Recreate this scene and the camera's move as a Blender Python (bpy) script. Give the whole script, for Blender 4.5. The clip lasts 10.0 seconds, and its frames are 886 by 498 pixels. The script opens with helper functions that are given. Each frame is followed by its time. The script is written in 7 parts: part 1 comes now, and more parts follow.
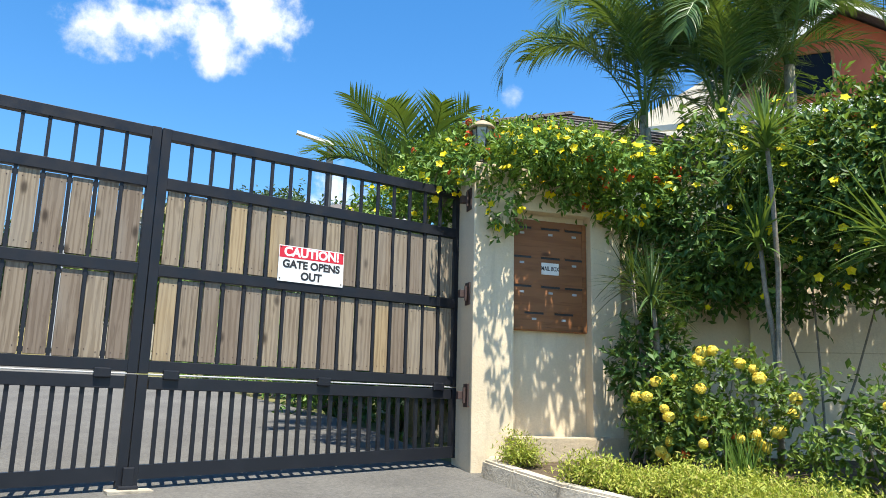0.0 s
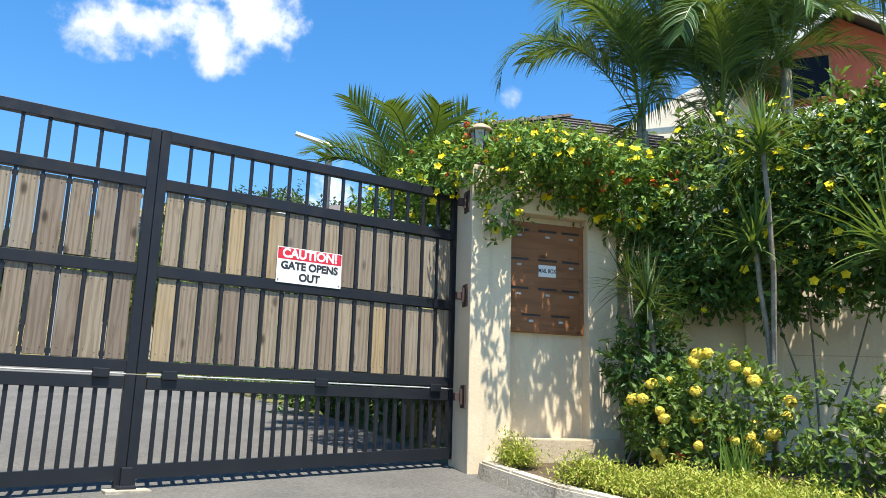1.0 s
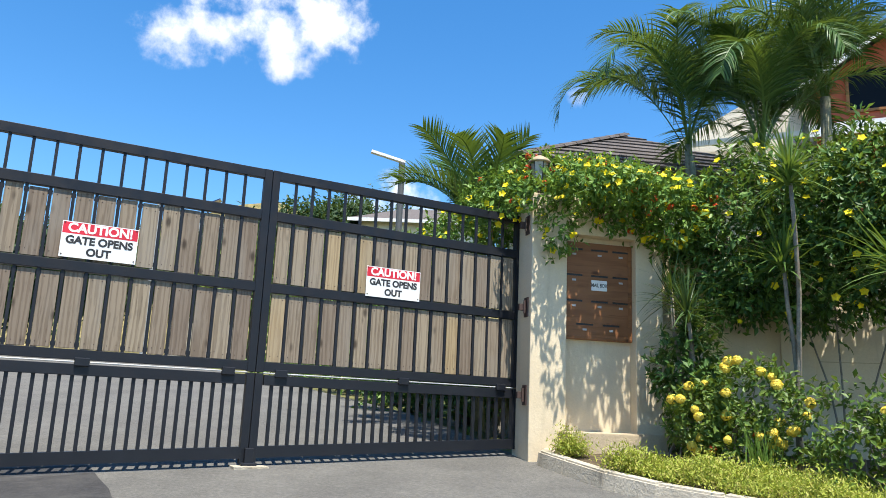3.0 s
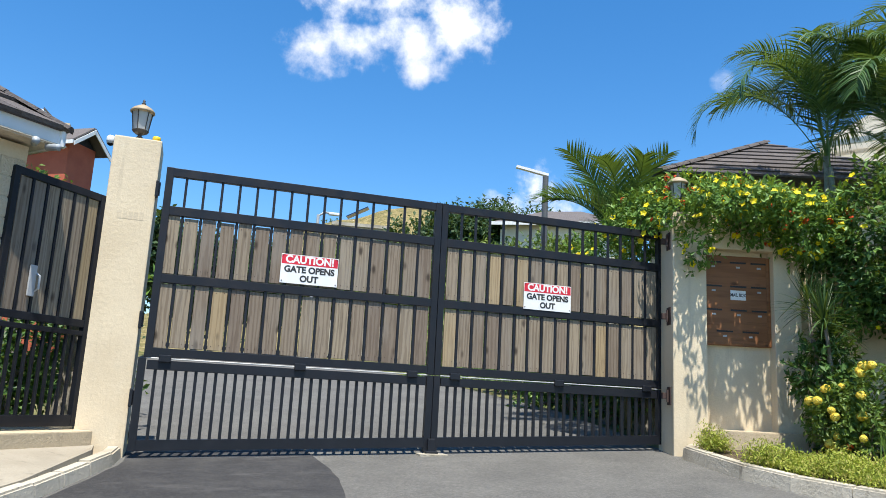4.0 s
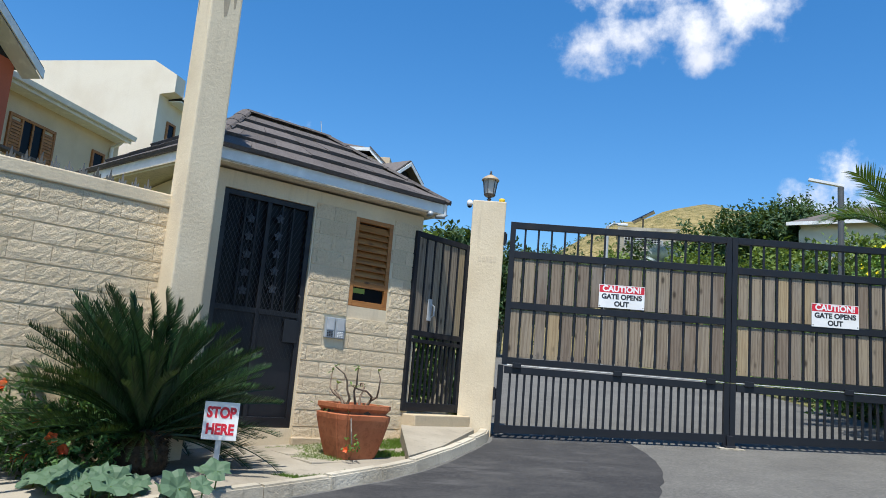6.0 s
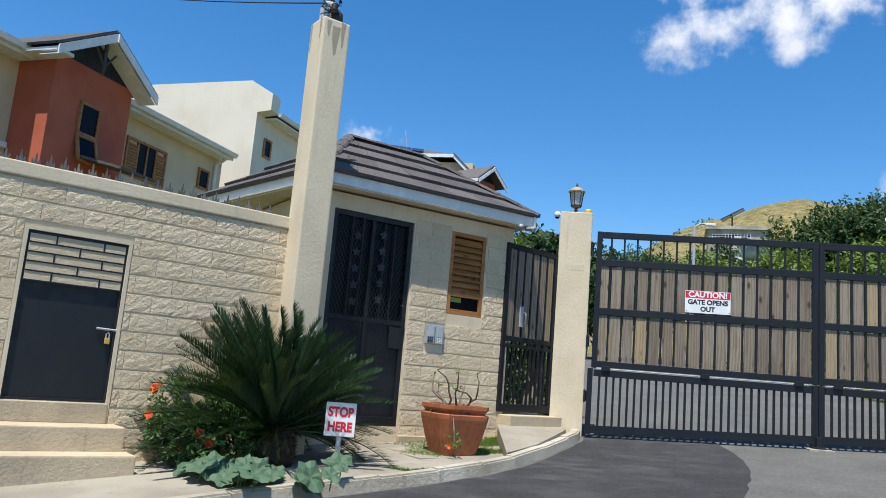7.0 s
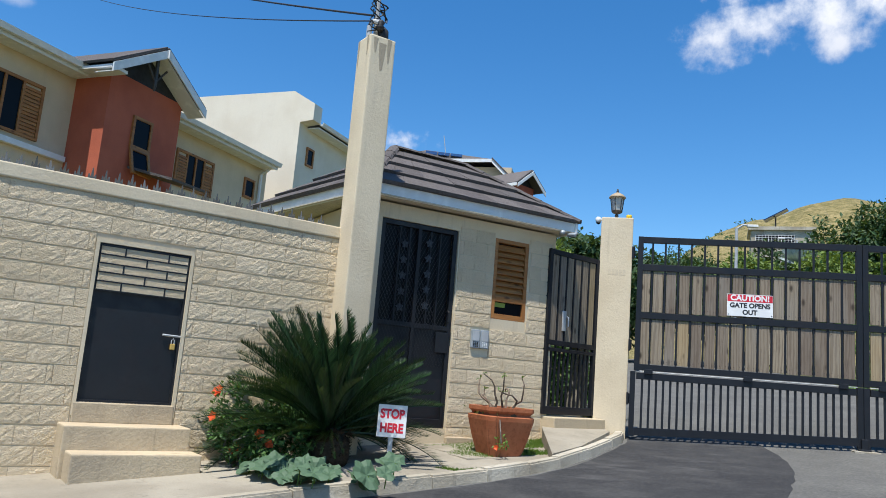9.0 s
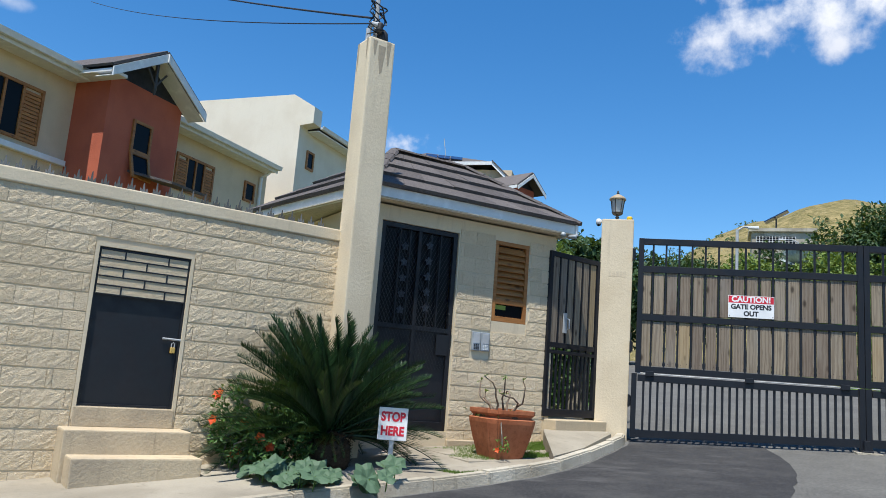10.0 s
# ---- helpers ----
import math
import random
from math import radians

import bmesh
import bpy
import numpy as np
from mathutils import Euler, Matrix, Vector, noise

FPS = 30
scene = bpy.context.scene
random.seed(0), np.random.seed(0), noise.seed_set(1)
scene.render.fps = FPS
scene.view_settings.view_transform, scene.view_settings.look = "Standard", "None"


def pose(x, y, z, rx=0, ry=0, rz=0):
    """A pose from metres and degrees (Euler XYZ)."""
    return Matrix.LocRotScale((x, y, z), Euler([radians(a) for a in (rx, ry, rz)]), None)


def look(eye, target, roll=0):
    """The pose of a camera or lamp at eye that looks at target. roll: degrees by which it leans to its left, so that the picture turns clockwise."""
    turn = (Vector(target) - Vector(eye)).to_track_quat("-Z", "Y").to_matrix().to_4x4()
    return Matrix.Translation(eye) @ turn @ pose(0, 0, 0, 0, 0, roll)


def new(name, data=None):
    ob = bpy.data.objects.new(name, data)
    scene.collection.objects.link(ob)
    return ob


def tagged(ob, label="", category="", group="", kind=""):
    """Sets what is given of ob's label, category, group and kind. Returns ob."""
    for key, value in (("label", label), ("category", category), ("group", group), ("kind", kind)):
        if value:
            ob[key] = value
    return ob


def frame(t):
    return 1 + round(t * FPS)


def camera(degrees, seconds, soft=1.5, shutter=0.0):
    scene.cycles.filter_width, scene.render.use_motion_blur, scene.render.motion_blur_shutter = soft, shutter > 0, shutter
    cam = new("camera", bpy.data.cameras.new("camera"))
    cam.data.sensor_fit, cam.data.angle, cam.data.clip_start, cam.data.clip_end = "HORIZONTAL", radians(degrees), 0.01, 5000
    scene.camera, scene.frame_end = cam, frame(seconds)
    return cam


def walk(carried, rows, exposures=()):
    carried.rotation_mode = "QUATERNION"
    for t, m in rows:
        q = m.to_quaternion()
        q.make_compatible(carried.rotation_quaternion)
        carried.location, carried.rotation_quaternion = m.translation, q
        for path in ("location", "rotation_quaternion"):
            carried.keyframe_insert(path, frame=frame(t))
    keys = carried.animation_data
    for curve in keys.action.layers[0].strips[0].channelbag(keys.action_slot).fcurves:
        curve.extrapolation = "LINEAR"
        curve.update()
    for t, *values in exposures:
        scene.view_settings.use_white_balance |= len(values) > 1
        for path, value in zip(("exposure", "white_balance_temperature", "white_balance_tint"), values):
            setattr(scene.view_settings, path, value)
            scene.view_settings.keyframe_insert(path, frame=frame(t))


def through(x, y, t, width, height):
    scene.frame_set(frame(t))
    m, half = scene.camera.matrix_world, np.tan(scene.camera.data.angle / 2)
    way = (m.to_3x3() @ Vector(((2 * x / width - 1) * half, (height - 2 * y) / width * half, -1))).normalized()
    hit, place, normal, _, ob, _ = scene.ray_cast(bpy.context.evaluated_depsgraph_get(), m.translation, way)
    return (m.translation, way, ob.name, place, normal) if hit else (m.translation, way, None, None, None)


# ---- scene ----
cam = camera(59.78, 10.0, 0.9)
PATH = [
    (0, (1.482, -5.280, 0.608), (4.160, -1.182, 1.627), 1.38),
    (0.5, (1.478, -5.285, 0.610), (4.162, -1.190, 1.622), 1.50),
    (1, (1.470, -5.310, 0.611), (4.155, -1.219, 1.635), 1.59),
    (1.5, (1.444, -5.377, 0.605), (4.134, -1.289, 1.630), 1.58),
    (2, (1.365, -5.532, 0.595), (4.038, -1.433, 1.621), 1.60),
    (2.2, (1.314, -5.612, 0.579), (3.960, -1.496, 1.608), 1.67),
    (3.5, (0.651, -6.562, 0.576), (2.612, -2.068, 1.556), 2.86),
    (4, (0.380, -7.010, 0.567), (1.882, -2.338, 1.525), 3.01),
    (4.5, (0.115, -7.528, 0.556), (1.108, -2.715, 1.477), 4.21),
    (5, (-0.079, -8.048, 0.547), (0.416, -3.152, 1.434), 4.92),
    (5.5, (-0.169, -8.520, 0.533), (-0.100, -3.596, 1.398), 4.87),
    (7, (-0.289, -9.518, 0.537), (-1.100, -4.652, 1.350), 4.77),
    (7.5, (-0.293, -9.705, 0.522), (-1.291, -4.874, 1.337), 4.83),
    (8, (-0.298, -9.779, 0.527), (-1.369, -4.963, 1.335), 4.86),
    (8.5, (-0.296, -9.775, 0.522), (-1.360, -4.957, 1.333), 4.65),
    (9, (-0.314, -9.780, 0.524), (-1.368, -4.962, 1.342), 4.61),
    (9.5, (-0.305, -9.775, 0.525), (-1.365, -4.960, 1.354), 4.46),
    (10, (-0.313, -9.767, 0.520), (-1.372, -4.952, 1.357), 4.39),
]
walk(cam, [(t, look(eye, target, roll)) for t, eye, target, roll in PATH], [(0.0, 1.13, 6800, 9), (2.2, 1.1, 6760, 9), (3.5, 0.9, 6600, 9), (4.5, 0.72, 6450, 9), (5.5, 0.6, 6370, 9), (7.0, 0.48, 6300, 9), (10.0, 0.46, 6290, 9)])

# ---- world, sun, exposure ----
SUN_AZ, SUN_EL = radians(-102.0), radians(69.5)
SUN_DIR = Vector((math.cos(SUN_AZ) * math.cos(SUN_EL), math.sin(SUN_AZ) * math.cos(SUN_EL), math.sin(SUN_EL)))

sun_data = bpy.data.lights.new("sun", "SUN")
sun_data.energy, sun_data.angle, sun_data.color = 4.7, radians(0.53), (1.0, 0.95, 0.87)
sun = new("sun", sun_data)
sun.matrix_world = look(SUN_DIR * 50, (0, 0, 0))


class Nodes:
    """A short way to write node trees."""

    def __init__(self, tree):
        self.tree = tree

    def put(self, kind, ins=None, operation=None, use_clamp=None, data_type=None, blend_type=None, interpolation_type=None, wave_type=None):
        node = self.tree.nodes.new(kind)
        if operation:
            node.operation = operation
        if use_clamp:
            node.use_clamp = True
        if data_type:
            node.data_type = data_type
        if blend_type:
            node.blend_type = blend_type
        if interpolation_type:
            node.interpolation_type = interpolation_type
        if wave_type:
            node.wave_type = wave_type
        for key, value in (ins or {}).items():
            if isinstance(value, bpy.types.NodeSocket):
                self.tree.links.new(value, node.inputs[key])
            else:
                node.inputs[key].default_value = value
        return node

    def math(self, op, a, b=0.0, clamp=False):
        return self.put("ShaderNodeMath", {0: a, 1: b}, operation=op, use_clamp=clamp).outputs[0]

    def dot(self, a, b):
        return self.put("ShaderNodeVectorMath", {0: a, 1: b}, operation="DOT_PRODUCT").outputs["Value"]

    def noise(self, vec, scale, detail=4.0, rough=0.55):
        return self.put("ShaderNodeTexNoise", {"Vector": vec, "Scale": scale, "Detail": detail, "Roughness": rough}).outputs["Fac"]

    def ramp(self, fac, stops):
        node = self.put("ShaderNodeValToRGB", {"Fac": fac})
        el = node.color_ramp.elements
        while len(el) < len(stops):
            el.new(0.5)
        for e, (p, c) in zip(el, stops):
            e.position = p
            e.color = (*c, 1.0) if len(c) == 3 else c
        return node.outputs["Color"]

    def mix(self, fac, a, b, blend="MIX"):
        node = self.put("ShaderNodeMix", {"Factor": fac}, data_type="RGBA", blend_type=blend)
        for i, v in ((6, a), (7, b)):
            if isinstance(v, bpy.types.NodeSocket):
                self.tree.links.new(v, node.inputs[i])
            else:
                node.inputs[i].default_value = (*v, 1.0) if len(v) == 3 else v
        return node.outputs[2]

    def map(self, v, a, b, c=0.0, d=1.0, smooth=True):
        node = self.put("ShaderNodeMapRange", {0: v, 1: a, 2: b, 3: c, 4: d}, interpolation_type="SMOOTHSTEP" if smooth else "LINEAR")
        return node.outputs[0]


world = bpy.data.worlds.new("world")
scene.world = world
world.use_nodes = True
world.node_tree.nodes.clear()
wn = Nodes(world.node_tree)
sky = wn.put("ShaderNodeTexSky")
sky.sky_type, sky.sun_disc, sky.sun_elevation, sky.sun_rotation = "NISHITA", False, SUN_EL, math.pi / 2 - SUN_AZ
sky.altitude, sky.air_density, sky.dust_density, sky.ozone_density = 200.0, 1.0, 0.3, 3.0
sky_col = wn.put("ShaderNodeHueSaturation", {"Saturation": 1.32, "Value": 1.24, "Color": sky.outputs[0]}).outputs[0]
direction = wn.put("ShaderNodeTexCoord").outputs["Generated"]


def cloud(centre, blobs, scale, edge=0.32):
    """A cumulus round a direction: blobs (right, up, half width, half height) in tangent units, broken up by noise."""
    c = Vector(centre).normalized()
    r = c.cross(Vector((0, 0, 1))).normalized()
    u = r.cross(c)
    w = wn.math("MAXIMUM", wn.dot(direction, c), 0.05)
    x = wn.math("DIVIDE", wn.dot(direction, r), w)
    y = wn.math("DIVIDE", wn.dot(direction, u), w)
    best = None
    for bx, by, sx, sy in blobs:
        d = wn.math("ADD", wn.math("POWER", wn.math("DIVIDE", wn.math("SUBTRACT", x, bx), sx), 2.0),
                    wn.math("POWER", wn.math("DIVIDE", wn.math("SUBTRACT", y, by), sy), 2.0))
        v = wn.math("SUBTRACT", 1.0, d)
        best = v if best is None else wn.math("MAXIMUM", best, v)
    n = wn.noise(direction, scale, 9.0, 0.62)
    n2 = wn.noise(direction, scale * 0.4, 4.0, 0.55)
    f = wn.math("ADD", best, wn.math("ADD", wn.math("MULTIPLY", wn.math("SUBTRACT", n, 0.5), 3.6), wn.math("MULTIPLY", wn.math("SUBTRACT", n2, 0.5), 3.0)))
    front = wn.math("GREATER_THAN", wn.dot(direction, c), 0.3)
    return wn.math("MULTIPLY", wn.map(f, 0.0, edge + 1.35), front), y, n


CLOUDS = []
CLOUDS.append(cloud((0.2026, 0.8791, 0.4315), [(-0.068, -0.004, 0.085, 0.042), (-0.06, 0.055, 0.07, 0.045), (0.0, 0.075, 0.09, 0.05), (0.03, 0.005, 0.07, 0.042),
                                                 (0.03, -0.026, 0.024, 0.024), (0.085, 0.03, 0.07, 0.05), (0.03, 0.1, 0.12, 0.05)], 21.0))
CLOUDS.append(cloud((0.4118, 0.8711, 0.2675), [(0.0, 0.0, 0.042, 0.04), (-0.03, -0.03, 0.05, 0.034), (0.02, -0.025, 0.04, 0.034)], 26.0))
CLOUDS.append(cloud((-0.2671, 0.9163, 0.2985), [(0.0, -0.008, 0.05, 0.03)], 26.0))
CLOUDS.append(cloud((-0.66, 0.665, 0.385), [(-0.07, 0.03, 0.08, 0.03), (0.01, -0.01, 0.025, 0.012), (-0.13, -0.02, 0.1, 0.03)], 11.0, 1.4))
CLOUDS.append(cloud((0.571, 0.7201, 0.3943), [(0.0, -0.002, 0.016, 0.02)], 20.0, 1.2))
sky_now = sky_col
for mask, up, grain in CLOUDS:
    white = wn.mix(wn.map(up, -0.07, 0.05), (6.2, 6.3, 6.9), (8.6, 8.5, 8.5))
    sky_now = wn.mix(wn.math("MULTIPLY", mask, 0.92), sky_now, white)
background = wn.put("ShaderNodeBackground", {"Color": sky_now, "Strength": 0.1})
wn.tree.links.new(background.outputs[0], wn.put("ShaderNodeOutputWorld").inputs["Surface"])


# ---- materials ----
def material(name, rough=0.6, metal=0.0, spec=0.5):
    mat = bpy.data.materials.new(name)
    mat.use_nodes = True
    mat.node_tree.nodes.clear()
    n = Nodes(mat.node_tree)
    bsdf = n.put("ShaderNodeBsdfPrincipled", {"Roughness": rough, "Metallic": metal, "Specular IOR Level": spec})
    n.tree.links.new(bsdf.outputs[0], n.put("ShaderNodeOutputMaterial").inputs["Surface"])
    return mat, n, bsdf


def bump(n, bsdf, height, strength=0.4, distance=0.01):
    node = n.put("ShaderNodeBump", {"Height": height, "Strength": strength, "Distance": distance})
    n.tree.links.new(node.outputs[0], bsdf.inputs["Normal"])


def object_vec(n, scale=(1, 1, 1)):
    return n.put("ShaderNodeMapping", {"Vector": n.put("ShaderNodeTexCoord").outputs["Object"], "Scale": scale}).outputs[0]


def world_vec(n, scale=(1, 1, 1)):
    return n.put("ShaderNodeMapping", {"Vector": n.put("ShaderNodeNewGeometry").outputs["Position"], "Scale": scale}).outputs[0]


def plaster(name, light, dark, grime=0.35, relief=0.3):
    mat, n, b = material(name, 0.85, spec=0.25)
    v = world_vec(n)
    large = n.noise(v, 1.3, 5.0)
    drips = n.noise(world_vec(n, (7.0, 7.0, 0.7)), 1.6, 5.0, 0.6)
    fine = n.noise(v, 60.0, 4.0)
    base = n.mix(n.map(large, 0.35, 0.7), light, dark)
    stain = n.math("MULTIPLY", n.map(drips, 0.55, 0.8), grime)
    base = n.mix(stain, base, tuple(c * 0.55 for c in dark))
    n.tree.links.new(n.mix(n.math("MULTIPLY", n.map(fine, 0.3, 0.7), 0.16), base, tuple(c * 0.7 for c in dark)), b.inputs["Base Color"])
    bump(n, b, n.math("ADD", n.math("MULTIPLY", n.noise(v, 35.0, 6.0, 0.65), 1.0), n.math("MULTIPLY", large, 0.6)), relief, 0.012)
    return mat


CREAM = plaster("cream_render", (0.73, 0.62, 0.44), (0.64, 0.53, 0.365))
CEMENT = plaster("weathered_cement", (0.56, 0.455, 0.305), (0.41, 0.335, 0.235), 0.75, 0.6)
WHITE_RENDER = plaster("white_render", (0.78, 0.71, 0.57), (0.72, 0.64, 0.5), 0.12, 0.3)
VILLA_CREAM = plaster("villa_cream_render", (0.69, 0.56, 0.39), (0.61, 0.49, 0.335), 0.15, 0.3)
RED_RENDER = plaster("terracotta_render", (0.5, 0.135, 0.075), (0.41, 0.105, 0.06), 0.15, 0.5)
ORANGE_RENDER = plaster("orange_render", (0.62, 0.17, 0.09), (0.5, 0.13, 0.07), 0.15, 0.4)
KERB_STONE = plaster("kerb_concrete", (0.52, 0.475, 0.385), (0.33, 0.29, 0.22), 0.9, 0.8)
FADED = plaster("painted_over_render", (0.66, 0.56, 0.4), (0.58, 0.48, 0.34), 0.3)
PAVING = plaster("pavement_concrete", (0.35, 0.315, 0.25), (0.25, 0.22, 0.17), 0.6, 0.5)


def block_material():
    mat, n, b = material("split_face_block", 0.9, spec=0.2)
    v = world_vec(n)
    tone = n.put("ShaderNodeObjectInfo").outputs["Random"]
    base = n.mix(tone, (0.69, 0.56, 0.375), (0.79, 0.65, 0.45))
    stain = n.map(n.noise(world_vec(n, (1.0, 1.0, 0.6)), 1.8, 6.0, 0.65), 0.5, 0.78)
    base = n.mix(n.math("MULTIPLY", stain, 0.45), base, (0.55, 0.465, 0.32))
    pits = n.map(n.noise(v, 42.0, 5.0, 0.7), 0.52, 0.72)
    base = n.mix(n.math("MULTIPLY", pits, 0.25), base, (0.42, 0.36, 0.26))
    n.tree.links.new(base, b.inputs["Base Color"])
    bump(n, b, n.math("ADD", n.noise(v, 38.0, 7.0, 0.72), n.math("MULTIPLY", n.noise(v, 120.0, 4.0), 0.35)), 1.0, 0.024)
    return mat


BLOCK = block_material()


def painted_metal(name, colour, rough=0.42, spec=0.5):
    mat, n, b = material(name, rough, spec=spec)
    v = world_vec(n)
    dust = n.map(n.noise(v, 5.0, 6.0, 0.6), 0.45, 0.8)
    n.tree.links.new(n.mix(n.math("MULTIPLY", dust, 0.35), colour, tuple(c * 1.7 + 0.006 for c in colour)), b.inputs["Base Color"])
    n.tree.links.new(n.map(n.noise(v, 9.0, 5.0), 0.3, 0.8, rough - 0.08, rough + 0.2), b.inputs["Roughness"])
    bump(n, b, n.noise(v, 130.0, 3.0), 0.15, 0.002)
    return mat


GATE_METAL = painted_metal("charcoal_painted_steel", (0.0095, 0.011, 0.0155), 0.45, 0.35)
DARK_METAL = painted_metal("dark_blue_painted_steel", (0.006, 0.007, 0.01), 0.5)
BLACK_MESH = painted_metal("black_mesh", (0.012, 0.013, 0.016), 0.6)
RUST = painted_metal("rusty_hinge_steel", (0.06, 0.035, 0.028), 0.7)
STEEL = painted_metal("galvanised_steel", (0.42, 0.43, 0.43), 0.4)
SPIKE = painted_metal("dull_grey_spikes", (0.09, 0.095, 0.095), 0.55)
WHITE_TRIM = painted_metal("white_painted_fascia", (0.72, 0.72, 0.70), 0.5)
GREY_PLASTIC = painted_metal("grey_plastic", (0.30, 0.33, 0.35), 0.45)
BLACK_RUBBER = painted_metal("black_rubber", (0.015, 0.015, 0.016), 0.6)
YELLOW_PAINT = painted_metal("yellow_plastic", (0.75, 0.5, 0.02), 0.4)
LAMP_BRONZE = painted_metal("aged_lamp_metal", (0.045, 0.04, 0.035), 0.5)
LAMP_CAP = painted_metal("sun_bleached_lamp_cap", (0.35, 0.27, 0.17), 0.6)
RED_INK = painted_metal("red_sign_ink", (0.58, 0.015, 0.035), 0.45)
BLACK_INK = painted_metal("black_sign_ink", (0.02, 0.02, 0.022), 0.5)
SIGN_WHITE = painted_metal("white_sign_sheet", (0.78, 0.78, 0.76), 0.4)
BRASS = painted_metal("brass", (0.55, 0.36, 0.09), 0.3)


def wood(name, tones, scale=1.0, axis=2, rough=0.75, weather=0.5):
    mat, n, b = material(name, rough, spec=0.3)
    tone = n.put("ShaderNodeObjectInfo").outputs["Random"]
    stretch = [14.0 * scale] * 3
    stretch[axis] = 0.9 * scale
    shift = n.put("ShaderNodeVectorMath", {0: n.put("ShaderNodeTexCoord").outputs["Object"], 1: n.put("ShaderNodeCombineXYZ", {0: n.math("MULTIPLY", tone, 37.0), 1: tone, 2: n.math("MULTIPLY", tone, 91.0)}).outputs[0]}, operation="ADD").outputs[0]
    v = n.put("ShaderNodeMapping", {"Vector": shift, "Scale": stretch}).outputs[0]
    warp = n.noise(n.put("ShaderNodeMapping", {"Vector": shift, "Scale": [4.0 if i != axis else 1.2 for i in range(3)]}).outputs[0], 1.0, 3.0)
    rings = n.put("ShaderNodeTexWave", {"Vector": v, "Scale": 0.62, "Distortion": 14.0, "Detail": 5.0, "Detail Scale": 1.0, "Detail Roughness": 0.62}, wave_type="BANDS").outputs["Fac"]
    grain = n.noise(v, 5.0, 6.0, 0.65)
    base = n.mix(tone, tones[0], tones[1])
    base = n.mix(n.math("MULTIPLY", n.map(rings, 0.35, 0.95), 0.42), base, tones[2])
    base = n.mix(n.math("MULTIPLY", n.map(grain, 0.5, 0.75), 0.55), base, tuple(c * 0.55 for c in tones[2]))
    knots = n.put("ShaderNodeTexVoronoi", {"Vector": n.put("ShaderNodeMapping", {"Vector": shift, "Scale": [7.0 if i != axis else 3.2 for i in range(3)]}).outputs[0], "Scale": 1.0}).outputs["Distance"]
    base = n.mix(n.math("MULTIPLY", n.map(knots, 0.2, 0.05), 0.85), base, tuple(c * 0.35 for c in tones[2]))
    base = n.mix(n.math("MULTIPLY", n.map(warp, 0.45, 0.75), weather), base, tones[3])
    n.tree.links.new(base, b.inputs["Base Color"])
    bump(n, b, n.math("ADD", grain, n.math("MULTIPLY", rings, 0.5)), 0.5, 0.004)
    return mat


PLANK = wood("weathered_grey_plank", ((0.195, 0.153, 0.115), (0.31, 0.254, 0.178), (0.085, 0.057, 0.037), (0.255, 0.23, 0.192)))
PLANK_GOLD = wood("yellowed_plank", ((0.33, 0.245, 0.137), (0.37, 0.285, 0.17), (0.18, 0.12, 0.063), (0.32, 0.275, 0.2)))
TEAK = wood("varnished_orange_wood", ((0.36, 0.15, 0.045), (0.42, 0.19, 0.06), (0.2, 0.075, 0.02), (0.36, 0.17, 0.06)), 0.6, 0, 0.45, 0.3)
MAIL_WOOD = wood("varnished_brown_board", ((0.25, 0.105, 0.04), (0.28, 0.12, 0.05), (0.17, 0.065, 0.025), (0.29, 0.13, 0.055)), 0.4, 0, 0.5, 0.3)


def tile_material():
    mat, n, b = material("roof_shingle", 0.85, spec=0.3)
    v = world_vec(n)
    tone = n.put("ShaderNodeObjectInfo").outputs["Random"]
    base = n.mix(tone, (0.1, 0.088, 0.084), (0.15, 0.132, 0.125))
    spots = n.map(n.noise(v, 30.0, 6.0, 0.7), 0.4, 0.7)
    base = n.mix(n.math("MULTIPLY", spots, 0.5), base, (0.05, 0.042, 0.04))
    base = n.mix(n.math("MULTIPLY", n.map(n.noise(v, 2.2, 4.0), 0.5, 0.75), 0.3), base, (0.19, 0.17, 0.16))
    n.tree.links.new(base, b.inputs["Base Color"])
    bump(n, b, n.math("ADD", n.noise(v, 55.0, 6.0, 0.7), n.math("MULTIPLY", n.noise(v, 16.0, 3.0), 0.8)), 0.9, 0.02)
    return mat


TILE = tile_material()


def asphalt_material():
    mat, n, b = material("asphalt", 0.9, spec=0.25)
    v = world_vec(n)
    grit = n.noise(v, 36.0, 8.0, 0.85)
    patchy = n.noise(v, 1.1, 8.0, 0.7)
    base = n.mix(n.map(patchy, 0.3, 0.75), (0.092, 0.09, 0.083), (0.165, 0.161, 0.146))
    base = n.mix(n.map(grit, 0.35, 0.7), n.mix(0.5, base, (0.06, 0.06, 0.06)), n.mix(0.25, base, (0.32, 0.31, 0.28)))
    n.tree.links.new(base, b.inputs["Base Color"])
    bump(n, b, grit, 0.8, 0.012)
    return mat


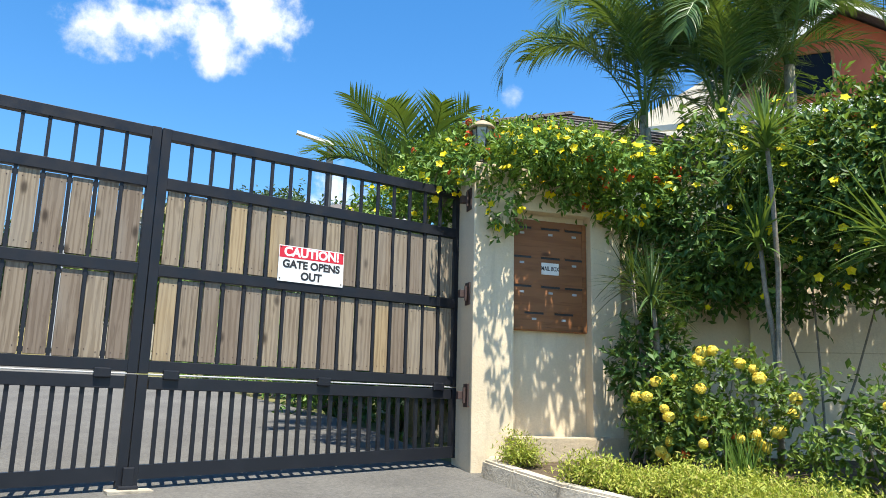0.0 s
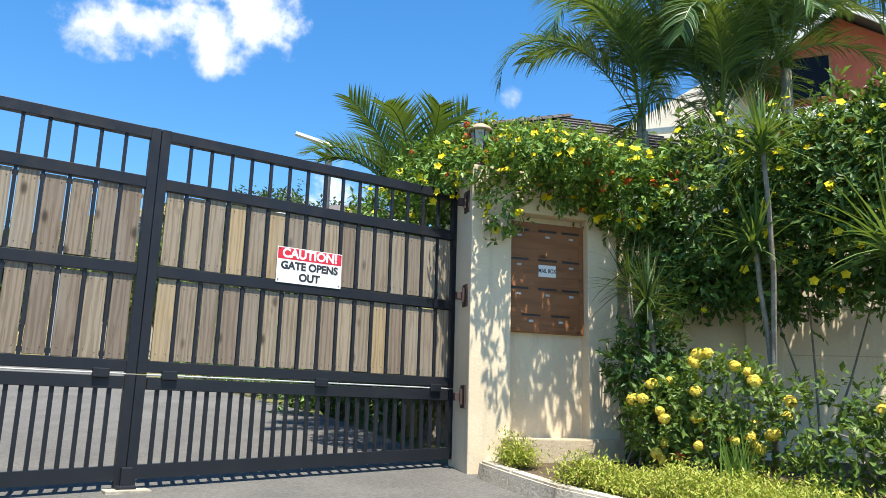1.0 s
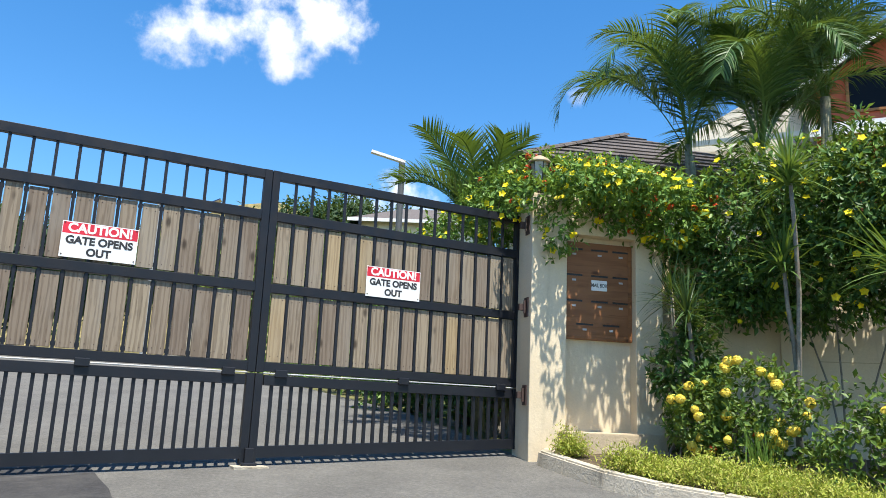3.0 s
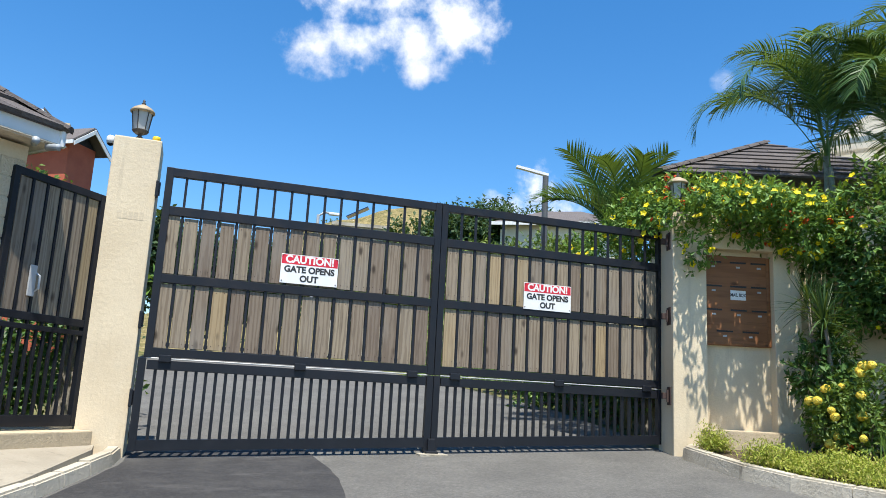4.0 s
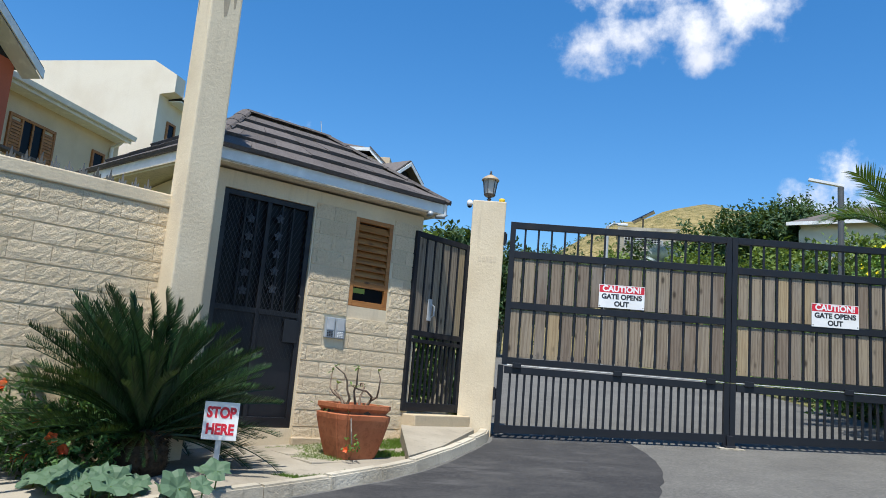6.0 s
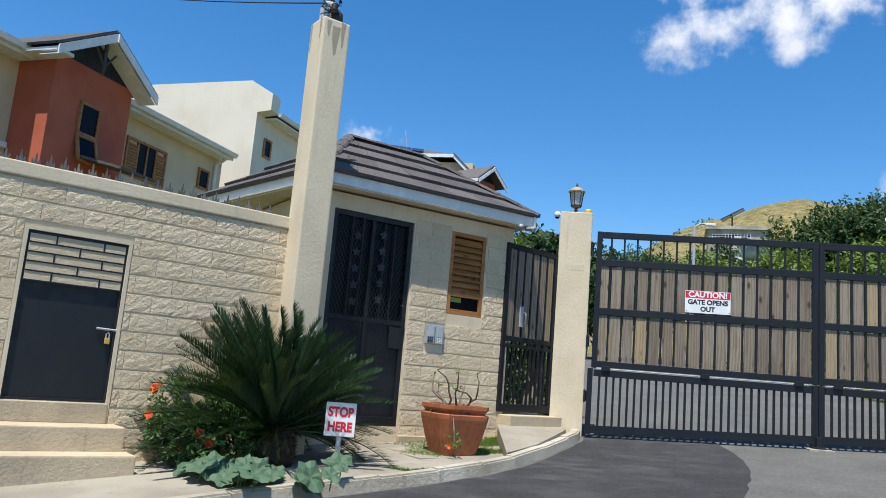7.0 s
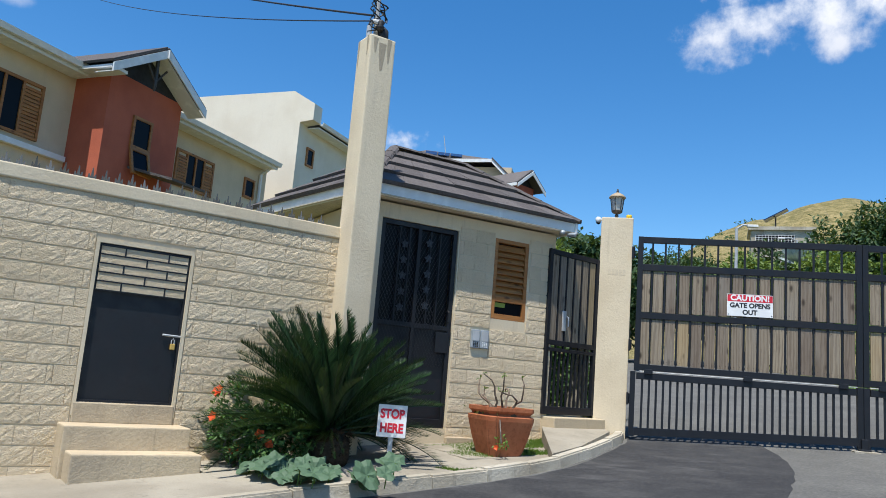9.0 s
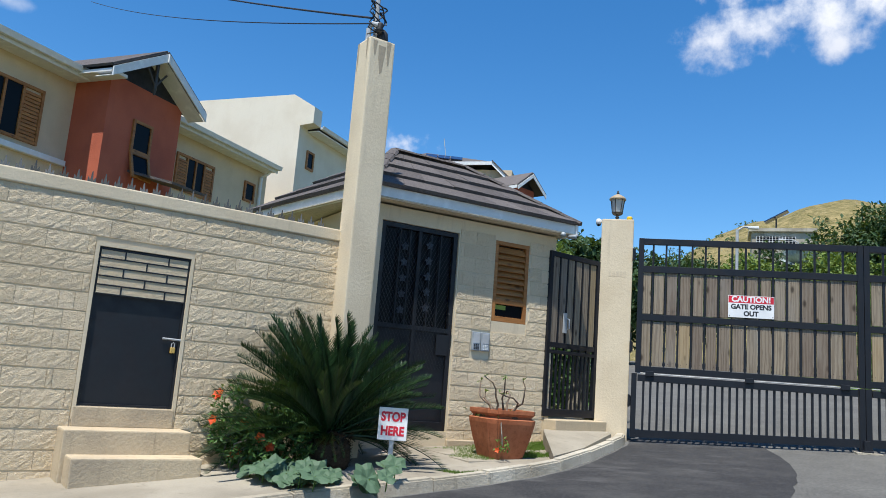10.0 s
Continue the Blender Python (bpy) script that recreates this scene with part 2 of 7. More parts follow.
def dark_asphalt_material():
    mat, n, b = material("newer_dark_asphalt", 0.85, spec=0.3)
    v = world_vec(n)
    grit = n.noise(v, 32.0, 8.0, 0.85)
    patchy = n.noise(v, 2.1, 6.0, 0.65)
    sweep = n.noise(world_vec(n, (0.9, 2.2, 1.0)), 1.4, 7.0, 0.7)
    base = n.mix(n.map(patchy, 0.35, 0.75), (0.026, 0.026, 0.028), (0.054, 0.053, 0.052))
    base = n.mix(n.math("MULTIPLY", n.map(sweep, 0.52, 0.72), 0.6), base, (0.105, 0.103, 0.1))
    base = n.mix(n.math("MULTIPLY", n.map(grit, 0.45, 0.7), 0.5), base, (0.1, 0.098, 0.092))
    n.tree.links.new(base, b.inputs["Base Color"])
    bump(n, b, grit, 0.5, 0.008)
    # the patch wears thin towards its rim
    fade = n.put("ShaderNodeAttribute")
    fade.attribute_name = "cover"
    thin = n.math("ADD", fade.outputs["Fac"], n.math("MULTIPLY", n.math("SUBTRACT", n.noise(v, 5.0, 8.0, 0.75), 0.5), 1.6))
    see = n.put("ShaderNodeBsdfTransparent")
    both = n.put("ShaderNodeMixShader", {0: n.map(thin, 0.15, 0.75), 1: see.outputs[0], 2: b.outputs[0]})
    out = [x for x in n.tree.nodes if x.type == "OUTPUT_MATERIAL"][0]
    n.tree.links.new(both.outputs[0], out.inputs["Surface"])
    return mat


ASPHALT, DARK_ASPHALT = asphalt_material(), dark_asphalt_material()


def two_tone(name, a, c, scale, rough=0.9, relief=0.6, distance=0.02):
    mat, n, b = material(name, rough, spec=0.2)
    v = world_vec(n)
    f = n.noise(v, scale, 6.0, 0.65)
    base = n.mix(n.map(f, 0.35, 0.68), a, c)
    base = n.mix(n.math("MULTIPLY", n.map(n.noise(v, scale * 7, 4.0, 0.7), 0.45, 0.7), 0.5), base, tuple(q * 0.45 for q in a))
    n.tree.links.new(base, b.inputs["Base Color"])
    bump(n, b, f, relief, distance)
    return mat


SOIL = two_tone("dark_soil", (0.07, 0.05, 0.032), (0.13, 0.10, 0.065), 9.0)
MEADOW = two_tone("rough_grass_ground", (0.09, 0.11, 0.03), (0.2, 0.17, 0.08), 0.6)
HILL_GRASS = two_tone("dry_hill_grass", (0.2, 0.175, 0.065), (0.42, 0.33, 0.15), 0.7, 0.95, 1.0, 1.5)
BARK = two_tone("grey_bark", (0.2, 0.175, 0.14), (0.32, 0.29, 0.24), 14.0)
PALM_STEM = two_tone("palm_stem", (0.16, 0.17, 0.1), (0.3, 0.27, 0.2), 6.0)
ROSE_BARK = two_tone("brown_desert_rose_bark", (0.12, 0.085, 0.06), (0.24, 0.18, 0.13), 18.0)
CYCAD_TRUNK = two_tone("shaggy_cycad_trunk", (0.03, 0.022, 0.014), (0.075, 0.052, 0.032), 25.0)
TERRACOTTA = two_tone("terracotta_clay", (0.36, 0.115, 0.05), (0.44, 0.16, 0.075), 3.0, 0.7, 0.2)
SOFFIT = two_tone("soffit_paint", (0.55, 0.5, 0.4), (0.6, 0.54, 0.44), 4.0, 0.8, 0.1)


def foliage(name, tones, rough=0.5, through=0.25, spec=0.3):
    mat, n, b = material(name, rough, spec=spec)
    geo = n.put("ShaderNodeNewGeometry")
    col = n.ramp(geo.outputs["Random Per Island"], [(i / (len(tones) - 1), t) for i, t in enumerate(tones)])
    n.tree.links.new(col, b.inputs["Base Color"])
    glow = n.put("ShaderNodeBsdfTranslucent", {"Color": n.mix(0.5, col, (0.32, 0.42, 0.03))})
    mixed = n.put("ShaderNodeMixShader", {0: through, 1: b.outputs[0], 2: glow.outputs[0]})
    out = [x for x in n.tree.nodes if x.type == "OUTPUT_MATERIAL"][0]
    n.tree.links.new(mixed.outputs[0], out.inputs["Surface"])
    return mat


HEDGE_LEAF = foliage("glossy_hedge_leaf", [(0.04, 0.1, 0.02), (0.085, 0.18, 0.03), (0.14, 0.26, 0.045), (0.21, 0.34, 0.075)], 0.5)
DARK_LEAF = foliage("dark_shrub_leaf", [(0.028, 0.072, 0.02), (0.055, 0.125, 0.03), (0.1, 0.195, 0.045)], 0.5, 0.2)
IXORA_LEAF = foliage("ixora_leaf", [(0.05, 0.1, 0.018), (0.09, 0.165, 0.03), (0.17, 0.24, 0.05)], 0.48)
LIME_LEAF = foliage("lime_groundcover_leaf", [(0.17, 0.23, 0.028), (0.3, 0.36, 0.05), (0.43, 0.45, 0.09), (0.36, 0.31, 0.09)], 0.55, 0.3)
PALM_LEAF = foliage("palm_leaflet", [(0.035, 0.08, 0.022), (0.06, 0.125, 0.033), (0.11, 0.19, 0.055)], 0.38, 0.22)
DRY_FROND = foliage("dry_frond", [(0.22, 0.15, 0.06), (0.3, 0.22, 0.1)], 0.6, 0.2)
YOUNG_PALM_LEAF = foliage("young_palm_leaflet", [(0.03, 0.08, 0.02), (0.05, 0.115, 0.03), (0.085, 0.165, 0.045)], 0.36, 0.2)
CYCAD_LEAF = foliage("cycad_leaflet", [(0.009, 0.03, 0.01), (0.015, 0.045, 0.013), (0.03, 0.07, 0.019)], 0.45, 0.06)
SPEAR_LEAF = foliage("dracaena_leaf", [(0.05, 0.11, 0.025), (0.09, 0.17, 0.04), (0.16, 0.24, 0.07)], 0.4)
# dracaena leaf darkened: the shade beside the mailbox wall is put into its colour
SHADE_LEAF = foliage("shaded_dracaena_leaf", [(0.02, 0.05, 0.015), (0.04, 0.085, 0.025), (0.07, 0.13, 0.04)], 0.5, 0.15)
SQUASH_LEAF = foliage("grey_green_squash_leaf", [(0.05, 0.1, 0.055), (0.1, 0.165, 0.095)], 0.6, 0.12)
GRASS_LEAF = foliage("grass_blade", [(0.08, 0.16, 0.025), (0.14, 0.23, 0.04)], 0.5, 0.25)
FAR_LEAF = foliage("far_tree_leaf", [(0.022, 0.055, 0.02), (0.04, 0.085, 0.028), (0.065, 0.11, 0.04)], 0.6, 0.12)
FAR_LEAF_LIGHT = foliage("far_shrub_leaf", [(0.1, 0.16, 0.03), (0.17, 0.23, 0.05)], 0.6, 0.2)
SILVER_LEAF = foliage("silver_fan_leaf", [(0.26, 0.32, 0.32), (0.36, 0.42, 0.42)], 0.5, 0.1)
YELLOW_PETAL = foliage("yellow_petal", [(0.9, 0.68, 0.01), (0.95, 0.78, 0.02)], 0.5, 0.35)
GOLD_PETAL = foliage("golden_floret", [(0.88, 0.62, 0.05), (0.95, 0.78, 0.16)], 0.5, 0.25)
RED_PETAL = foliage("red_orange_petal", [(0.7, 0.06, 0.02), (0.78, 0.13, 0.03)], 0.5, 0.25)


def glass(name, colour, rough=0.04, spec=0.6):
    mat, n, b = material(name, rough, spec=spec)
    b.inputs["Base Color"].default_value = (*colour, 1)
    bump(n, b, n.noise(world_vec(n), 1.2, 2.0), 0.06, 0.02)
    return mat


DARK_GLASS = glass("dark_window_glass", (0.008, 0.009, 0.011), 0.2, 0.1)
LAMP_GLASS = glass("frosted_lamp_glass", (0.42, 0.43, 0.42), 0.3)
SOLAR = glass("solar_cell_glass", (0.02, 0.035, 0.09), 0.15)


# ---- builders ----
def g(x, y):
    """Height of the road surface: it climbs to the gate and along the drive behind it."""
    yy = max(-18.0, min(32.0, y))
    xx = max(-14.0, min(16.0, x))
    return 0.042 * xx + 0.07 * yy - 0.04


def thing(name, m=None, label="", category="", group="", kind=""):
    ob = new(name)
    ob.empty_display_size = 0.1
    if m is not None:
        ob.matrix_world = m
    return tagged(ob, label, category, group, kind)


def part(name, bm, mat, parent=None, label="", m=None, smooth=False):
    """One mesh object, under a thing or a part."""
    if isinstance(bm, bmesh.types.BMesh):
        me = bpy.data.meshes.new(name)
        bmesh.ops.recalc_face_normals(bm, faces=bm.faces)
        bm.to_mesh(me)
        bm.free()
    else:
        me = bm
    if smooth:
        me.polygons.foreach_set("use_smooth", [True] * len(me.polygons))
    if mat is not None and not me.materials:
        me.materials.append(mat)
    ob = new(name, me)
    if parent is not None:
        ob.parent = parent
    if m is not None:
        ob.matrix_basis = m
    return tagged(ob, label)


def mesh_of(name, verts, faces, mat=None):
    me = bpy.data.meshes.new(name)
    me.from_pydata([tuple(v) for v in verts], [], faces)
    if mat is not None:
        me.materials.append(mat)
    return me


def box(x0, x1, y0, y1, z0, z1, bevel=0.0, bm=None, m=None):
    own = bm is None
    bm = bm or bmesh.new()
    made = bmesh.ops.create_cube(bm, size=1.0)["verts"]
    mat = Matrix.Translation(((x0 + x1) / 2, (y0 + y1) / 2, (z0 + z1) / 2)) @ Matrix.Diagonal((x1 - x0, y1 - y0, z1 - z0, 1))
    bmesh.ops.transform(bm, matrix=(m @ mat) if m is not None else mat, verts=made)
    if bevel and own:
        bmesh.ops.bevel(bm, geom=list(bm.edges), offset=bevel, segments=2, affect="EDGES", profile=0.6)
    return bm


def prism(points, z0, z1, bm=None):
    """A flat outline (x, y) raised from z0 to z1; either may be a function of (x, y)."""
    bm = bm or bmesh.new()
    low = [bm.verts.new((x, y, z0(x, y) if callable(z0) else z0)) for x, y in points]
    high = [bm.verts.new((x, y, z1(x, y) if callable(z1) else z1)) for x, y in points]
    bm.faces.new(high)
    bm.faces.new(low[::-1])
    for i in range(len(points)):
        j = (i + 1) % len(points)
        bm.faces.new((low[i], low[j], high[j], high[i]))
    return bm


def slab(corners, thick, bm=None):
    """A flat plate on 3D corners, thickened along -normal."""
    bm = bm or bmesh.new()
    c = [Vector(p) for p in corners]
    nrm = (c[1] - c[0]).cross(c[2] - c[0]).normalized()
    top = [bm.verts.new(p) for p in c]
    low = [bm.verts.new(p - nrm * thick) for p in c]
    bm.faces.new(top)
    bm.faces.new(low[::-1])
    for i in range(len(c)):
        j = (i + 1) % len(c)
        bm.faces.new((low[i], low[j], top[j], top[i]))
    return bm


def turned(profile, seg=20, bm=None, m=None):
    """A turned body from (radius, height) pairs."""
    bm = bm or bmesh.new()
    rings = []
    for r, z in profile:
        ring = []
        for k in range(seg):
            a = 2 * math.pi * k / seg
            p = Vector((r * math.cos(a), r * math.sin(a), z))
            ring.append(bm.verts.new(m @ p if m is not None else p))
        rings.append(ring)
    for a, b in zip(rings, rings[1:]):
        for k in range(seg):
            bm.faces.new((a[k], a[(k + 1) % seg], b[(k + 1) % seg], b[k]))
    bm.faces.new(rings[0][::-1])
    bm.faces.new(rings[-1])
    return bm


def tube(points, radius, seg=8, bm=None):
    """A round bar along points; radius may be a list."""
    bm = bm or bmesh.new()
    pts = [Vector(p) for p in points]
    radii = radius if isinstance(radius, (list, tuple)) else [radius] * len(pts)
    rings = []
    for i, p in enumerate(pts):
        d = (pts[min(i + 1, len(pts) - 1)] - pts[max(i - 1, 0)]).normalized()
        side = d.cross(Vector((0.31, 0.2, 1.0)) if abs(d.z) < 0.9 else Vector((1, 0.1, 0))).normalized()
        up = side.cross(d)
        rings.append([bm.verts.new(p + radii[i] * (math.cos(2 * math.pi * k / seg) * side + math.sin(2 * math.pi * k / seg) * up)) for k in range(seg)])
    for a, b in zip(rings, rings[1:]):
        for k in range(seg):
            bm.faces.new((a[k], a[(k + 1) % seg], b[(k + 1) % seg], b[k]))
    bm.faces.new(rings[0][::-1])
    bm.faces.new(rings[-1])
    return bm


def lettering(text, size, thick=0.001, bold=0.0, width=1.0):
    """The text as a mesh, centred on the origin, in the xz plane, facing -y."""
    cu = bpy.data.curves.new("lettering", "FONT")
    cu.body, cu.size, cu.align_x, cu.align_y, cu.extrude, cu.offset = text, size, "CENTER", "CENTER", thick, bold
    ob = new("lettering", cu)
    bpy.context.view_layer.update()
    me = bpy.data.meshes.new_from_object(ob.evaluated_get(bpy.context.evaluated_depsgraph_get()))
    bpy.data.objects.remove(ob)
    me.transform(Matrix.Rotation(math.pi / 2, 4, "X") @ Matrix.Diagonal((width, 1, 1, 1)))
    me.materials.clear()
    return me


GH = pose(-1.59, -1.16, 0, 0, 0, 41.73)      # guardhouse front: x along the wall, -y outwards
GW = pose(-4.393, -4.262, 0, 0, 0, 47.16)    # garden wall
MB = pose(5.40, -0.355, 0, 0, 0, -15.0)      # mailbox niche
HS = pose(-10.89, 2.73, 0, 0, 0, 80.5)       # the houses along the drive


def at(frame_m, s, y):
    p = frame_m @ Vector((s, y, 0))
    return p.x, p.y


# ---- ground, road, pavements ----
def ground_sheet():
    xs = [-900, -300, -120, -60, -30, -18, -12, -8, -4, 0, 4, 8, 12, 18, 30, 60, 120, 300, 900]
    ys = [-900, -300, -120, -60, -30, -18, -12, -6, 0, 6, 12, 18, 24, 32, 50, 90, 200, 400, 900]
    verts = [(x, y, g(x, y) - 0.08) for y in ys for x in xs]
    w = len(xs)
    faces = [(r * w + c, r * w + c + 1, (r + 1) * w + c + 1, (r + 1) * w + c) for r in range(len(ys) - 1) for c in range(w - 1)]
    return tagged(part("ground", mesh_of("ground", verts, faces), MEADOW), "rough grassy ground around the road and houses", "ground", kind="structure")


ground_sheet()
KERB_L = [(-9.5, -12.1), (-6.0, -8.45), (-4.2, -6.5), (-2.95, -5.0), (-2.43, -4.4), (-2.0, -3.98), (-1.6, -3.55), (-1.22, -3.12), (-0.9, -2.68), (-0.66, -2.26), (-0.4, -1.55), (-0.17, -0.75), (-0.06, -0.35), (-0.03, 0.03)]
KERB_R = [(5.2, -0.3), (4.94, -0.55), (4.86, -1.0), (4.77, -1.6), (4.8, -2.1), (4.93, -2.55), (5.1, -3.05), (5.5, -3.8), (6.3, -5.0), (8.0, -7.2), (11.5, -11.5)]
ROAD = [(-24, -30)] + [(x - 0.02, y + 0.02) for x, y in KERB_L[:-1]] + [
        (-0.03, 1.5), (-0.8, 4.0), (-1.6, 9.0), (-1.0, 32.0), (5.6, 32.0), (6.1, 9.0), (5.9, 4.0), (5.4, 1.2), (5.16, 0.6), (5.15, -0.3), (4.97, -0.55), (4.89, -1.0), (4.8, -1.6), (4.83, -2.1), (4.96, -2.55), (5.13, -3.05),
        (5.53, -3.8), (6.33, -5.0), (8.03, -7.2), (11.6, -11.5), (26, -30)]


def road_sheet():
    bm = bmesh.new()
    vs = [bm.verts.new((x, y, 0)) for x, y in ROAD]
    bm.faces.new(vs)
    bmesh.ops.triangulate(bm, faces=bm.faces[:])
    for yy in (-18.0, -12.0, -8.0, -5.0, -3.0, -1.5, 0.0, 3.0, 8.0, 16.0, 24.0):
        bmesh.ops.bisect_plane(bm, geom=bm.verts[:] + bm.edges[:] + bm.faces[:], plane_co=(0, yy, 0), plane_no=(0, 1, 0))
    for v in bm.verts:
        v.co.z = g(v.co.x, v.co.y)
    return tagged(part("road", bm, ASPHALT), "worn light grey asphalt of the street and drive", "road", kind="structure")


road_sheet()


def wobble_outline(pts, amount, seed, step=0.25):
    rnd = random.Random(seed)
    out = []
    for (x0, y0), (x1, y1) in zip(pts, pts[1:] + pts[:1]):
        k = max(1, int(math.hypot(x1 - x0, y1 - y0) / step))
        for i in range(k):
            t = i / k
            out.append((x0 + (x1 - x0) * t + rnd.uniform(-amount, amount), y0 + (y1 - y0) * t + rnd.uniform(-amount, amount)))
    return out


dark_patch = [(-0.02, 0.3), (1.5, 0.3), (1.53, -0.25), (1.56, -0.9), (1.48, -1.8), (1.15, -3.0), (0.75, -4.3), (0.0, -6.0), (-1.2, -7.6), (-3.2, -9.6), (-5.6, -12.0), (-7.0, -10.5)] + [(x + 0.03, y - 0.03) for x, y in KERB_L[2:-1]]
bm = bmesh.new()
bm.faces.new([bm.verts.new((x, y, 0)) for x, y in wobble_outline(dark_patch, 0.02, 3, 0.2)])
rim = set(bm.verts)
bmesh.ops.inset_region(bm, faces=bm.faces[:], thickness=0.3, use_even_offset=False)
cover = bm.verts.layers.float.new("cover")
for v in bm.verts:
    v[cover] = 0.0 if v in rim else 1.0
bmesh.ops.triangulate(bm, faces=bm.faces[:])
for v in bm.verts:
    v.co.z = g(v.co.x, v.co.y) + 0.005
tagged(part("asphalt_patch", bm, DARK_ASPHALT), "darker newer asphalt patch with stains", "asphalt patch", kind="structure")


def kerb(name, line, height, width, outside, label):
    """Kerb stones along a line; outside: +1 when the road lies to the right of the line's course."""
    holder = thing(name, None, label, "kerb", kind="structure")
    pts = [Vector((x, y, 0)) for x, y in line]
    pieces = []
    for a, b in zip(pts, pts[1:]):
        k = max(1, round((b - a).length / 0.55))
        pieces += [(a.lerp(b, i / k), a.lerp(b, (i + 1) / k)) for i in range(k)]
    rnd = random.Random(5)
    for a, b in pieces:
        d = (b - a).normalized()
        side = Vector((-d.y, d.x, 0)) * outside
        a2, b2 = a + d * 0.003, b - d * 0.003
        lift = rnd.uniform(-0.006, 0.006)
        corner = [a2, b2, b2 + side * width, a2 + side * width]
        bm = bmesh.new()
        low = [bm.verts.new((p.x, p.y, g(p.x, p.y) - 0.06)) for p in corner]
        batter = [(p - side * 0.0 if i > 1 else p + side * 0.025) for i, p in enumerate(corner)]
        high = [bm.verts.new((p.x, p.y, g(p.x, p.y) + height + lift)) for p in batter]
        bm.faces.new(high), bm.faces.new(low[::-1])
        for i in range(4):
            j = (i + 1) % 4
            bm.faces.new((low[i], low[j], high[j], high[i]))
        bmesh.ops.bevel(bm, geom=[e for e in bm.edges if all(v in high for v in e.verts)], offset=0.014, segments=2, affect="EDGES")
        part("kerb_stone", bm, KERB_STONE, holder)
    return holder


kerb("kerb_west", KERB_L, 0.1, 0.13, 1, "worn pale concrete kerb curving to the gate pillar")
kerb("kerb_east", KERB_R, 0.12, 0.13, 1, "stained concrete kerb round the planting bed")



def paved(x, y):
    """The pavement's top, which dips below the kerb beside the guardhouse."""
    t = min(1.0, max(0.0, (x + 2.6) / 0.8))
    return g(x, y) + 0.09 - 0.06 * t


pave = [(x - 0.1, y + 0.04) for x, y in KERB_L] + [(-0.45, 0.05), at(GH, 0.87, 0.02), at(GH, -1.75, 0.02), at(GW, 2.2, 0.02), at(GW, -9.0, 0.02)]
tagged(part("pavement", prism(pave, lambda x, y: g(x, y) - 0.06, paved), PAVING), "pale concrete pavement below the walls", "pavement", kind="structure")
bed = [(x + 0.1, y) for x, y in KERB_R] + [(12.5, -10.0), (9.5, -3.2), (6.9, -0.5), (5.2, -0.25)]
tagged(part("planting_bed", prism(bed, lambda x, y: g(x, y) - 0.06, lambda x, y: g(x, y) + 0.1), SOIL), "dark soil of the planting bed", "planting bed", kind="structure")


# ---- the driveway gate ----
def gate_bottom(x):
    return 0.02 + 0.042 * x


_nail = box(-0.0032, 0.0032, -0.0016, 0.0016, -0.0032, 0.0032, 0.001)
NAIL = bpy.data.meshes.new("nail")
_nail.to_mesh(NAIL)
_nail.free()
NAIL.materials.append(RUST)


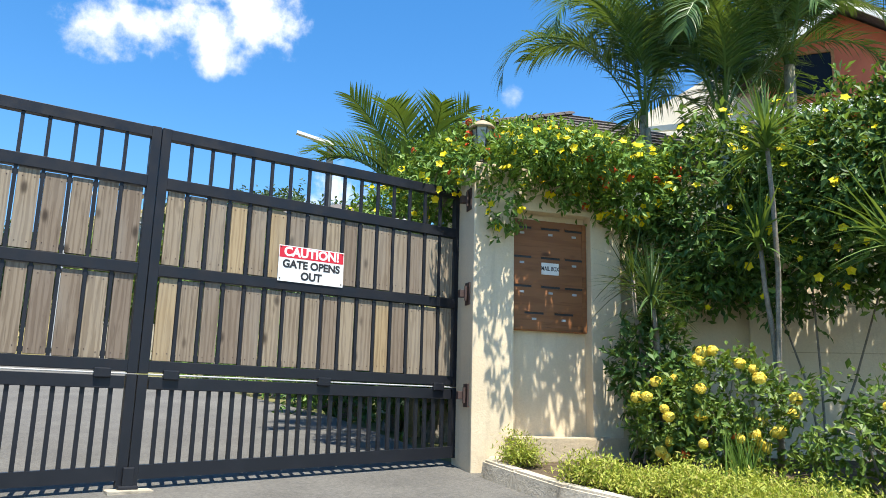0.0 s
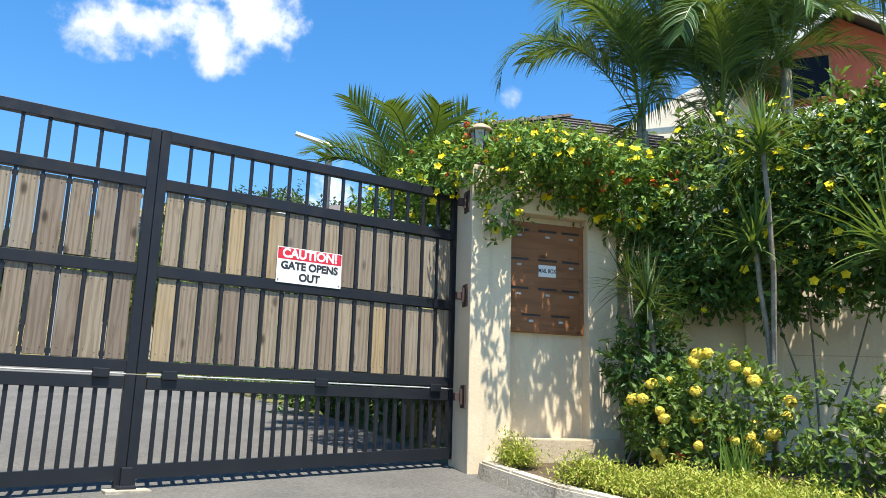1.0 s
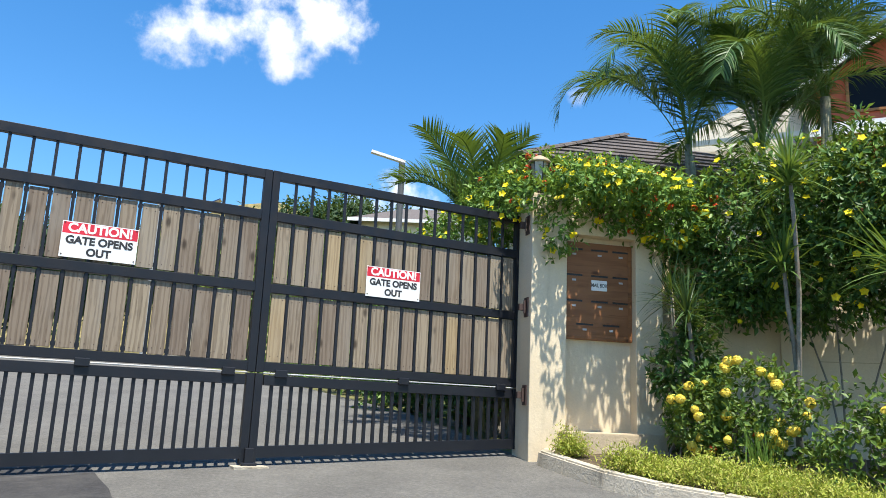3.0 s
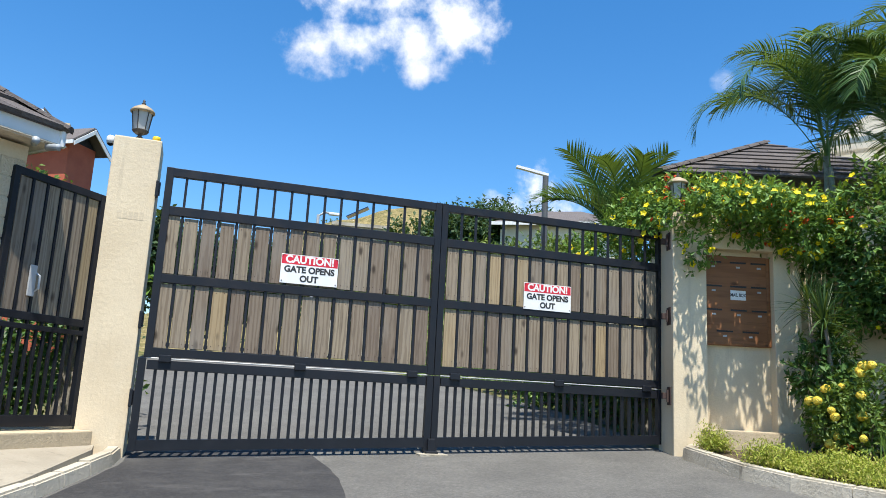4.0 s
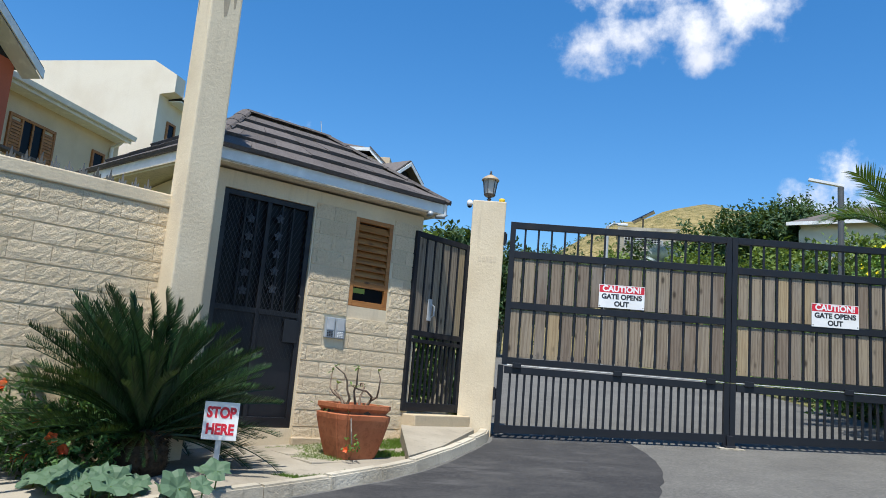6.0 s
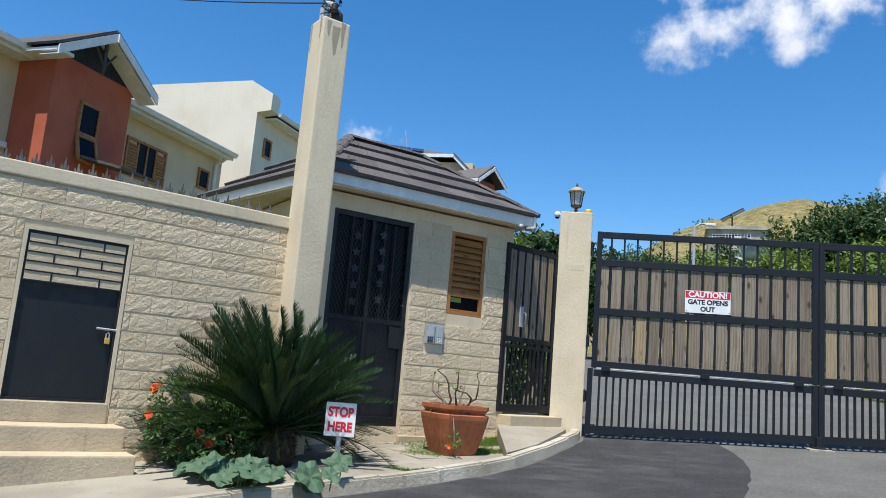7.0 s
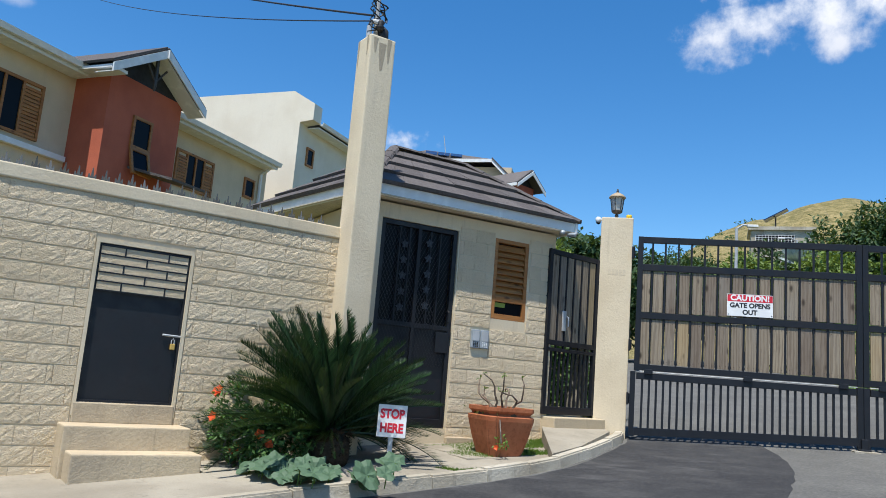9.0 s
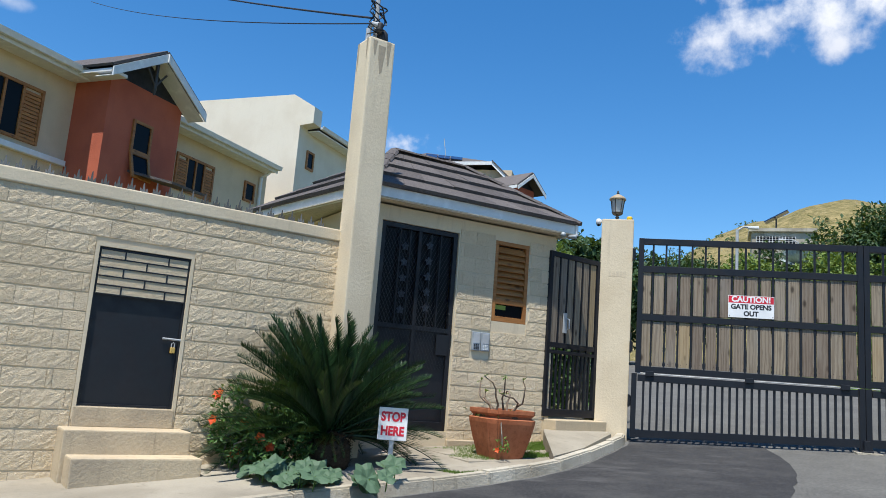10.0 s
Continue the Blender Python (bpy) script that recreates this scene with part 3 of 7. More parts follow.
def gate_leaf(name, x0, x1, hinge_left, gold):
    leaf = thing(name, pose(x0, 0, 0), "charcoal steel gate leaf with weathered wooden planks", "gate", "driveway gate leaves")
    w = x1 - x0
    st = 0.062
    zb = gate_bottom

    def bar(n, a, b, y0, y1, z0, z1, mat=GATE_METAL, bev=0.003, lab=""):
        return part(n, box(a, b, y0, y1, z0, z1, bev), mat, leaf, lab)

    for a in (0.0, w - st):
        low = zb(x0 + a) - (0.04 if (a > 0) == hinge_left else 0.0)
        shift = 0.04 if a == 0.0 and hinge_left else 0.0
        bar("stile", a + shift, a + st + shift, -0.03, 0.03, 0.79, 2.452)
        bar("flap_stile", a, a + st, -0.03, 0.03, low, 0.782)
    for z0, z1 in ((2.375, 2.45), (2.025, 2.105), (1.43, 1.505), (0.80, 0.872)):
        bar("rail", st, w - st, -0.028, 0.028, z0, z1)
    bar("flap_rail", st + 0.01, w - st - 0.01, -0.028, 0.028, 0.69, 0.77)
    # bottom rail follows the slope
    bm = bmesh.new()
    vs = [bm.verts.new((a, y, zb(x0 + a) + dz)) for dz in (0.0, 0.088) for a in (st, w - st) for y in (-0.028, 0.028)]
    for f in ((0, 1, 3, 2), (4, 6, 7, 5), (0, 2, 6, 4), (1, 5, 7, 3), (0, 4, 5, 1), (2, 3, 7, 6)):
        bm.faces.new([vs[i] for i in f])
    part("bottom_rail", bm, GATE_METAL, leaf)
    part("hinge_rod", tube([(st, -0.022, 0.785), (w - st, -0.022, 0.785)], 0.0055, 8), STEEL, leaf, "thin pale hinge rod")
    for f in (0.06, 0.52, 0.94):
        a = st + f * (w - 2 * st)
        part("hinge_barrel", box(a - 0.05, a + 0.05, -0.05, -0.005, 0.755, 0.815, 0.006), GATE_METAL, leaf)
    n = 16
    pitch = (w - 2 * st) / n
    rnd = random.Random(name)
    for i in range(n):
        cx = st + (i + 0.5) * pitch
        for z0, z1 in ((1.507, 2.02), (0.874, 1.428)):
            half = pitch / 2 - 0.017 + rnd.uniform(-0.003, 0.002)
            dx = rnd.uniform(-0.003, 0.003)
            mat = PLANK_GOLD if (i, z0 > 1) in gold else PLANK
            bm = box(cx - half + dx, cx + half + dx, -0.012, 0.012, z0 + rnd.uniform(0.0, 0.008), z1 - rnd.uniform(0.0, 0.012), 0.002)
            plank = part("plank", bm, mat, leaf)
            for sx in (-0.55, 0.55):
                for zz in (z0 + 0.045, z1 - 0.05):
                    part("nail", NAIL, None, plank, m=Matrix.Translation((cx + dx + sx * half, -0.0125, zz + rnd.uniform(-0.01, 0.01))))
        if i:
            bx = st + i * pitch
            part("picket", box(bx - 0.011, bx + 0.011, -0.018, 0.006, 0.87, 2.38, 0.002), GATE_METAL, leaf)
            for zz in (1.985, 1.46 - 0.06, 0.905, 1.545):
                part("weld_lug", box(bx - 0.016, bx + 0.016, -0.016, 0.004, zz - 0.016, zz + 0.016, 0.003), GATE_METAL, leaf)
    k = round((w - 2 * st) / 0.082)
    for i in range(1, k):
        bx = st + i * (w - 2 * st) / k
        part("lower_bar", box(bx - 0.013, bx + 0.013, -0.013, 0.013, zb(x0 + bx) + 0.08, 0.70, 0.002), GATE_METAL, leaf)
    return leaf


gate_leaf("gate_leaf", 0.0, 2.597, True, {(3, False)})
gate_leaf("gate_leaf", 2.603, 5.1, False, {(3, True), (5, True), (0, False), (11, False)})
bolt = thing("drop_bolt", pose(2.6, -0.05, 0), "dark drop bolt resting on a white ground pad", "gate bolt")
part("bolt_body", box(-0.035, 0.035, -0.02, 0.015, g(2.6, 0) + 0.02, g(2.6, 0) + 0.14, 0.008), GATE_METAL, bolt)
part("bolt_foot", box(-0.06, 0.06, -0.04, 0.03, g(2.6, 0), g(2.6, 0) + 0.03, 0.008), GATE_METAL, bolt)
part("ground_pad", box(-0.13, 0.14, -0.1, 0.06, g(2.6, 0) - 0.02, g(2.6, 0) + 0.008, 0.006), KERB_STONE, bolt, "chipped whitish concrete pad")


def caution_sign(x, z):
    sign = thing("caution_sign", pose(x, -0.034, z), "white sheet sign with red caution band on the gate planks", "warning sign", "caution signs on the gate")
    w, h = 0.52, 0.265
    part("sheet", box(0, w, 0, 0.003, -h, 0, 0.0), SIGN_WHITE, sign)
    part("red_band", box(0.004, w - 0.004, -0.0006, 0.001, -0.09, -0.006), RED_INK, sign)
    for text, cz, size, mat, wide in (("CAUTION!", -0.047, 0.092, SIGN_WHITE, 1.0), ("GATE OPENS", -0.137, 0.078, BLACK_INK, 1.0), ("OUT", -0.218, 0.078, BLACK_INK, 1.0)):
        part("lettering", lettering(text, size, 0.0003, 0.0034, wide), mat, sign, m=Matrix.Translation((w / 2, -0.0011, cz)))
    for sx in (0.015, w - 0.015):
        for sz in (-0.012, -h + 0.02):
            part("screw", turned([(0.006, 0), (0.004, 0.003)], 8, None, Matrix.Translation((sx, -0.001, sz)) @ Matrix.Rotation(math.pi / 2, 4, "X")), RUST, sign)


caution_sign(1.098, 1.79)
caution_sign(3.49, 1.757)


# ---- gate pillars and their lamps ----
def pillar(name, x0, x1, y0, y1, z0, z1, m, label):
    p = thing(name, m, label, "gate pillar")
    part("shaft", box(x0, x1, y0, y1, z0, z1, 0.012), CREAM, p)
    return p


west_pillar = pillar("gate_pillar", -0.427, -0.03, 0.04, 0.45, -0.2, 2.70, None, "square cream rendered gate pillar")
bars = [part("faded_mark", box(-0.32 + i * 0.045, -0.285 + i * 0.045, 0.0385, 0.041, 1.96, 2.03), FADED, west_pillar, "faded painted-over marking") for i in range(5)]
for z in (2.25, 1.1, 0.45):
    hinge = part("gate_hinge", box(-0.005, 0.012, -0.04, 0.03, -0.075, 0.075, 0.003), GATE_METAL, west_pillar, "dark steel gate hinge", m=pose(-0.03, 0.03, z))
    part("hinge_plate", box(-0.006, 0.02, -0.05, 0.03, -0.07, 0.07, 0.003), GATE_METAL, hinge)
    part("hinge_pin", tube([(0.02, -0.02, -0.06), (0.02, -0.02, 0.06)], 0.014), GATE_METAL, hinge)


def lantern(x, y, z, scale=1.0, yaw=0.0, label="black lantern with frosted glass on a gate pillar"):
    lamp = thing("pillar_lantern", pose(x, y, z, 0, 0, yaw), label, "lantern", "gate pillar lanterns")
    s = scale
    part("foot", turned([(0.055 * s, 0), (0.05 * s, 0.012 * s), (0.02 * s, 0.02 * s), (0.018 * s, 0.05 * s), (0.03 * s, 0.06 * s), (0.016 * s, 0.075 * s), (0.022 * s, 0.09 * s)], 16), LAMP_BRONZE, lamp, smooth=True)
    part("cup", turned([(0.022 * s, 0.085 * s), (0.06 * s, 0.1 * s), (0.075 * s, 0.125 * s), (0.066 * s, 0.132 * s)], 6), LAMP_BRONZE, lamp)
    part("glass_body", turned([(0.062 * s, 0.13 * s), (0.085 * s, 0.30 * s)], 6), LAMP_GLASS, lamp, "frosted grey glass panes")
    for k in range(6):
        a = 2 * math.pi * k / 6
        part("corner_rib", tube([(0.066 * s * math.cos(a), 0.066 * s * math.sin(a), 0.128 * s), (0.09 * s * math.cos(a), 0.09 * s * math.sin(a), 0.302 * s)], 0.005 * s, 6), LAMP_BRONZE, lamp)
    part("cap", turned([(0.108 * s, 0.296 * s), (0.108 * s, 0.31 * s), (0.085 * s, 0.335 * s), (0.045 * s, 0.36 * s), (0.02 * s, 0.372 * s)], 18), LAMP_CAP, lamp, "sun-bleached tan lamp cap", smooth=True)
    part("finial", turned([(0.014 * s, 0.37 * s), (0.02 * s, 0.385 * s), (0.01 * s, 0.398 * s), (0.013 * s, 0.41 * s), (0.004 * s, 0.425 * s)], 12), LAMP_BRONZE, lamp, smooth=True)
    return lamp


lantern(-0.24, 0.24, 2.70, 1.0, 10)
beacon = thing("beacon", pose(-0.085, 0.12, 2.70), "small yellow warning beacon on the pillar top", "beacon")
part("beacon_lens", turned([(0.036, 0), (0.036, 0.04), (0.03, 0.05)], 14), YELLOW_PAINT, beacon, smooth=True)
camera_ball = thing("dome_camera", pose(-0.47, 0.2, 2.70), "small white dome security camera on the pillar", "security camera")
part("housing", turned([(0.03, -0.045), (0.036, -0.02), (0.036, 0.015), (0.02, 0.03)], 14), WHITE_TRIM, camera_ball, smooth=True)
part("bracket", box(0.0, 0.06, -0.012, 0.012, -0.015, 0.01, 0.003), WHITE_TRIM, camera_ball)
part("lens_dome", turned([(0.006, -0.066), (0.022, -0.058), (0.029, -0.044)], 12), DARK_GLASS, camera_ball, smooth=True)


# ---- guardhouse ----
def block_face(w, h, seed, relief):
    """A split-faced block of that size, its rough face at -y."""
    rnd = random.Random(seed)
    nx, nz = max(3, round(w / 0.034)), 5
    verts, faces = [], []
    for j in range(nz + 1):
        for i in range(nx + 1):
            edge = i in (0, nx) or j in (0, nz)
            d = rnd.uniform(0.25, 0.6) * relief if edge else rnd.uniform(0.35, 1.0) * relief
            jx = 0 if edge else rnd.uniform(-0.3, 0.3) * w / nx
            jz = 0 if edge else rnd.uniform(-0.3, 0.3) * h / nz
            verts.append((i * w / nx + jx, -0.006 - d, j * h / nz + jz))
    row = nx + 1
    for j in range(nz):
        for i in range(nx):
            faces.append((j * row + i, j * row + i + 1, (j + 1) * row + i + 1, (j + 1) * row + i))
    base = len(verts)
    ring = [(0, 0), (w, 0), (w, h), (0, h)]
    verts += [(x, 0.012, z) for x, z in ring]
    c = [0, nx, nz * row + nx, nz * row]
    border = [list(range(0, nx + 1)), [j * row + nx for j in range(nz + 1)], [nz * row + i for i in range(nx, -1, -1)], [j * row for j in range(nz, -1, -1)]]
    for k in range(4):
        faces.append(tuple([base + (k + 1) % 4, base + k][::-1] + border[k][::-1]))
    return verts, faces


BLOCK_MESHES = {}


def block_mesh(w, h, variant, relief=0.0065):
    key = (round(w, 3), round(h, 3), variant)
    if key not in BLOCK_MESHES:
        BLOCK_MESHES[key] = mesh_of("block", *block_face(w, h, str(key), relief), BLOCK)
    return BLOCK_MESHES[key]


def block_courses(holder, s0, s1, z0, z1, length, height, holes, shift=0.0, seed=1):
    """Running bond of split-faced blocks on the plane y = 0 of the holder. holes: (s0, s1, z0, z1) left free."""
    rnd = random.Random(seed)
    gap = 0.013
    k, z = 0, z1
    while z > z0 + 0.03:
        low = max(z0, z - height)
        s = s0 - (length / 2 if k % 2 else 0.0) - shift
        while s < s1 - 0.01:
            spans = [(max(s, s0), min(s + length, s1))]
            for a, b, c, d in holes:
                if low + 0.01 < d and z - 0.01 > c:
                    nxt = []
                    for p, q in spans:
                        if b <= p or a >= q:
                            nxt.append((p, q))
                        else:
                            nxt += [(p, min(q, a)), (max(p, b), q)]
                    spans = nxt
            for p, q in spans:
                if q - p > 0.04:
                    part("block", block_mesh(q - p - 0.004, z - low - gap, rnd.randrange(5)), None, holder, m=pose(p + 0.002, rnd.uniform(-0.001, 0.001), low + gap / 2))
            s += length
        z -= height
        k += 1


def wall_with_holes(s0, s1, y0, y1, z0, z1, holes):
    """A solid wall with rectangular openings, as joined boxes without overlap."""
    bm = bmesh.new()
    ss = sorted({s0, s1, *[h[0] for h in holes], *[h[1] for h in holes]})
    for a, b in zip(ss, ss[1:]):
        cuts = sorted((h[2], h[3]) for h in holes if h[0] < (a + b) / 2 < h[1])
        z = z0
        for c, d in cuts:
            if c > z:
                box(a, b, y0, y1, z, c, 0, bm)
            z = d
        if z < z1:
            box(a, b, y0, y1, z, z1, 0, bm)
    bmesh.ops.remove_doubles(bm, verts=bm.verts, dist=0.0005)
    return bm


DOOR = (-1.44, -0.49, -0.02, 2.145)
WIN = (0.0, 0.475, 1.22, 2.145)
house = thing("guardhouse", GH, "small cream guardhouse with split-face block walls and a shingled hip roof", "guardhouse")
part("front_wall", wall_with_holes(-1.62, 0.865, 0.0, 0.16, -0.5, 2.31, [DOOR, WIN]), CREAM, house)
part("side_wall", box(0.705, 0.865, 0.16, 2.5, -0.4, 2.31), CREAM, house)
part("side_wall", box(-1.62, -1.46, 0.16, 2.5, -0.5, 2.31), CREAM, house)
part("back_wall", box(-1.46, 0.705, 2.34, 2.5, -0.4, 2.31), CREAM, house)
part("floor_slab", box(-1.46, 0.705, 0.16, 2.34, -0.4, -0.03), PAVING, house)
part("inner_ceiling", box(-1.46, 0.705, 0.16, 2.34, 2.22, 2.28), SOFFIT, house)
blocks = part("block_facing", box(-0.45, 0.86, -0.006, -0.001, -0.25, -0.22), CEMENT, house, "rough split-face blocks")
block_courses(blocks, -0.475, 0.862, -0.22, 2.2, 0.31, 0.157, [(-0.008, 0.483, 1.205, 2.2), (-0.26, -0.01, 0.86, 1.085)], 0.1, 4)
part("plinth", box(-0.49, 0.86, -0.05, 0.0, -0.5, -0.1, 0.01), CEMENT, house)

# hip roof
EAVE, TOPZ = 2.33, 2.455
FL, FR, BR, BL, PK = Vector((-1.74, -0.21, TOPZ)), Vector((1.04, -0.21, TOPZ)), Vector((1.04, 2.75, TOPZ)), Vector((-2.25, 2.75, TOPZ)), Vector((-0.96, 0.9, 3.19))
PR = Vector((0.05, 0.9, 3.18))


def shingle_slope(parent, a, b, apex, courses, length, mat=TILE, seed=2, apex2=None, thick=0.026):
    """Overlapping shingles on the slope a-b-apex (or a-b-apex2-apex)."""
    rnd = random.Random(seed)
    apex2 = apex2 or apex
    nrm = (b - a).cross(apex - a).normalized()
    if nrm.z < 0:
        nrm = -nrm
    for k in range(courses):
        t0, t1 = k / courses, min(1.0, (k + 1.12) / courses)
        l0, r0 = a.lerp(apex, t0), b.lerp(apex2, t0)
        l1, r1 = a.lerp(apex, t1), b.lerp(apex2, t1)
        w = (r0 - l0).length
        n = max(1, round(w / length))
        cuts = [0.0] + [min(1.0, max(0.0, (i + (0.5 if k % 2 else 0.0)) / n)) for i in range(0 if k % 2 else 1, n)] + [1.0]
        for u, v in zip(cuts, cuts[1:]):
            if v - u < 0.01:
                continue
            e = 0.0015 / max(w, 0.1)
            lift = thick + rnd.uniform(-0.003, 0.006)
            p = [l0.lerp(r0, u + e) + nrm * lift, l0.lerp(r0, v - e) + nrm * lift, l1.lerp(r1, v - e) + nrm * 0.004, l1.lerp(r1, u + e) + nrm * 0.004]
            if (p[2] - p[3]).length < 0.02:
                p = p[:3]
            part("shingle", slab(p if (p[1] - p[0]).cross(p[2] - p[0]).dot(nrm) > 0 else p[::-1], thick - 0.002), mat, parent)


def ridge_caps(parent, a, b, piece=0.3, r=0.05, mat=TILE):
    n = max(1, round((b - a).length / piece))
    d = (b - a).normalized()
    side = d.cross(Vector((0, 0, 1))).normalized()
    up = side.cross(d)
    for i in range(n):
        p, q = a.lerp(b, i / n), a.lerp(b, (i + 1.06) / n)
        bm = bmesh.new()
        rings = []
        for c, k in ((p, 1.08), (q, 0.94)):
            rings.append([bm.verts.new(c + side * (math.cos(t) * r * 1.35 * k) + up * (math.sin(t) * r * 0.75 * k + 0.012)) for t in (math.pi, 2.4, 1.57, 0.74, 0.0)])
        for j in range(4):
            bm.faces.new((rings[0][j], rings[0][j + 1], rings[1][j + 1], rings[1][j]))
        bm.faces.new(rings[0][::-1]), bm.faces.new(rings[1])
        bm.faces.new((rings[0][0], rings[1][0], rings[1][4], rings[0][4]))
        part("ridge_tile", bm, mat, parent)


bm = bmesh.new()
vs = [bm.verts.new(p) for p in (FL, FR, BR, BL, PK, PR)]
for f in ((0, 1, 5, 4), (1, 2, 5), (2, 3, 4, 5), (3, 0, 4), (3, 2, 1, 0)):
    bm.faces.new([vs[i] for i in f])
roof = part("roof", bm, TILE, house, "grey-brown shingled hip roof")
for a, b, top, top2, seed in ((FL, FR, PK, PR, 1), (FR, BR, PR, PR, 2), (BL, FL, PK, PK, 3)):
    shingle_slope(roof, a, b, top, 4, 0.4, seed=seed, apex2=top2, thick=0.04)
for c, top in ((FL, PK), (FR, PR), (PK, PR)):
    ridge_caps(roof, c, top)
for a, b in ((FL, FR), (FR, BR), (BL, FL)):
    d = (b - a).normalized()
    out = Vector((d.y, -d.x, 0))
    p, q = a - out * 0.03, b - out * 0.03
    part("fascia", slab([(p.x, p.y, EAVE), (q.x, q.y, EAVE), (q.x, q.y, TOPZ), (p.x, p.y, TOPZ)], 0.025), WHITE_TRIM, house, "white painted fascia board")
part("soffit", prism([(FL.x, -0.2), (FR.x, -0.2), (FR.x, 2.7), (BL.x, 2.7)], EAVE + 0.004, EAVE + 0.016), SOFFIT, house)

# ornamental steel door behind its mesh
door = thing("security_door", GH, "dark blue-black steel security door with wire mesh and leaf ornaments", "door")
d0, d1, zb, zt = -1.435, -0.495, -0.015, 2.14
for a, b, c, d in ((d0, d0 + 0.05, zb, zt), (d1 - 0.05, d1, zb, zt), (d0 + 0.05, d1 - 0.05, zt - 0.05, zt), (d0 + 0.05, d1 - 0.05, zb, zb + 0.09), (d0 + 0.05, d1 - 0.05, 1.02, 1.07), (-0.985, -0.945, zb + 0.09, zt - 0.05)):
    part("door_frame", box(a, b, 0.02, 0.06, c, d, 0.003), DARK_METAL, door)
part("kick_panel", box(d0 + 0.05, d1 - 0.05, 0.045, 0.055, zb + 0.09, 1.02), DARK_METAL, door)
part("backing_sheet", box(d0 + 0.05, d1 - 0.05, 0.075, 0.08, 1.07, zt - 0.05), DARK_GLASS, door)
bm = bmesh.new()
for i in range(-22, 24):
    for sgn in (1, -1):
        pts = []
        for t in (0.0, 1.0):
            z = 0.62 + t * (zt - 0.05 - 0.62)
            pts.append((d0 + 0.05 + (i * 0.04) + sgn * t * 0.72, z))
        (xa, za), (xb, zb2) = pts
        lo, hi = d0 + 0.05, d1 - 0.05
        if max(xa, xb) <= lo or min(xa, xb) >= hi:
            continue
        def clip(x):
            t = (x - xa) / (xb - xa)
            return (x, za + t * (zb2 - za))
        if xa < lo: xa, za = clip(lo)
        if xa > hi: xa, za = clip(hi)
        (xs, zs) = (xb, zb2)
        if xb < lo: xs, zs = clip(lo)
        if xb > hi: xs, zs = clip(hi)
        tube([(xa, 0.018, za), (xs, 0.018, zs)], 0.0028, 3, bm)
part("wire_mesh", bm, BLACK_MESH, door, "fine diamond wire mesh")
ORN = painted_metal("grey_leaf_ornament", (0.045, 0.05, 0.06), 0.5)
for i, cx in enumerate((-1.2, -1.08, -0.82, -0.7)):
    part("upright", box(cx - 0.009, cx + 0.009, 0.03, 0.045, 1.07, zt - 0.05), DARK_METAL, door)
for j in range(5):
    for cx in (-1.14, -0.84):
        z = 1.22 + j * 0.17 + (0.05 if cx > -1 else 0)
        bm = bmesh.new()
        for k in range(5):
            a = k * 1.2566 + 0.4
            tip, side = Vector((math.cos(a), 0, math.sin(a))) * 0.05, Vector((-math.sin(a), 0, math.cos(a))) * 0.017
            c = Vector((cx, 0.024, z))
            slab([c, c + tip * 0.55 - side, c + tip, c + tip * 0.55 + side], 0.004, bm)
        part("leaf_ornament", bm, ORN, door, "grey cast leaf ornament")
part("letter_flap", box(-0.68, -0.53, 0.01, 0.02, 0.78, 1.0, 0.004), DARK_METAL, door)
part("handle", tube([(-0.56, 0.0, 1.1), (-0.56, -0.03, 1.12), (-0.56, -0.03, 1.22), (-0.56, 0.0, 1.24)], 0.008), DARK_METAL, door)

# louvred window
window = thing("louvre_window", GH, "varnished wooden louvre window with a small glass pane below", "window")
a, b, c, d = WIN
for p in ((a, a + 0.045, c, d), (b - 0.045, b, c, d), (a + 0.045, b - 0.045, d - 0.045, d), (a + 0.045, b - 0.045, c, c + 0.06), (a + 0.045, b - 0.045, c + 0.2, c + 0.255)):
    part("frame_member", box(p[0], p[1], 0.0, 0.06, p[2], p[3], 0.004), TEAK, window)
for i in range(9):
    z = c + 0.285 + i * 0.068
    part("louvre", box(-(b - a) / 2 + 0.047, (b - a) / 2 - 0.047, -0.004, 0.004, -0.048, 0.04, 0.002), TEAK, window, m=pose((a + b) / 2, 0.03, z, -32))
part("pane", box(a + 0.045, b - 0.045, 0.03, 0.036, c + 0.06, c + 0.2), DARK_GLASS, window, "dark glass pane")
part("notice", box(a + 0.06, a + 0.2, 0.024, 0.028, c + 0.14, c + 0.19), painted_metal("green_notice", (0.25, 0.32, 0.05), 0.5), window, "small faded green notice")
part("back_board", box(a + 0.045, b - 0.045, 0.08, 0.085, c + 0.2, d - 0.045), BLACK_MESH, window)

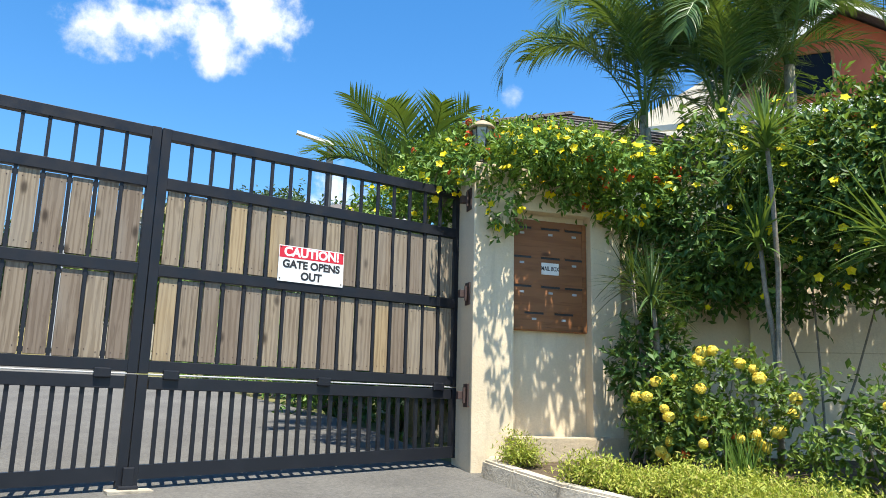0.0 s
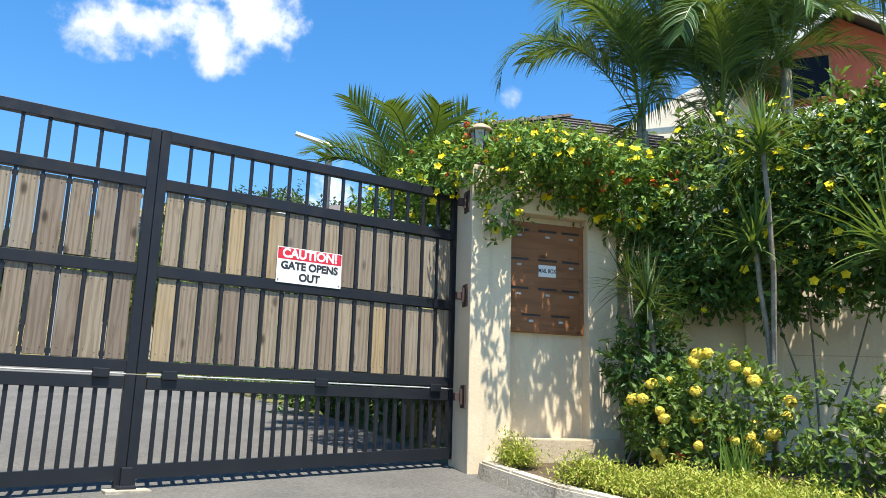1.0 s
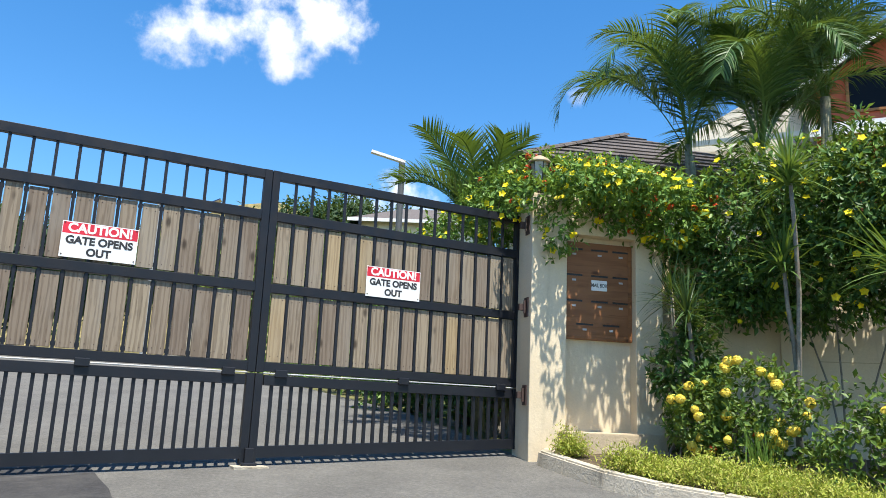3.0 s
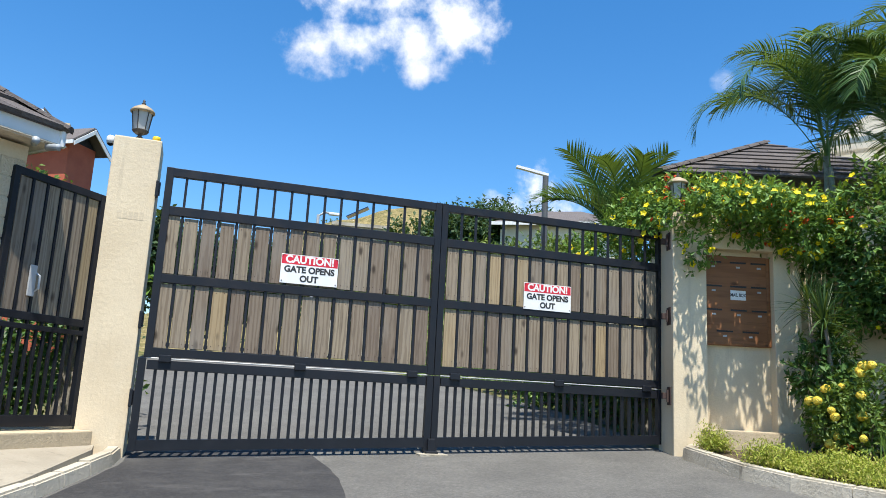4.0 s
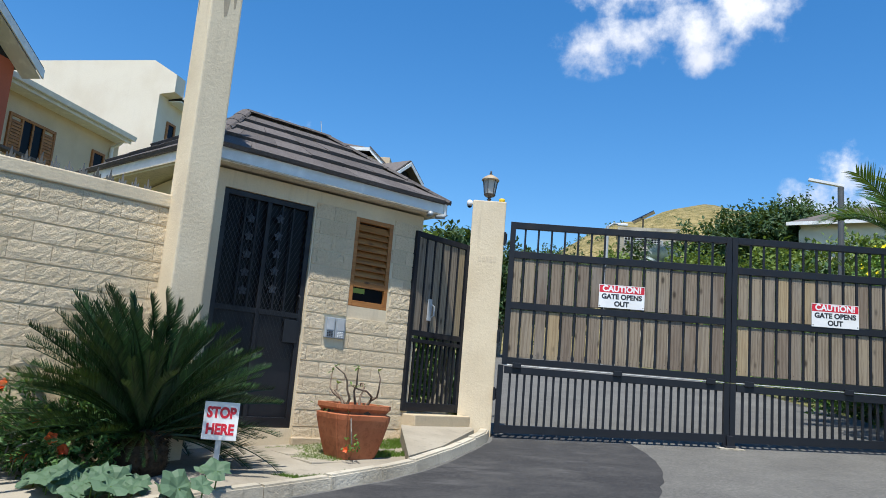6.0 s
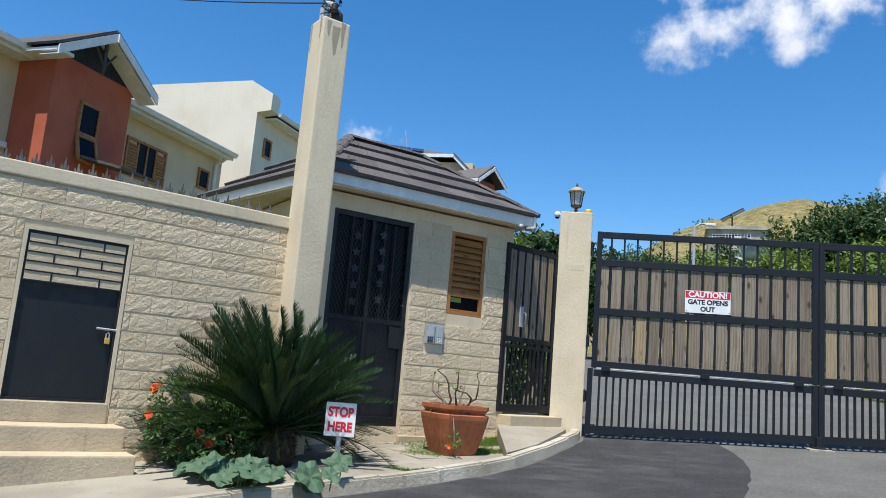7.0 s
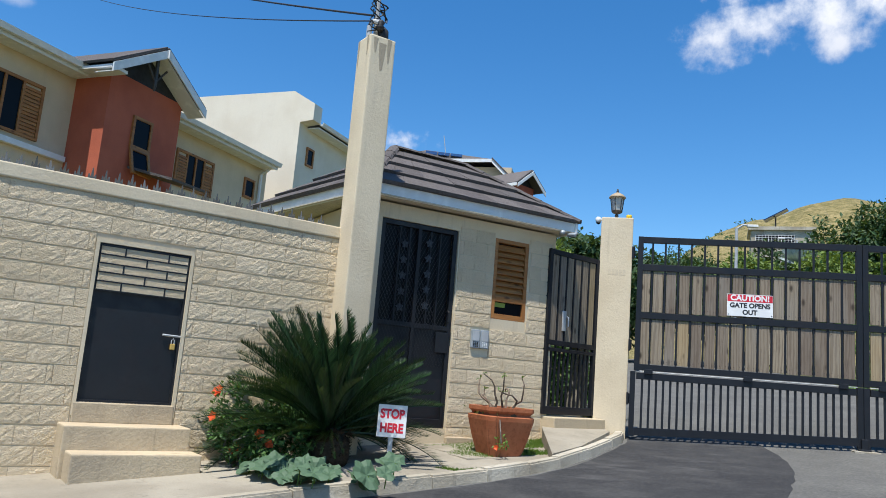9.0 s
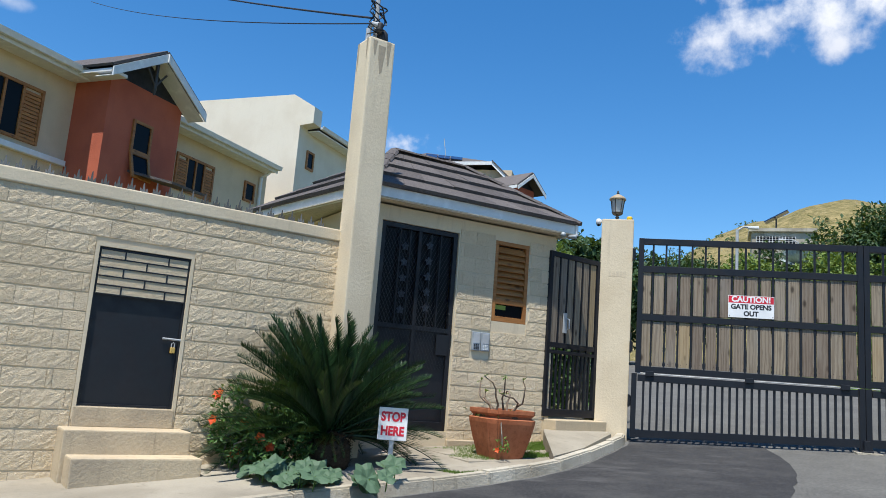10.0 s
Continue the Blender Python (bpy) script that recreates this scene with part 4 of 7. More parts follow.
inter = thing("intercom", GH, "grey double intercom panel mounted on the block wall", "intercom")
for i, x in enumerate((-0.25, -0.132)):
    unit = part("intercom_unit", box(x, x + 0.11, -0.034, 0.0, 0.87, 1.075, 0.008), GREY_PLASTIC, inter)
    part("screen" if i == 0 else "speaker_plate", box(x + 0.015, x + 0.095, -0.037, -0.03, 0.95, 1.06, 0.002), STEEL, unit)
    for r in range(4):
        for q in range(3):
            part("button", box(x + 0.022 + q * 0.024, x + 0.038 + q * 0.024, -0.039, -0.03, 0.885 + r * 0.015, 0.895 + r * 0.015), SIGN_WHITE if i else BLACK_INK, unit)
for i, x in enumerate((0.80, 0.9)):
    cam_unit = thing("bullet_camera", GH @ pose(x, -0.17, 2.3, 0, 0, -25 + 50 * i), "small grey bullet camera below the eave", "security camera", "eave cameras")
    part("camera_body", turned([(0.026, 0), (0.026, 0.09), (0.03, 0.1)], 12, None, Matrix.Rotation(math.pi / 2, 4, "X")), GREY_PLASTIC, cam_unit, smooth=True)
    part("camera_mount", tube([(0, 0, 0), (0, 0.02, 0.05)], 0.01), STEEL, cam_unit)

# ---- pedestrian gate and its steps ----
PG = pose(-0.44, 0.06, 0, 0, 0, 52)
ped = thing("pedestrian_gate", PG, "narrow charcoal steel gate with wooden planks beside the guardhouse", "gate")
p0, p1, zl, zt = -0.92, -0.0, 0.2, 2.14
for q in ((p0, p0 + 0.05, zl, zt), (p1 - 0.05, p1, zl, zt)):
    part("stile", box(q[0], q[1], -0.025, 0.025, q[2], q[3], 0.003), GATE_METAL, ped)
for z0, z1 in ((zt - 0.06, zt), (1.0, 1.06), (0.93, 0.97), (zl, zl + 0.09)):
    part("rail", box(p0 + 0.05, p1 - 0.05, -0.022, 0.022, z0, z1, 0.003), GATE_METAL, ped)
n = 6
pitch = (p1 - p0 - 0.1) / n
for i in range(n):
    cx = p0 + 0.05 + (i + 0.5) * pitch
    part("plank", box(cx - pitch / 2 + 0.016, cx + pitch / 2 - 0.016, -0.01, 0.012, 1.06, zt - 0.065, 0.002), PLANK_GOLD if i == 5 else PLANK, ped)
    if i:
        part("picket", box(cx - pitch / 2 - 0.011, cx - pitch / 2 + 0.011, -0.016, 0.006, 0.97, zt - 0.05, 0.002), GATE_METAL, ped)
for i in range(1, 11):
    bx = p0 + 0.05 + i * (p1 - p0 - 0.1) / 11
    part("lower_bar", box(bx - 0.011, bx + 0.011, -0.011, 0.011, zl + 0.08, 0.94, 0.002), GATE_METAL, ped)
part("lock_plate", box(p1 - 0.66, p1 - 0.6, -0.035, -0.02, 1.18, 1.42, 0.003), STEEL, ped, "steel lock plate")
part("handle", tube([(p1 - 0.6, -0.03, 1.22), (p1 - 0.6, -0.07, 1.24), (p1 - 0.6, -0.07, 1.34), (p1 - 0.6, -0.03, 1.36)], 0.009), STEEL, ped)
step = thing("gate_step", PG, "cream concrete sill and ramp below the pedestrian gate", "step")
part("sill", box(-0.9, 0.02, -0.2, 0.35, -0.2, 0.175, 0.012), CEMENT, step)
ramp_pts = [at(PG, -0.88, -0.2), at(PG, 0.05, -0.2), (-0.22, -0.5), (-0.5, -1.5), (-0.76, -2.15), at(GH, 0.55, -0.35), at(GH, 0.8, -0.02)]
bm = prism(ramp_pts, lambda x, y: g(x, y) - 0.05, lambda x, y: 0.06 if (Vector((x, y)) - Vector((-0.6, -0.5))).length < 0.95 else g(x, y) + 0.112)
part("ramp", bm, PAVING, step, m=PG.inverted())

# ---- garden wall ----
garden = thing("garden_wall", GW, "cream split-face block wall with a plain coping", "garden wall", kind="structure")
GD = (0.0, 0.752, 0.105, 1.392)
part("wall_core", wall_with_holes(-9.0, 2.35, 0.0, 0.18, -0.9, 1.785, [GD]), CREAM, garden)
part("coping", box(-9.0, 2.3, -0.022, 0.24, 1.785, 1.9, 0.012), CREAM, garden, "pale rendered coping")
for q in ((-0.196, -0.032, 0.229, 0.376), (-0.126, -0.032, 0.539, 0.686), (-0.196, -0.032, 0.694, 0.841), (-0.126, -0.032, 0.849, 0.996)):
    part("smooth_block", box(q[0], q[1], -0.01, 0.0, q[2], q[3], 0.002), BLOCK, garden)
face = part("block_facing", box(-9.0, 2.2, -0.004, 0.001, 1.776, 1.784), CEMENT, garden, "rough split-face blocks")
block_courses(face, -1.9, 2.3, -0.56, 1.775, 0.31, 0.155, [(-0.035, 0.785, -0.02, 1.43), (-0.2, 0.0, 0.225, 0.38), (-0.13, 0.0, 0.535, 0.69), (-0.2, 0.0, 0.69, 0.845), (-0.13, 0.0, 0.845, 1.0)], 0.05, 7)
part("smooth_patches", wall_with_holes(-0.03, 0.78, -0.014, 0.0, 0.0, 1.425, [(0.0, 0.752, 0.0, 1.392)]), CREAM, garden, "smoothed render round the small door")
rnd = random.Random(8)
for i in range(34):
    s = -1.5 + i * 0.106
    if s > 2.05:
        continue
    h = 0.115 + rnd.uniform(-0.01, 0.01)
    bm = bmesh.new()
    for dx, hh in ((0.0, h), (-0.018, h * 0.55), (0.018, h * 0.55)):
        slab([(s + dx - 0.018, 0.1, 1.9), (s + dx + 0.018, 0.1, 1.9), (s + dx * 1.5 + 0.003, 0.1, 1.9 + hh), (s + dx * 1.5 - 0.003, 0.1, 1.9 + hh)], 0.003, bm)
    bmesh.ops.rotate(bm, cent=(s, 0.1, 1.9), matrix=Matrix.Rotation(rnd.uniform(-0.25, 0.25), 3, "X"), verts=bm.verts)
    part("wall_spike", bm, SPIKE, garden, "grey steel wall spike")
part("spike_strip", box(-1.6, 2.1, 0.08, 0.12, 1.9, 1.908), SPIKE, garden)

gd = thing("meter_door", GW, "small dark steel door with a brick-pattern grille and padlock", "door")
part("panel", box(0.02, 0.735, 0.02, 0.035, 0.125, 1.005, 0.002), DARK_METAL, gd)
for q in ((0.0, 0.02, 0.105, 1.39), (0.732, 0.752, 0.105, 1.39), (0.02, 0.732, 1.372, 1.39), (0.02, 0.732, 0.105, 0.125)):
    part("frame_bar", box(q[0], q[1], 0.005, 0.04, q[2], q[3], 0.002), DARK_METAL, gd)
rows = 5
for r in range(rows + 1):
    z = 1.005 + r * 0.0735
    part("grille_bar", box(0.02, 0.732, -0.006, -0.0025, z - 0.006, z + 0.006), DARK_METAL, gd)
    if r < rows:
        for s in ((0.21, 0.565) if r % 2 == 0 else (0.39,)):
            part("grille_bar", box(s - 0.006, s + 0.006, -0.0055, -0.003, z, z + 0.0735), DARK_METAL, gd)
part("meter_backing", box(0.02, 0.732, -0.002, 0.012, 1.005, 1.372), BLOCK, gd, "pale speckled backing behind the grille")
part("hasp", tube([(0.6, 0.005, 0.69), (0.76, 0.0, 0.685)], 0.009), STEEL, gd)
lock = part("padlock", box(0.672, 0.712, -0.012, 0.012, 0.57, 0.62, 0.006), BRASS, gd, "brass padlock")
part("shackle", tube([(0.68, 0, 0.615), (0.68, 0, 0.65), (0.692, 0, 0.664), (0.704, 0, 0.65), (0.704, 0, 0.615)], 0.005), STEEL, lock)

steps = thing("concrete_steps", GW, "two worn cream concrete steps below the small door", "steps")
gz = g(*at(GW, 0.4, -0.4)) + 0.08
part("upper_step", box(-0.11, 0.85, -0.3, 0.0, gz - 0.2, -0.055, 0.012), CEMENT, steps)
part("lower_step", box(-0.08, 0.88, -0.55, -0.3, gz - 0.2, -0.235, 0.012), CEMENT, steps)
part("threshold", box(-0.02, 0.77, -0.02, 0.02, -0.055, 0.1, 0.006), CEMENT, steps)

# ---- utility pole of rendered concrete ----
pole = thing("utility_pillar", pose(-2.735, -2.865, 0, 0, 0, 45.5), "tall square cream concrete pillar carrying service cables", "utility pillar")
part("shaft", box(0.0, 0.285, 0.0, 0.285, -0.6, 3.86, 0.016), CREAM, pole)
DAMP = plaster("damp_render", (0.42, 0.35, 0.25), (0.34, 0.285, 0.2), 0.4)
for side, x, w, top, drop in ((0, 0.06, 0.05, 3.83, 0.16), (0, 0.14, 0.085, 3.79, 0.3), (0, 0.215, 0.05, 3.85, 0.26), (1, 0.06, 0.035, 3.86, 0.22), (1, 0.25, 0.03, 3.85, 0.3)):
    outline = [(x - w / 2, top), (x - w * 0.42, top - drop * 0.45), (x - w * 0.12, top - drop), (x + w * 0.16, top - drop * 0.93), (x + w * 0.34, top - drop * 0.4), (x + w / 2, top)]
    pts = [(p, -0.0015, q) for p, q in outline] if side == 0 else [(-0.0015, p, q) for p, q in outline[::-1]]
    part("damp_stain", slab(pts[::-1] if side == 0 else pts[::-1], 0.001), DAMP, pole, "grey damp streak")
mast = part("mast", tube([(0.12, 0.15, 3.84), (0.12, 0.15, 4.9)], 0.025, 10), STEEL, pole, "galvanised service mast")
head = part("weatherhead", turned([(0.05, 0), (0.06, 0.05), (0.055, 0.12), (0.02, 0.16)], 12, None, Matrix.Translation((0.19, 0.12, 3.86))), BLACK_RUBBER, pole, smooth=True)
part("conduit", tube([(0.03, 0.12, 3.84), (0.03, 0.12, 3.98), (0.06, 0.1, 4.04), (0.1, 0.05, 4.02)], 0.028, 10), STEEL, pole)
part("insulator", turned([(0.03, 0), (0.045, 0.03), (0.03, 0.05), (0.045, 0.08), (0.03, 0.1)], 12, None, Matrix.Translation((0.12, 0.06, 3.95))), BLACK_RUBBER, pole, smooth=True)
rnd = random.Random(12)
for k in range(6):
    pts = []
    for i in range(14):
        a = i / 13 * math.pi * 2.2 + k
        r = 0.1 + 0.035 * math.sin(k * 2 + i)
        pts.append((0.12 + r * math.cos(a), 0.12 + 0.3 * r * math.sin(a), 4.08 + 0.17 * math.sin(a * 0.5 + k) + i * 0.006))
    part("cable_loop", tube(pts, 0.007, 6), BLACK_RUBBER, pole, "looped black service cable")
far_end = Vector((-14.44, 7.09, 9.98))
for k, (sag, rad) in enumerate(((0.16, 0.011), (0.18, 0.007))):
    start = pole.matrix_world @ Vector((0.05, 0.1, 4.1 - 0.06 * k))
    pts = [start.lerp(far_end + Vector((0, 0.3 * k, 0.9 - 0.9 * k)), i / 24) - Vector((0, 0, sag * 4 * (i / 24) * (1 - i / 24))) for i in range(25)]
    cable = thing("overhead_cable", None, "black overhead service cable to the utility pillar", "cable", "overhead cables")
    part("strand", tube(pts, rad, 6), BLACK_RUBBER, cable)

# ---- mailbox niche and the east wall ----
niche = thing("mailbox_pillar", MB, "cream rendered gate pillar and wall with a mailbox niche", "pillar", kind="structure")
gz = g(5.6, -0.5) - 0.1
part("pillar_shaft", box(-0.4, -0.05, -0.13, 0.32, gz, 2.6, 0.01), CREAM, niche)
part("niche_back", box(-0.05, 0.66, 0.012, 0.2, gz, 2.6), CREAM, niche)
part("niche_side", box(0.66, 0.94, -0.11, 0.2, gz, 2.6, 0.006), CREAM, niche)
part("niche_lintel", box(-0.05, 0.66, -0.11, 0.012, 2.24, 2.6, 0.006), CREAM, niche)
part("ledge", box(-0.12, 0.86, -0.32, -0.13, gz, 0.42, 0.012), CEMENT, niche, "pale concrete ledge under the niche")
part("ledge_fill", box(-0.05, 0.66, -0.13, 0.012, gz, 0.41), CEMENT, niche)
mail = thing("mailbox", MB, "varnished brown wooden mailbox panel with eleven letter slots", "mailbox")
part("board", box(-0.04, 0.655, -0.035, 0.01, 1.255, 2.185, 0.005), MAIL_WOOD, mail)
part("frame_strip", box(0.615, 0.655, -0.039, -0.03, 1.262, 2.18, 0.002), MAIL_WOOD, mail)
part("frame_strip", box(-0.03, 0.615, -0.039, -0.03, 1.262, 1.29, 0.002), MAIL_WOOD, mail)
for r, (z, xs) in enumerate(((2.115, (0.06, 0.32, 0.54)), (1.865, (0.06, 0.32, 0.54)), (1.62, (0.06, 0.32, 0.54)), (1.40, (0.17, 0.44)))):
    for x in xs:
        slot = part("letter_slot", box(x - 0.085, x + 0.085, -0.038, -0.03, z - 0.009, z + 0.009), BLACK_INK, mail, "dark letter slot")
        part("slot_lip", box(x - 0.09, x + 0.09, -0.046, -0.035, z + 0.008, z + 0.016, 0.002), MAIL_WOOD, slot)
        part("key_lock", box(x - 0.02, x + 0.02, -0.04, -0.034, z - 0.058, z - 0.04, 0.002), STEEL, slot, "small metal key lock")
ms = thing("mailbox_sign", MB, "small white plate lettered on the mailbox panel", "sign")
part("plate", box(0.235, 0.395, -0.042, -0.036, 1.725, 1.825, 0.002), SIGN_WHITE, ms)
part("lettering", lettering("MAIL BOX", 0.05, 0.0005, 0.001, 0.72), BLACK_INK, ms, m=Matrix.Translation((0.315, -0.0428, 1.775)))
lantern(*at(MB, -0.3, -0.02), 2.63, 1.0, 20, "dark lantern with a pale cap half hidden in the vine")
for z in (2.3, 1.52, 0.72):
    hinge = part("gate_hinge", box(-0.012, 0.0, -0.04, 0.06, -0.09, 0.09, 0.003), RUST, niche, "rusty steel gate hinge", m=pose(-0.4, -0.03, z))
    part("hinge_arm", box(-0.075, 0.0, 0.0, 0.05, -0.03, 0.03, 0.003), RUST, hinge)
    part("hinge_pin", tube([(-0.03, -0.01, -0.06), (-0.03, -0.01, 0.06)], 0.012), RUST, hinge)
EW = pose(6.32, -0.42, 0, 0, 0, -38.0)
ew = thing("east_wall", EW, "cream rendered garden wall behind the shrubs", "garden wall", kind="structure")
part("wall_core", box(-0.1, 9.0, 0.0, 0.18, -1.2, 2.3), CREAM, ew)
part("coping", box(-0.1, 9.0, -0.04, 0.22, 2.3, 2.37, 0.01), CEMENT, ew)
for s in (1.25, 3.9, 6.5):
    part("pilaster", box(s, s + 0.3, -0.05, 0.0, -1.2, 2.3, 0.008), CREAM, ew)
for k, z in enumerate((0.35, 0.75, 1.15, 1.55)):
    part("scored_joint", box(1.6, 3.85, -0.003, 0.0, z, z + 0.008), CEMENT, ew)


# ---- the two-storey houses along the drive ----
def framed_window(parent_m, s0, s1, z0, z1, y, lights, label, shutters=(), open_pane=False):
    """A varnished timber window standing in front of the wall plane y, with its panes and louvred shutters."""
    w = thing("house_window", parent_m, label, "window", "house windows")
    f = 0.06
    for p in ((s0, s0 + f, z0, z1), (s1 - f, s1, z0, z1), (s0 + f, s1 - f, z1 - f, z1), (s0 + f, s1 - f, z0, z0 + f)):
        part("frame_member", box(p[0], p[1], y - 0.05, y, p[2], p[3], 0.004), TEAK, w)
    cell = (s1 - s0 - 2 * f) / lights
    for i in range(lights):
        a = s0 + f + i * cell
        if i in shutters:
            for k in range(int((z1 - z0 - 2 * f) / 0.07)):
                z = z0 + f + 0.035 + k * 0.07
                part("louvre", box(a + 0.01, a + cell - 0.01, y - 0.045, y - 0.02, z - 0.03, z + 0.026, 0.003), TEAK, w)
        else:
            part("pane", box(a, a + cell, y - 0.02, y - 0.012, z0 + f, z1 - f), DARK_GLASS, w, "dark glass")
        if i:
            part("mullion", box(a - 0.025, a + 0.025, y - 0.05, y, z0 + f, z1 - f, 0.003), TEAK, w)
    return w


def gutter(parent, s0, s1, y, z, name="gutter"):
    prof = [(0.0, 0.0), (-0.03, -0.1), (-0.11, -0.1), (-0.15, 0.0), (-0.13, 0.0), (-0.1, -0.08), (-0.035, -0.08), (-0.02, 0.0)]
    bm = bmesh.new()
    ends = [[bm.verts.new((s, y + a, z + b)) for a, b in prof] for s in (s0, s1)]
    n = len(prof)
    for i in range(n):
        bm.faces.new((ends[0][i], ends[0][(i + 1) % n], ends[1][(i + 1) % n], ends[1][i]))
    bm.faces.new(ends[0][::-1]), bm.faces.new(ends[1])
    return part(name, bm, WHITE_TRIM, parent, "white rain gutter")


villa = thing("cream_house", HS, "two-storey cream house with a terracotta gabled bay", "house")
part("wall", box(-9.0, 6.95, 0.0, 7.0, -0.6, 5.8), VILLA_CREAM, villa)
part("balcony_ledge", box(-9.0, 0.2, -0.12, 0.0, 4.05, 4.16, 0.01), WHITE_TRIM, villa)
for a, b in ((-9.0, 0.15), (2.4, 6.8)):
    part("soffit", box(a, b, -0.42, 0.0, 5.78, 5.82), WHITE_TRIM, villa)
    part("fascia", box(a, b, -0.45, -0.42, 5.76, 5.92), WHITE_TRIM, villa)
    gutter(villa, a, b, -0.45, 5.93)
bm = bmesh.new()
slab([(-9.0, -0.42, 5.94), (6.85, -0.42, 5.94), (6.85, 3.5, 6.9), (-9.0, 3.5, 6.9)], 0.05, bm)
slab([(-9.0, 3.5, 6.9), (6.85, 3.5, 6.9), (6.85, 7.4, 5.94), (-9.0, 7.4, 5.94)], 0.05, bm)
part("roof", bm, TILE, villa)
part("downpipe", tube([(6.62, -0.4, 5.85), (6.62, -0.25, 5.7), (6.62, -0.06, 5.6), (6.62, -0.06, 2.0)], 0.045, 8), WHITE_TRIM, villa)
bay = part("bay_wall", prism([(0.26, -0.9), (2.29, -0.9), (2.29, 0.02), (0.26, 0.02)], 0.0, 5.95), RED_RENDER, villa, "terracotta red rendered bay")
bm = bmesh.new()
gv = [bm.verts.new(p) for p in ((0.26, -0.9, 5.95), (2.29, -0.9, 5.95), (1.18, -0.9, 6.5), (0.26, 0.6, 5.95), (2.29, 0.6, 5.95), (1.18, 0.6, 6.5))]
for f in ((0, 1, 2), (3, 5, 4), (0, 2, 5, 3), (1, 4, 5, 2)):
    bm.faces.new([gv[i] for i in f])
part("gable_vent", bm, BLACK_MESH, villa, "dark triangular gable vent")
for sx, sg in ((-0.16, 1), (2.52, -1)):
    a0, ap = Vector((sx, -1.35, 5.9)), Vector((1.18, -1.35, 6.72))
    back = Vector((0, 3.6, 0))
    part("gable_roof", slab([a0, a0 + back, ap + back, ap] if sg > 0 else [a0, ap, ap + back, a0 + back], 0.05), TILE, villa)
    part("bargeboard", slab([a0 + Vector((0, -0.02, -0.2)), ap + Vector((0, -0.02, -0.2)), ap + Vector((0, -0.02, -0.02)), a0 + Vector((0, -0.02, -0.02))], 0.03), WHITE_TRIM, villa, "white bargeboard")
    inner0, inner1 = a0 + Vector((0.0, 0.02, -0.19)), ap + Vector((0.0, 0.02, -0.19))
    part("gable_soffit", slab([inner0, inner1, inner1 + Vector((0, 0.42, 0)), inner0 + Vector((0, 0.42, 0))], 0.015), WHITE_TRIM, villa)
part("gable_return", box(-0.14, 0.26, -1.3, 0.0, 5.8, 5.86), WHITE_TRIM, villa)
part("king_post", tube([(1.1, -1.2, 6.5), (1.1, -1.2, 5.9), (1.1, -1.2, 5.79)], [0.04, 0.04, 0.015], 8), LAMP_BRONZE, villa)
for sx in (-0.28, 0.28):
    part("brace", tube([(1.1, -1.2, 5.98), (1.1 + sx, -1.2, 6.32)], 0.025, 6), LAMP_BRONZE, villa)
framed_window(HS, -2.1, -0.43, 4.27, 5.35, 0.0, 4, "brown timber window with louvred side panel on the cream house", (3,))
framed_window(HS, 3.31, 4.69, 4.45, 5.34, 0.0, 4, "brown timber window with louvred shutters on the cream house", (0, 3))
framed_window(HS, 5.97, 6.43, 4.82, 5.36, 0.0, 1, "small brown timber window on the cream house")
framed_window(HS, 0.95, 1.5, 4.58, 5.25, -0.9, 1, "upper brown window in the terracotta bay")
tilted = framed_window(HS @ pose(1.225, -0.9, 4.58, -14), -0.27, 0.27, -0.56, 0.0, 0.0, 1, "open top-hung brown window in the terracotta bay")
part("porch_roof_tiles", slab([(1.2, -1.9, 3.98), (2.2, -1.9, 3.98), (2.0, -0.9, 4.2), (1.0, -0.9, 4.2)], 0.05), TILE, villa)

tall = thing("white_house", HS, "tall plain white rendered house with a stepped parapet", "house")
bm = bmesh.new()
prof = [(0.0, -0.5), (0.0, 7.7), (-0.45, 7.75), (-0.45, 8.25), (0.3, 8.69), (4.4, 8.72), (9.0, 8.72), (9.0, -0.5)]
rings = [[bm.verts.new((s, y, z)) for y, z in prof] for s in (8.3, 8.75)]
n = len(prof)
for i in range(n):
    bm.faces.new((rings[0][i], rings[0][(i + 1) % n], rings[1][(i + 1) % n], rings[1][i]))
bm.faces.new(rings[0][::-1]), bm.faces.new(rings[1])
part("end_wall", bm, WHITE_RENDER, tall)
part("wall", box(8.75, 16.0, 0.0, 9.0, -0.5, 7.62), WHITE_RENDER, tall)
part("soffit", box(8.75, 16.0, -0.4, 0.0, 7.62, 7.66), WHITE_TRIM, tall)
gutter(tall, 8.75, 16.0, -0.4, 7.8)
part("roof", slab([(8.75, -0.4, 7.8), (16.0, -0.4, 7.8), (16.0, 4.0, 8.7), (8.75, 4.0, 8.7)], 0.05), TILE, tall)
framed_window(HS, 8.8, 9.22, 6.5, 7.08, 0.0, 1, "small dark window on the white house")
framed_window(HS, 10.9, 11.5, 6.3, 6.9, 0.0, 1, "small brown window on the white house")

far = thing("far_house", pose(-7.6, 25.0, 0), "distant cream house with a grey tiled roof and solar panels", "house")
part("wall", box(-3.2, 2.6, 0.4, 5.0, -1.0, 10.55), VILLA_CREAM, far)
bm = bmesh.new()
hv = [bm.verts.new(p) for p in ((-3.9, -0.6, 10.55), (1.75, 0.0, 10.83), (3.0, 5.4, 10.55), (-3.9, 5.4, 10.55), (-1.75, 0.9, 11.5), (-1.2, 2.6, 11.5))]
for f in ((0, 1, 4), (1, 2, 5, 4), (2, 3, 5), (3, 0, 4, 5), (3, 2, 1, 0)):
    bm.faces.new([hv[i] for i in f])
part("roof", bm, TILE, far)
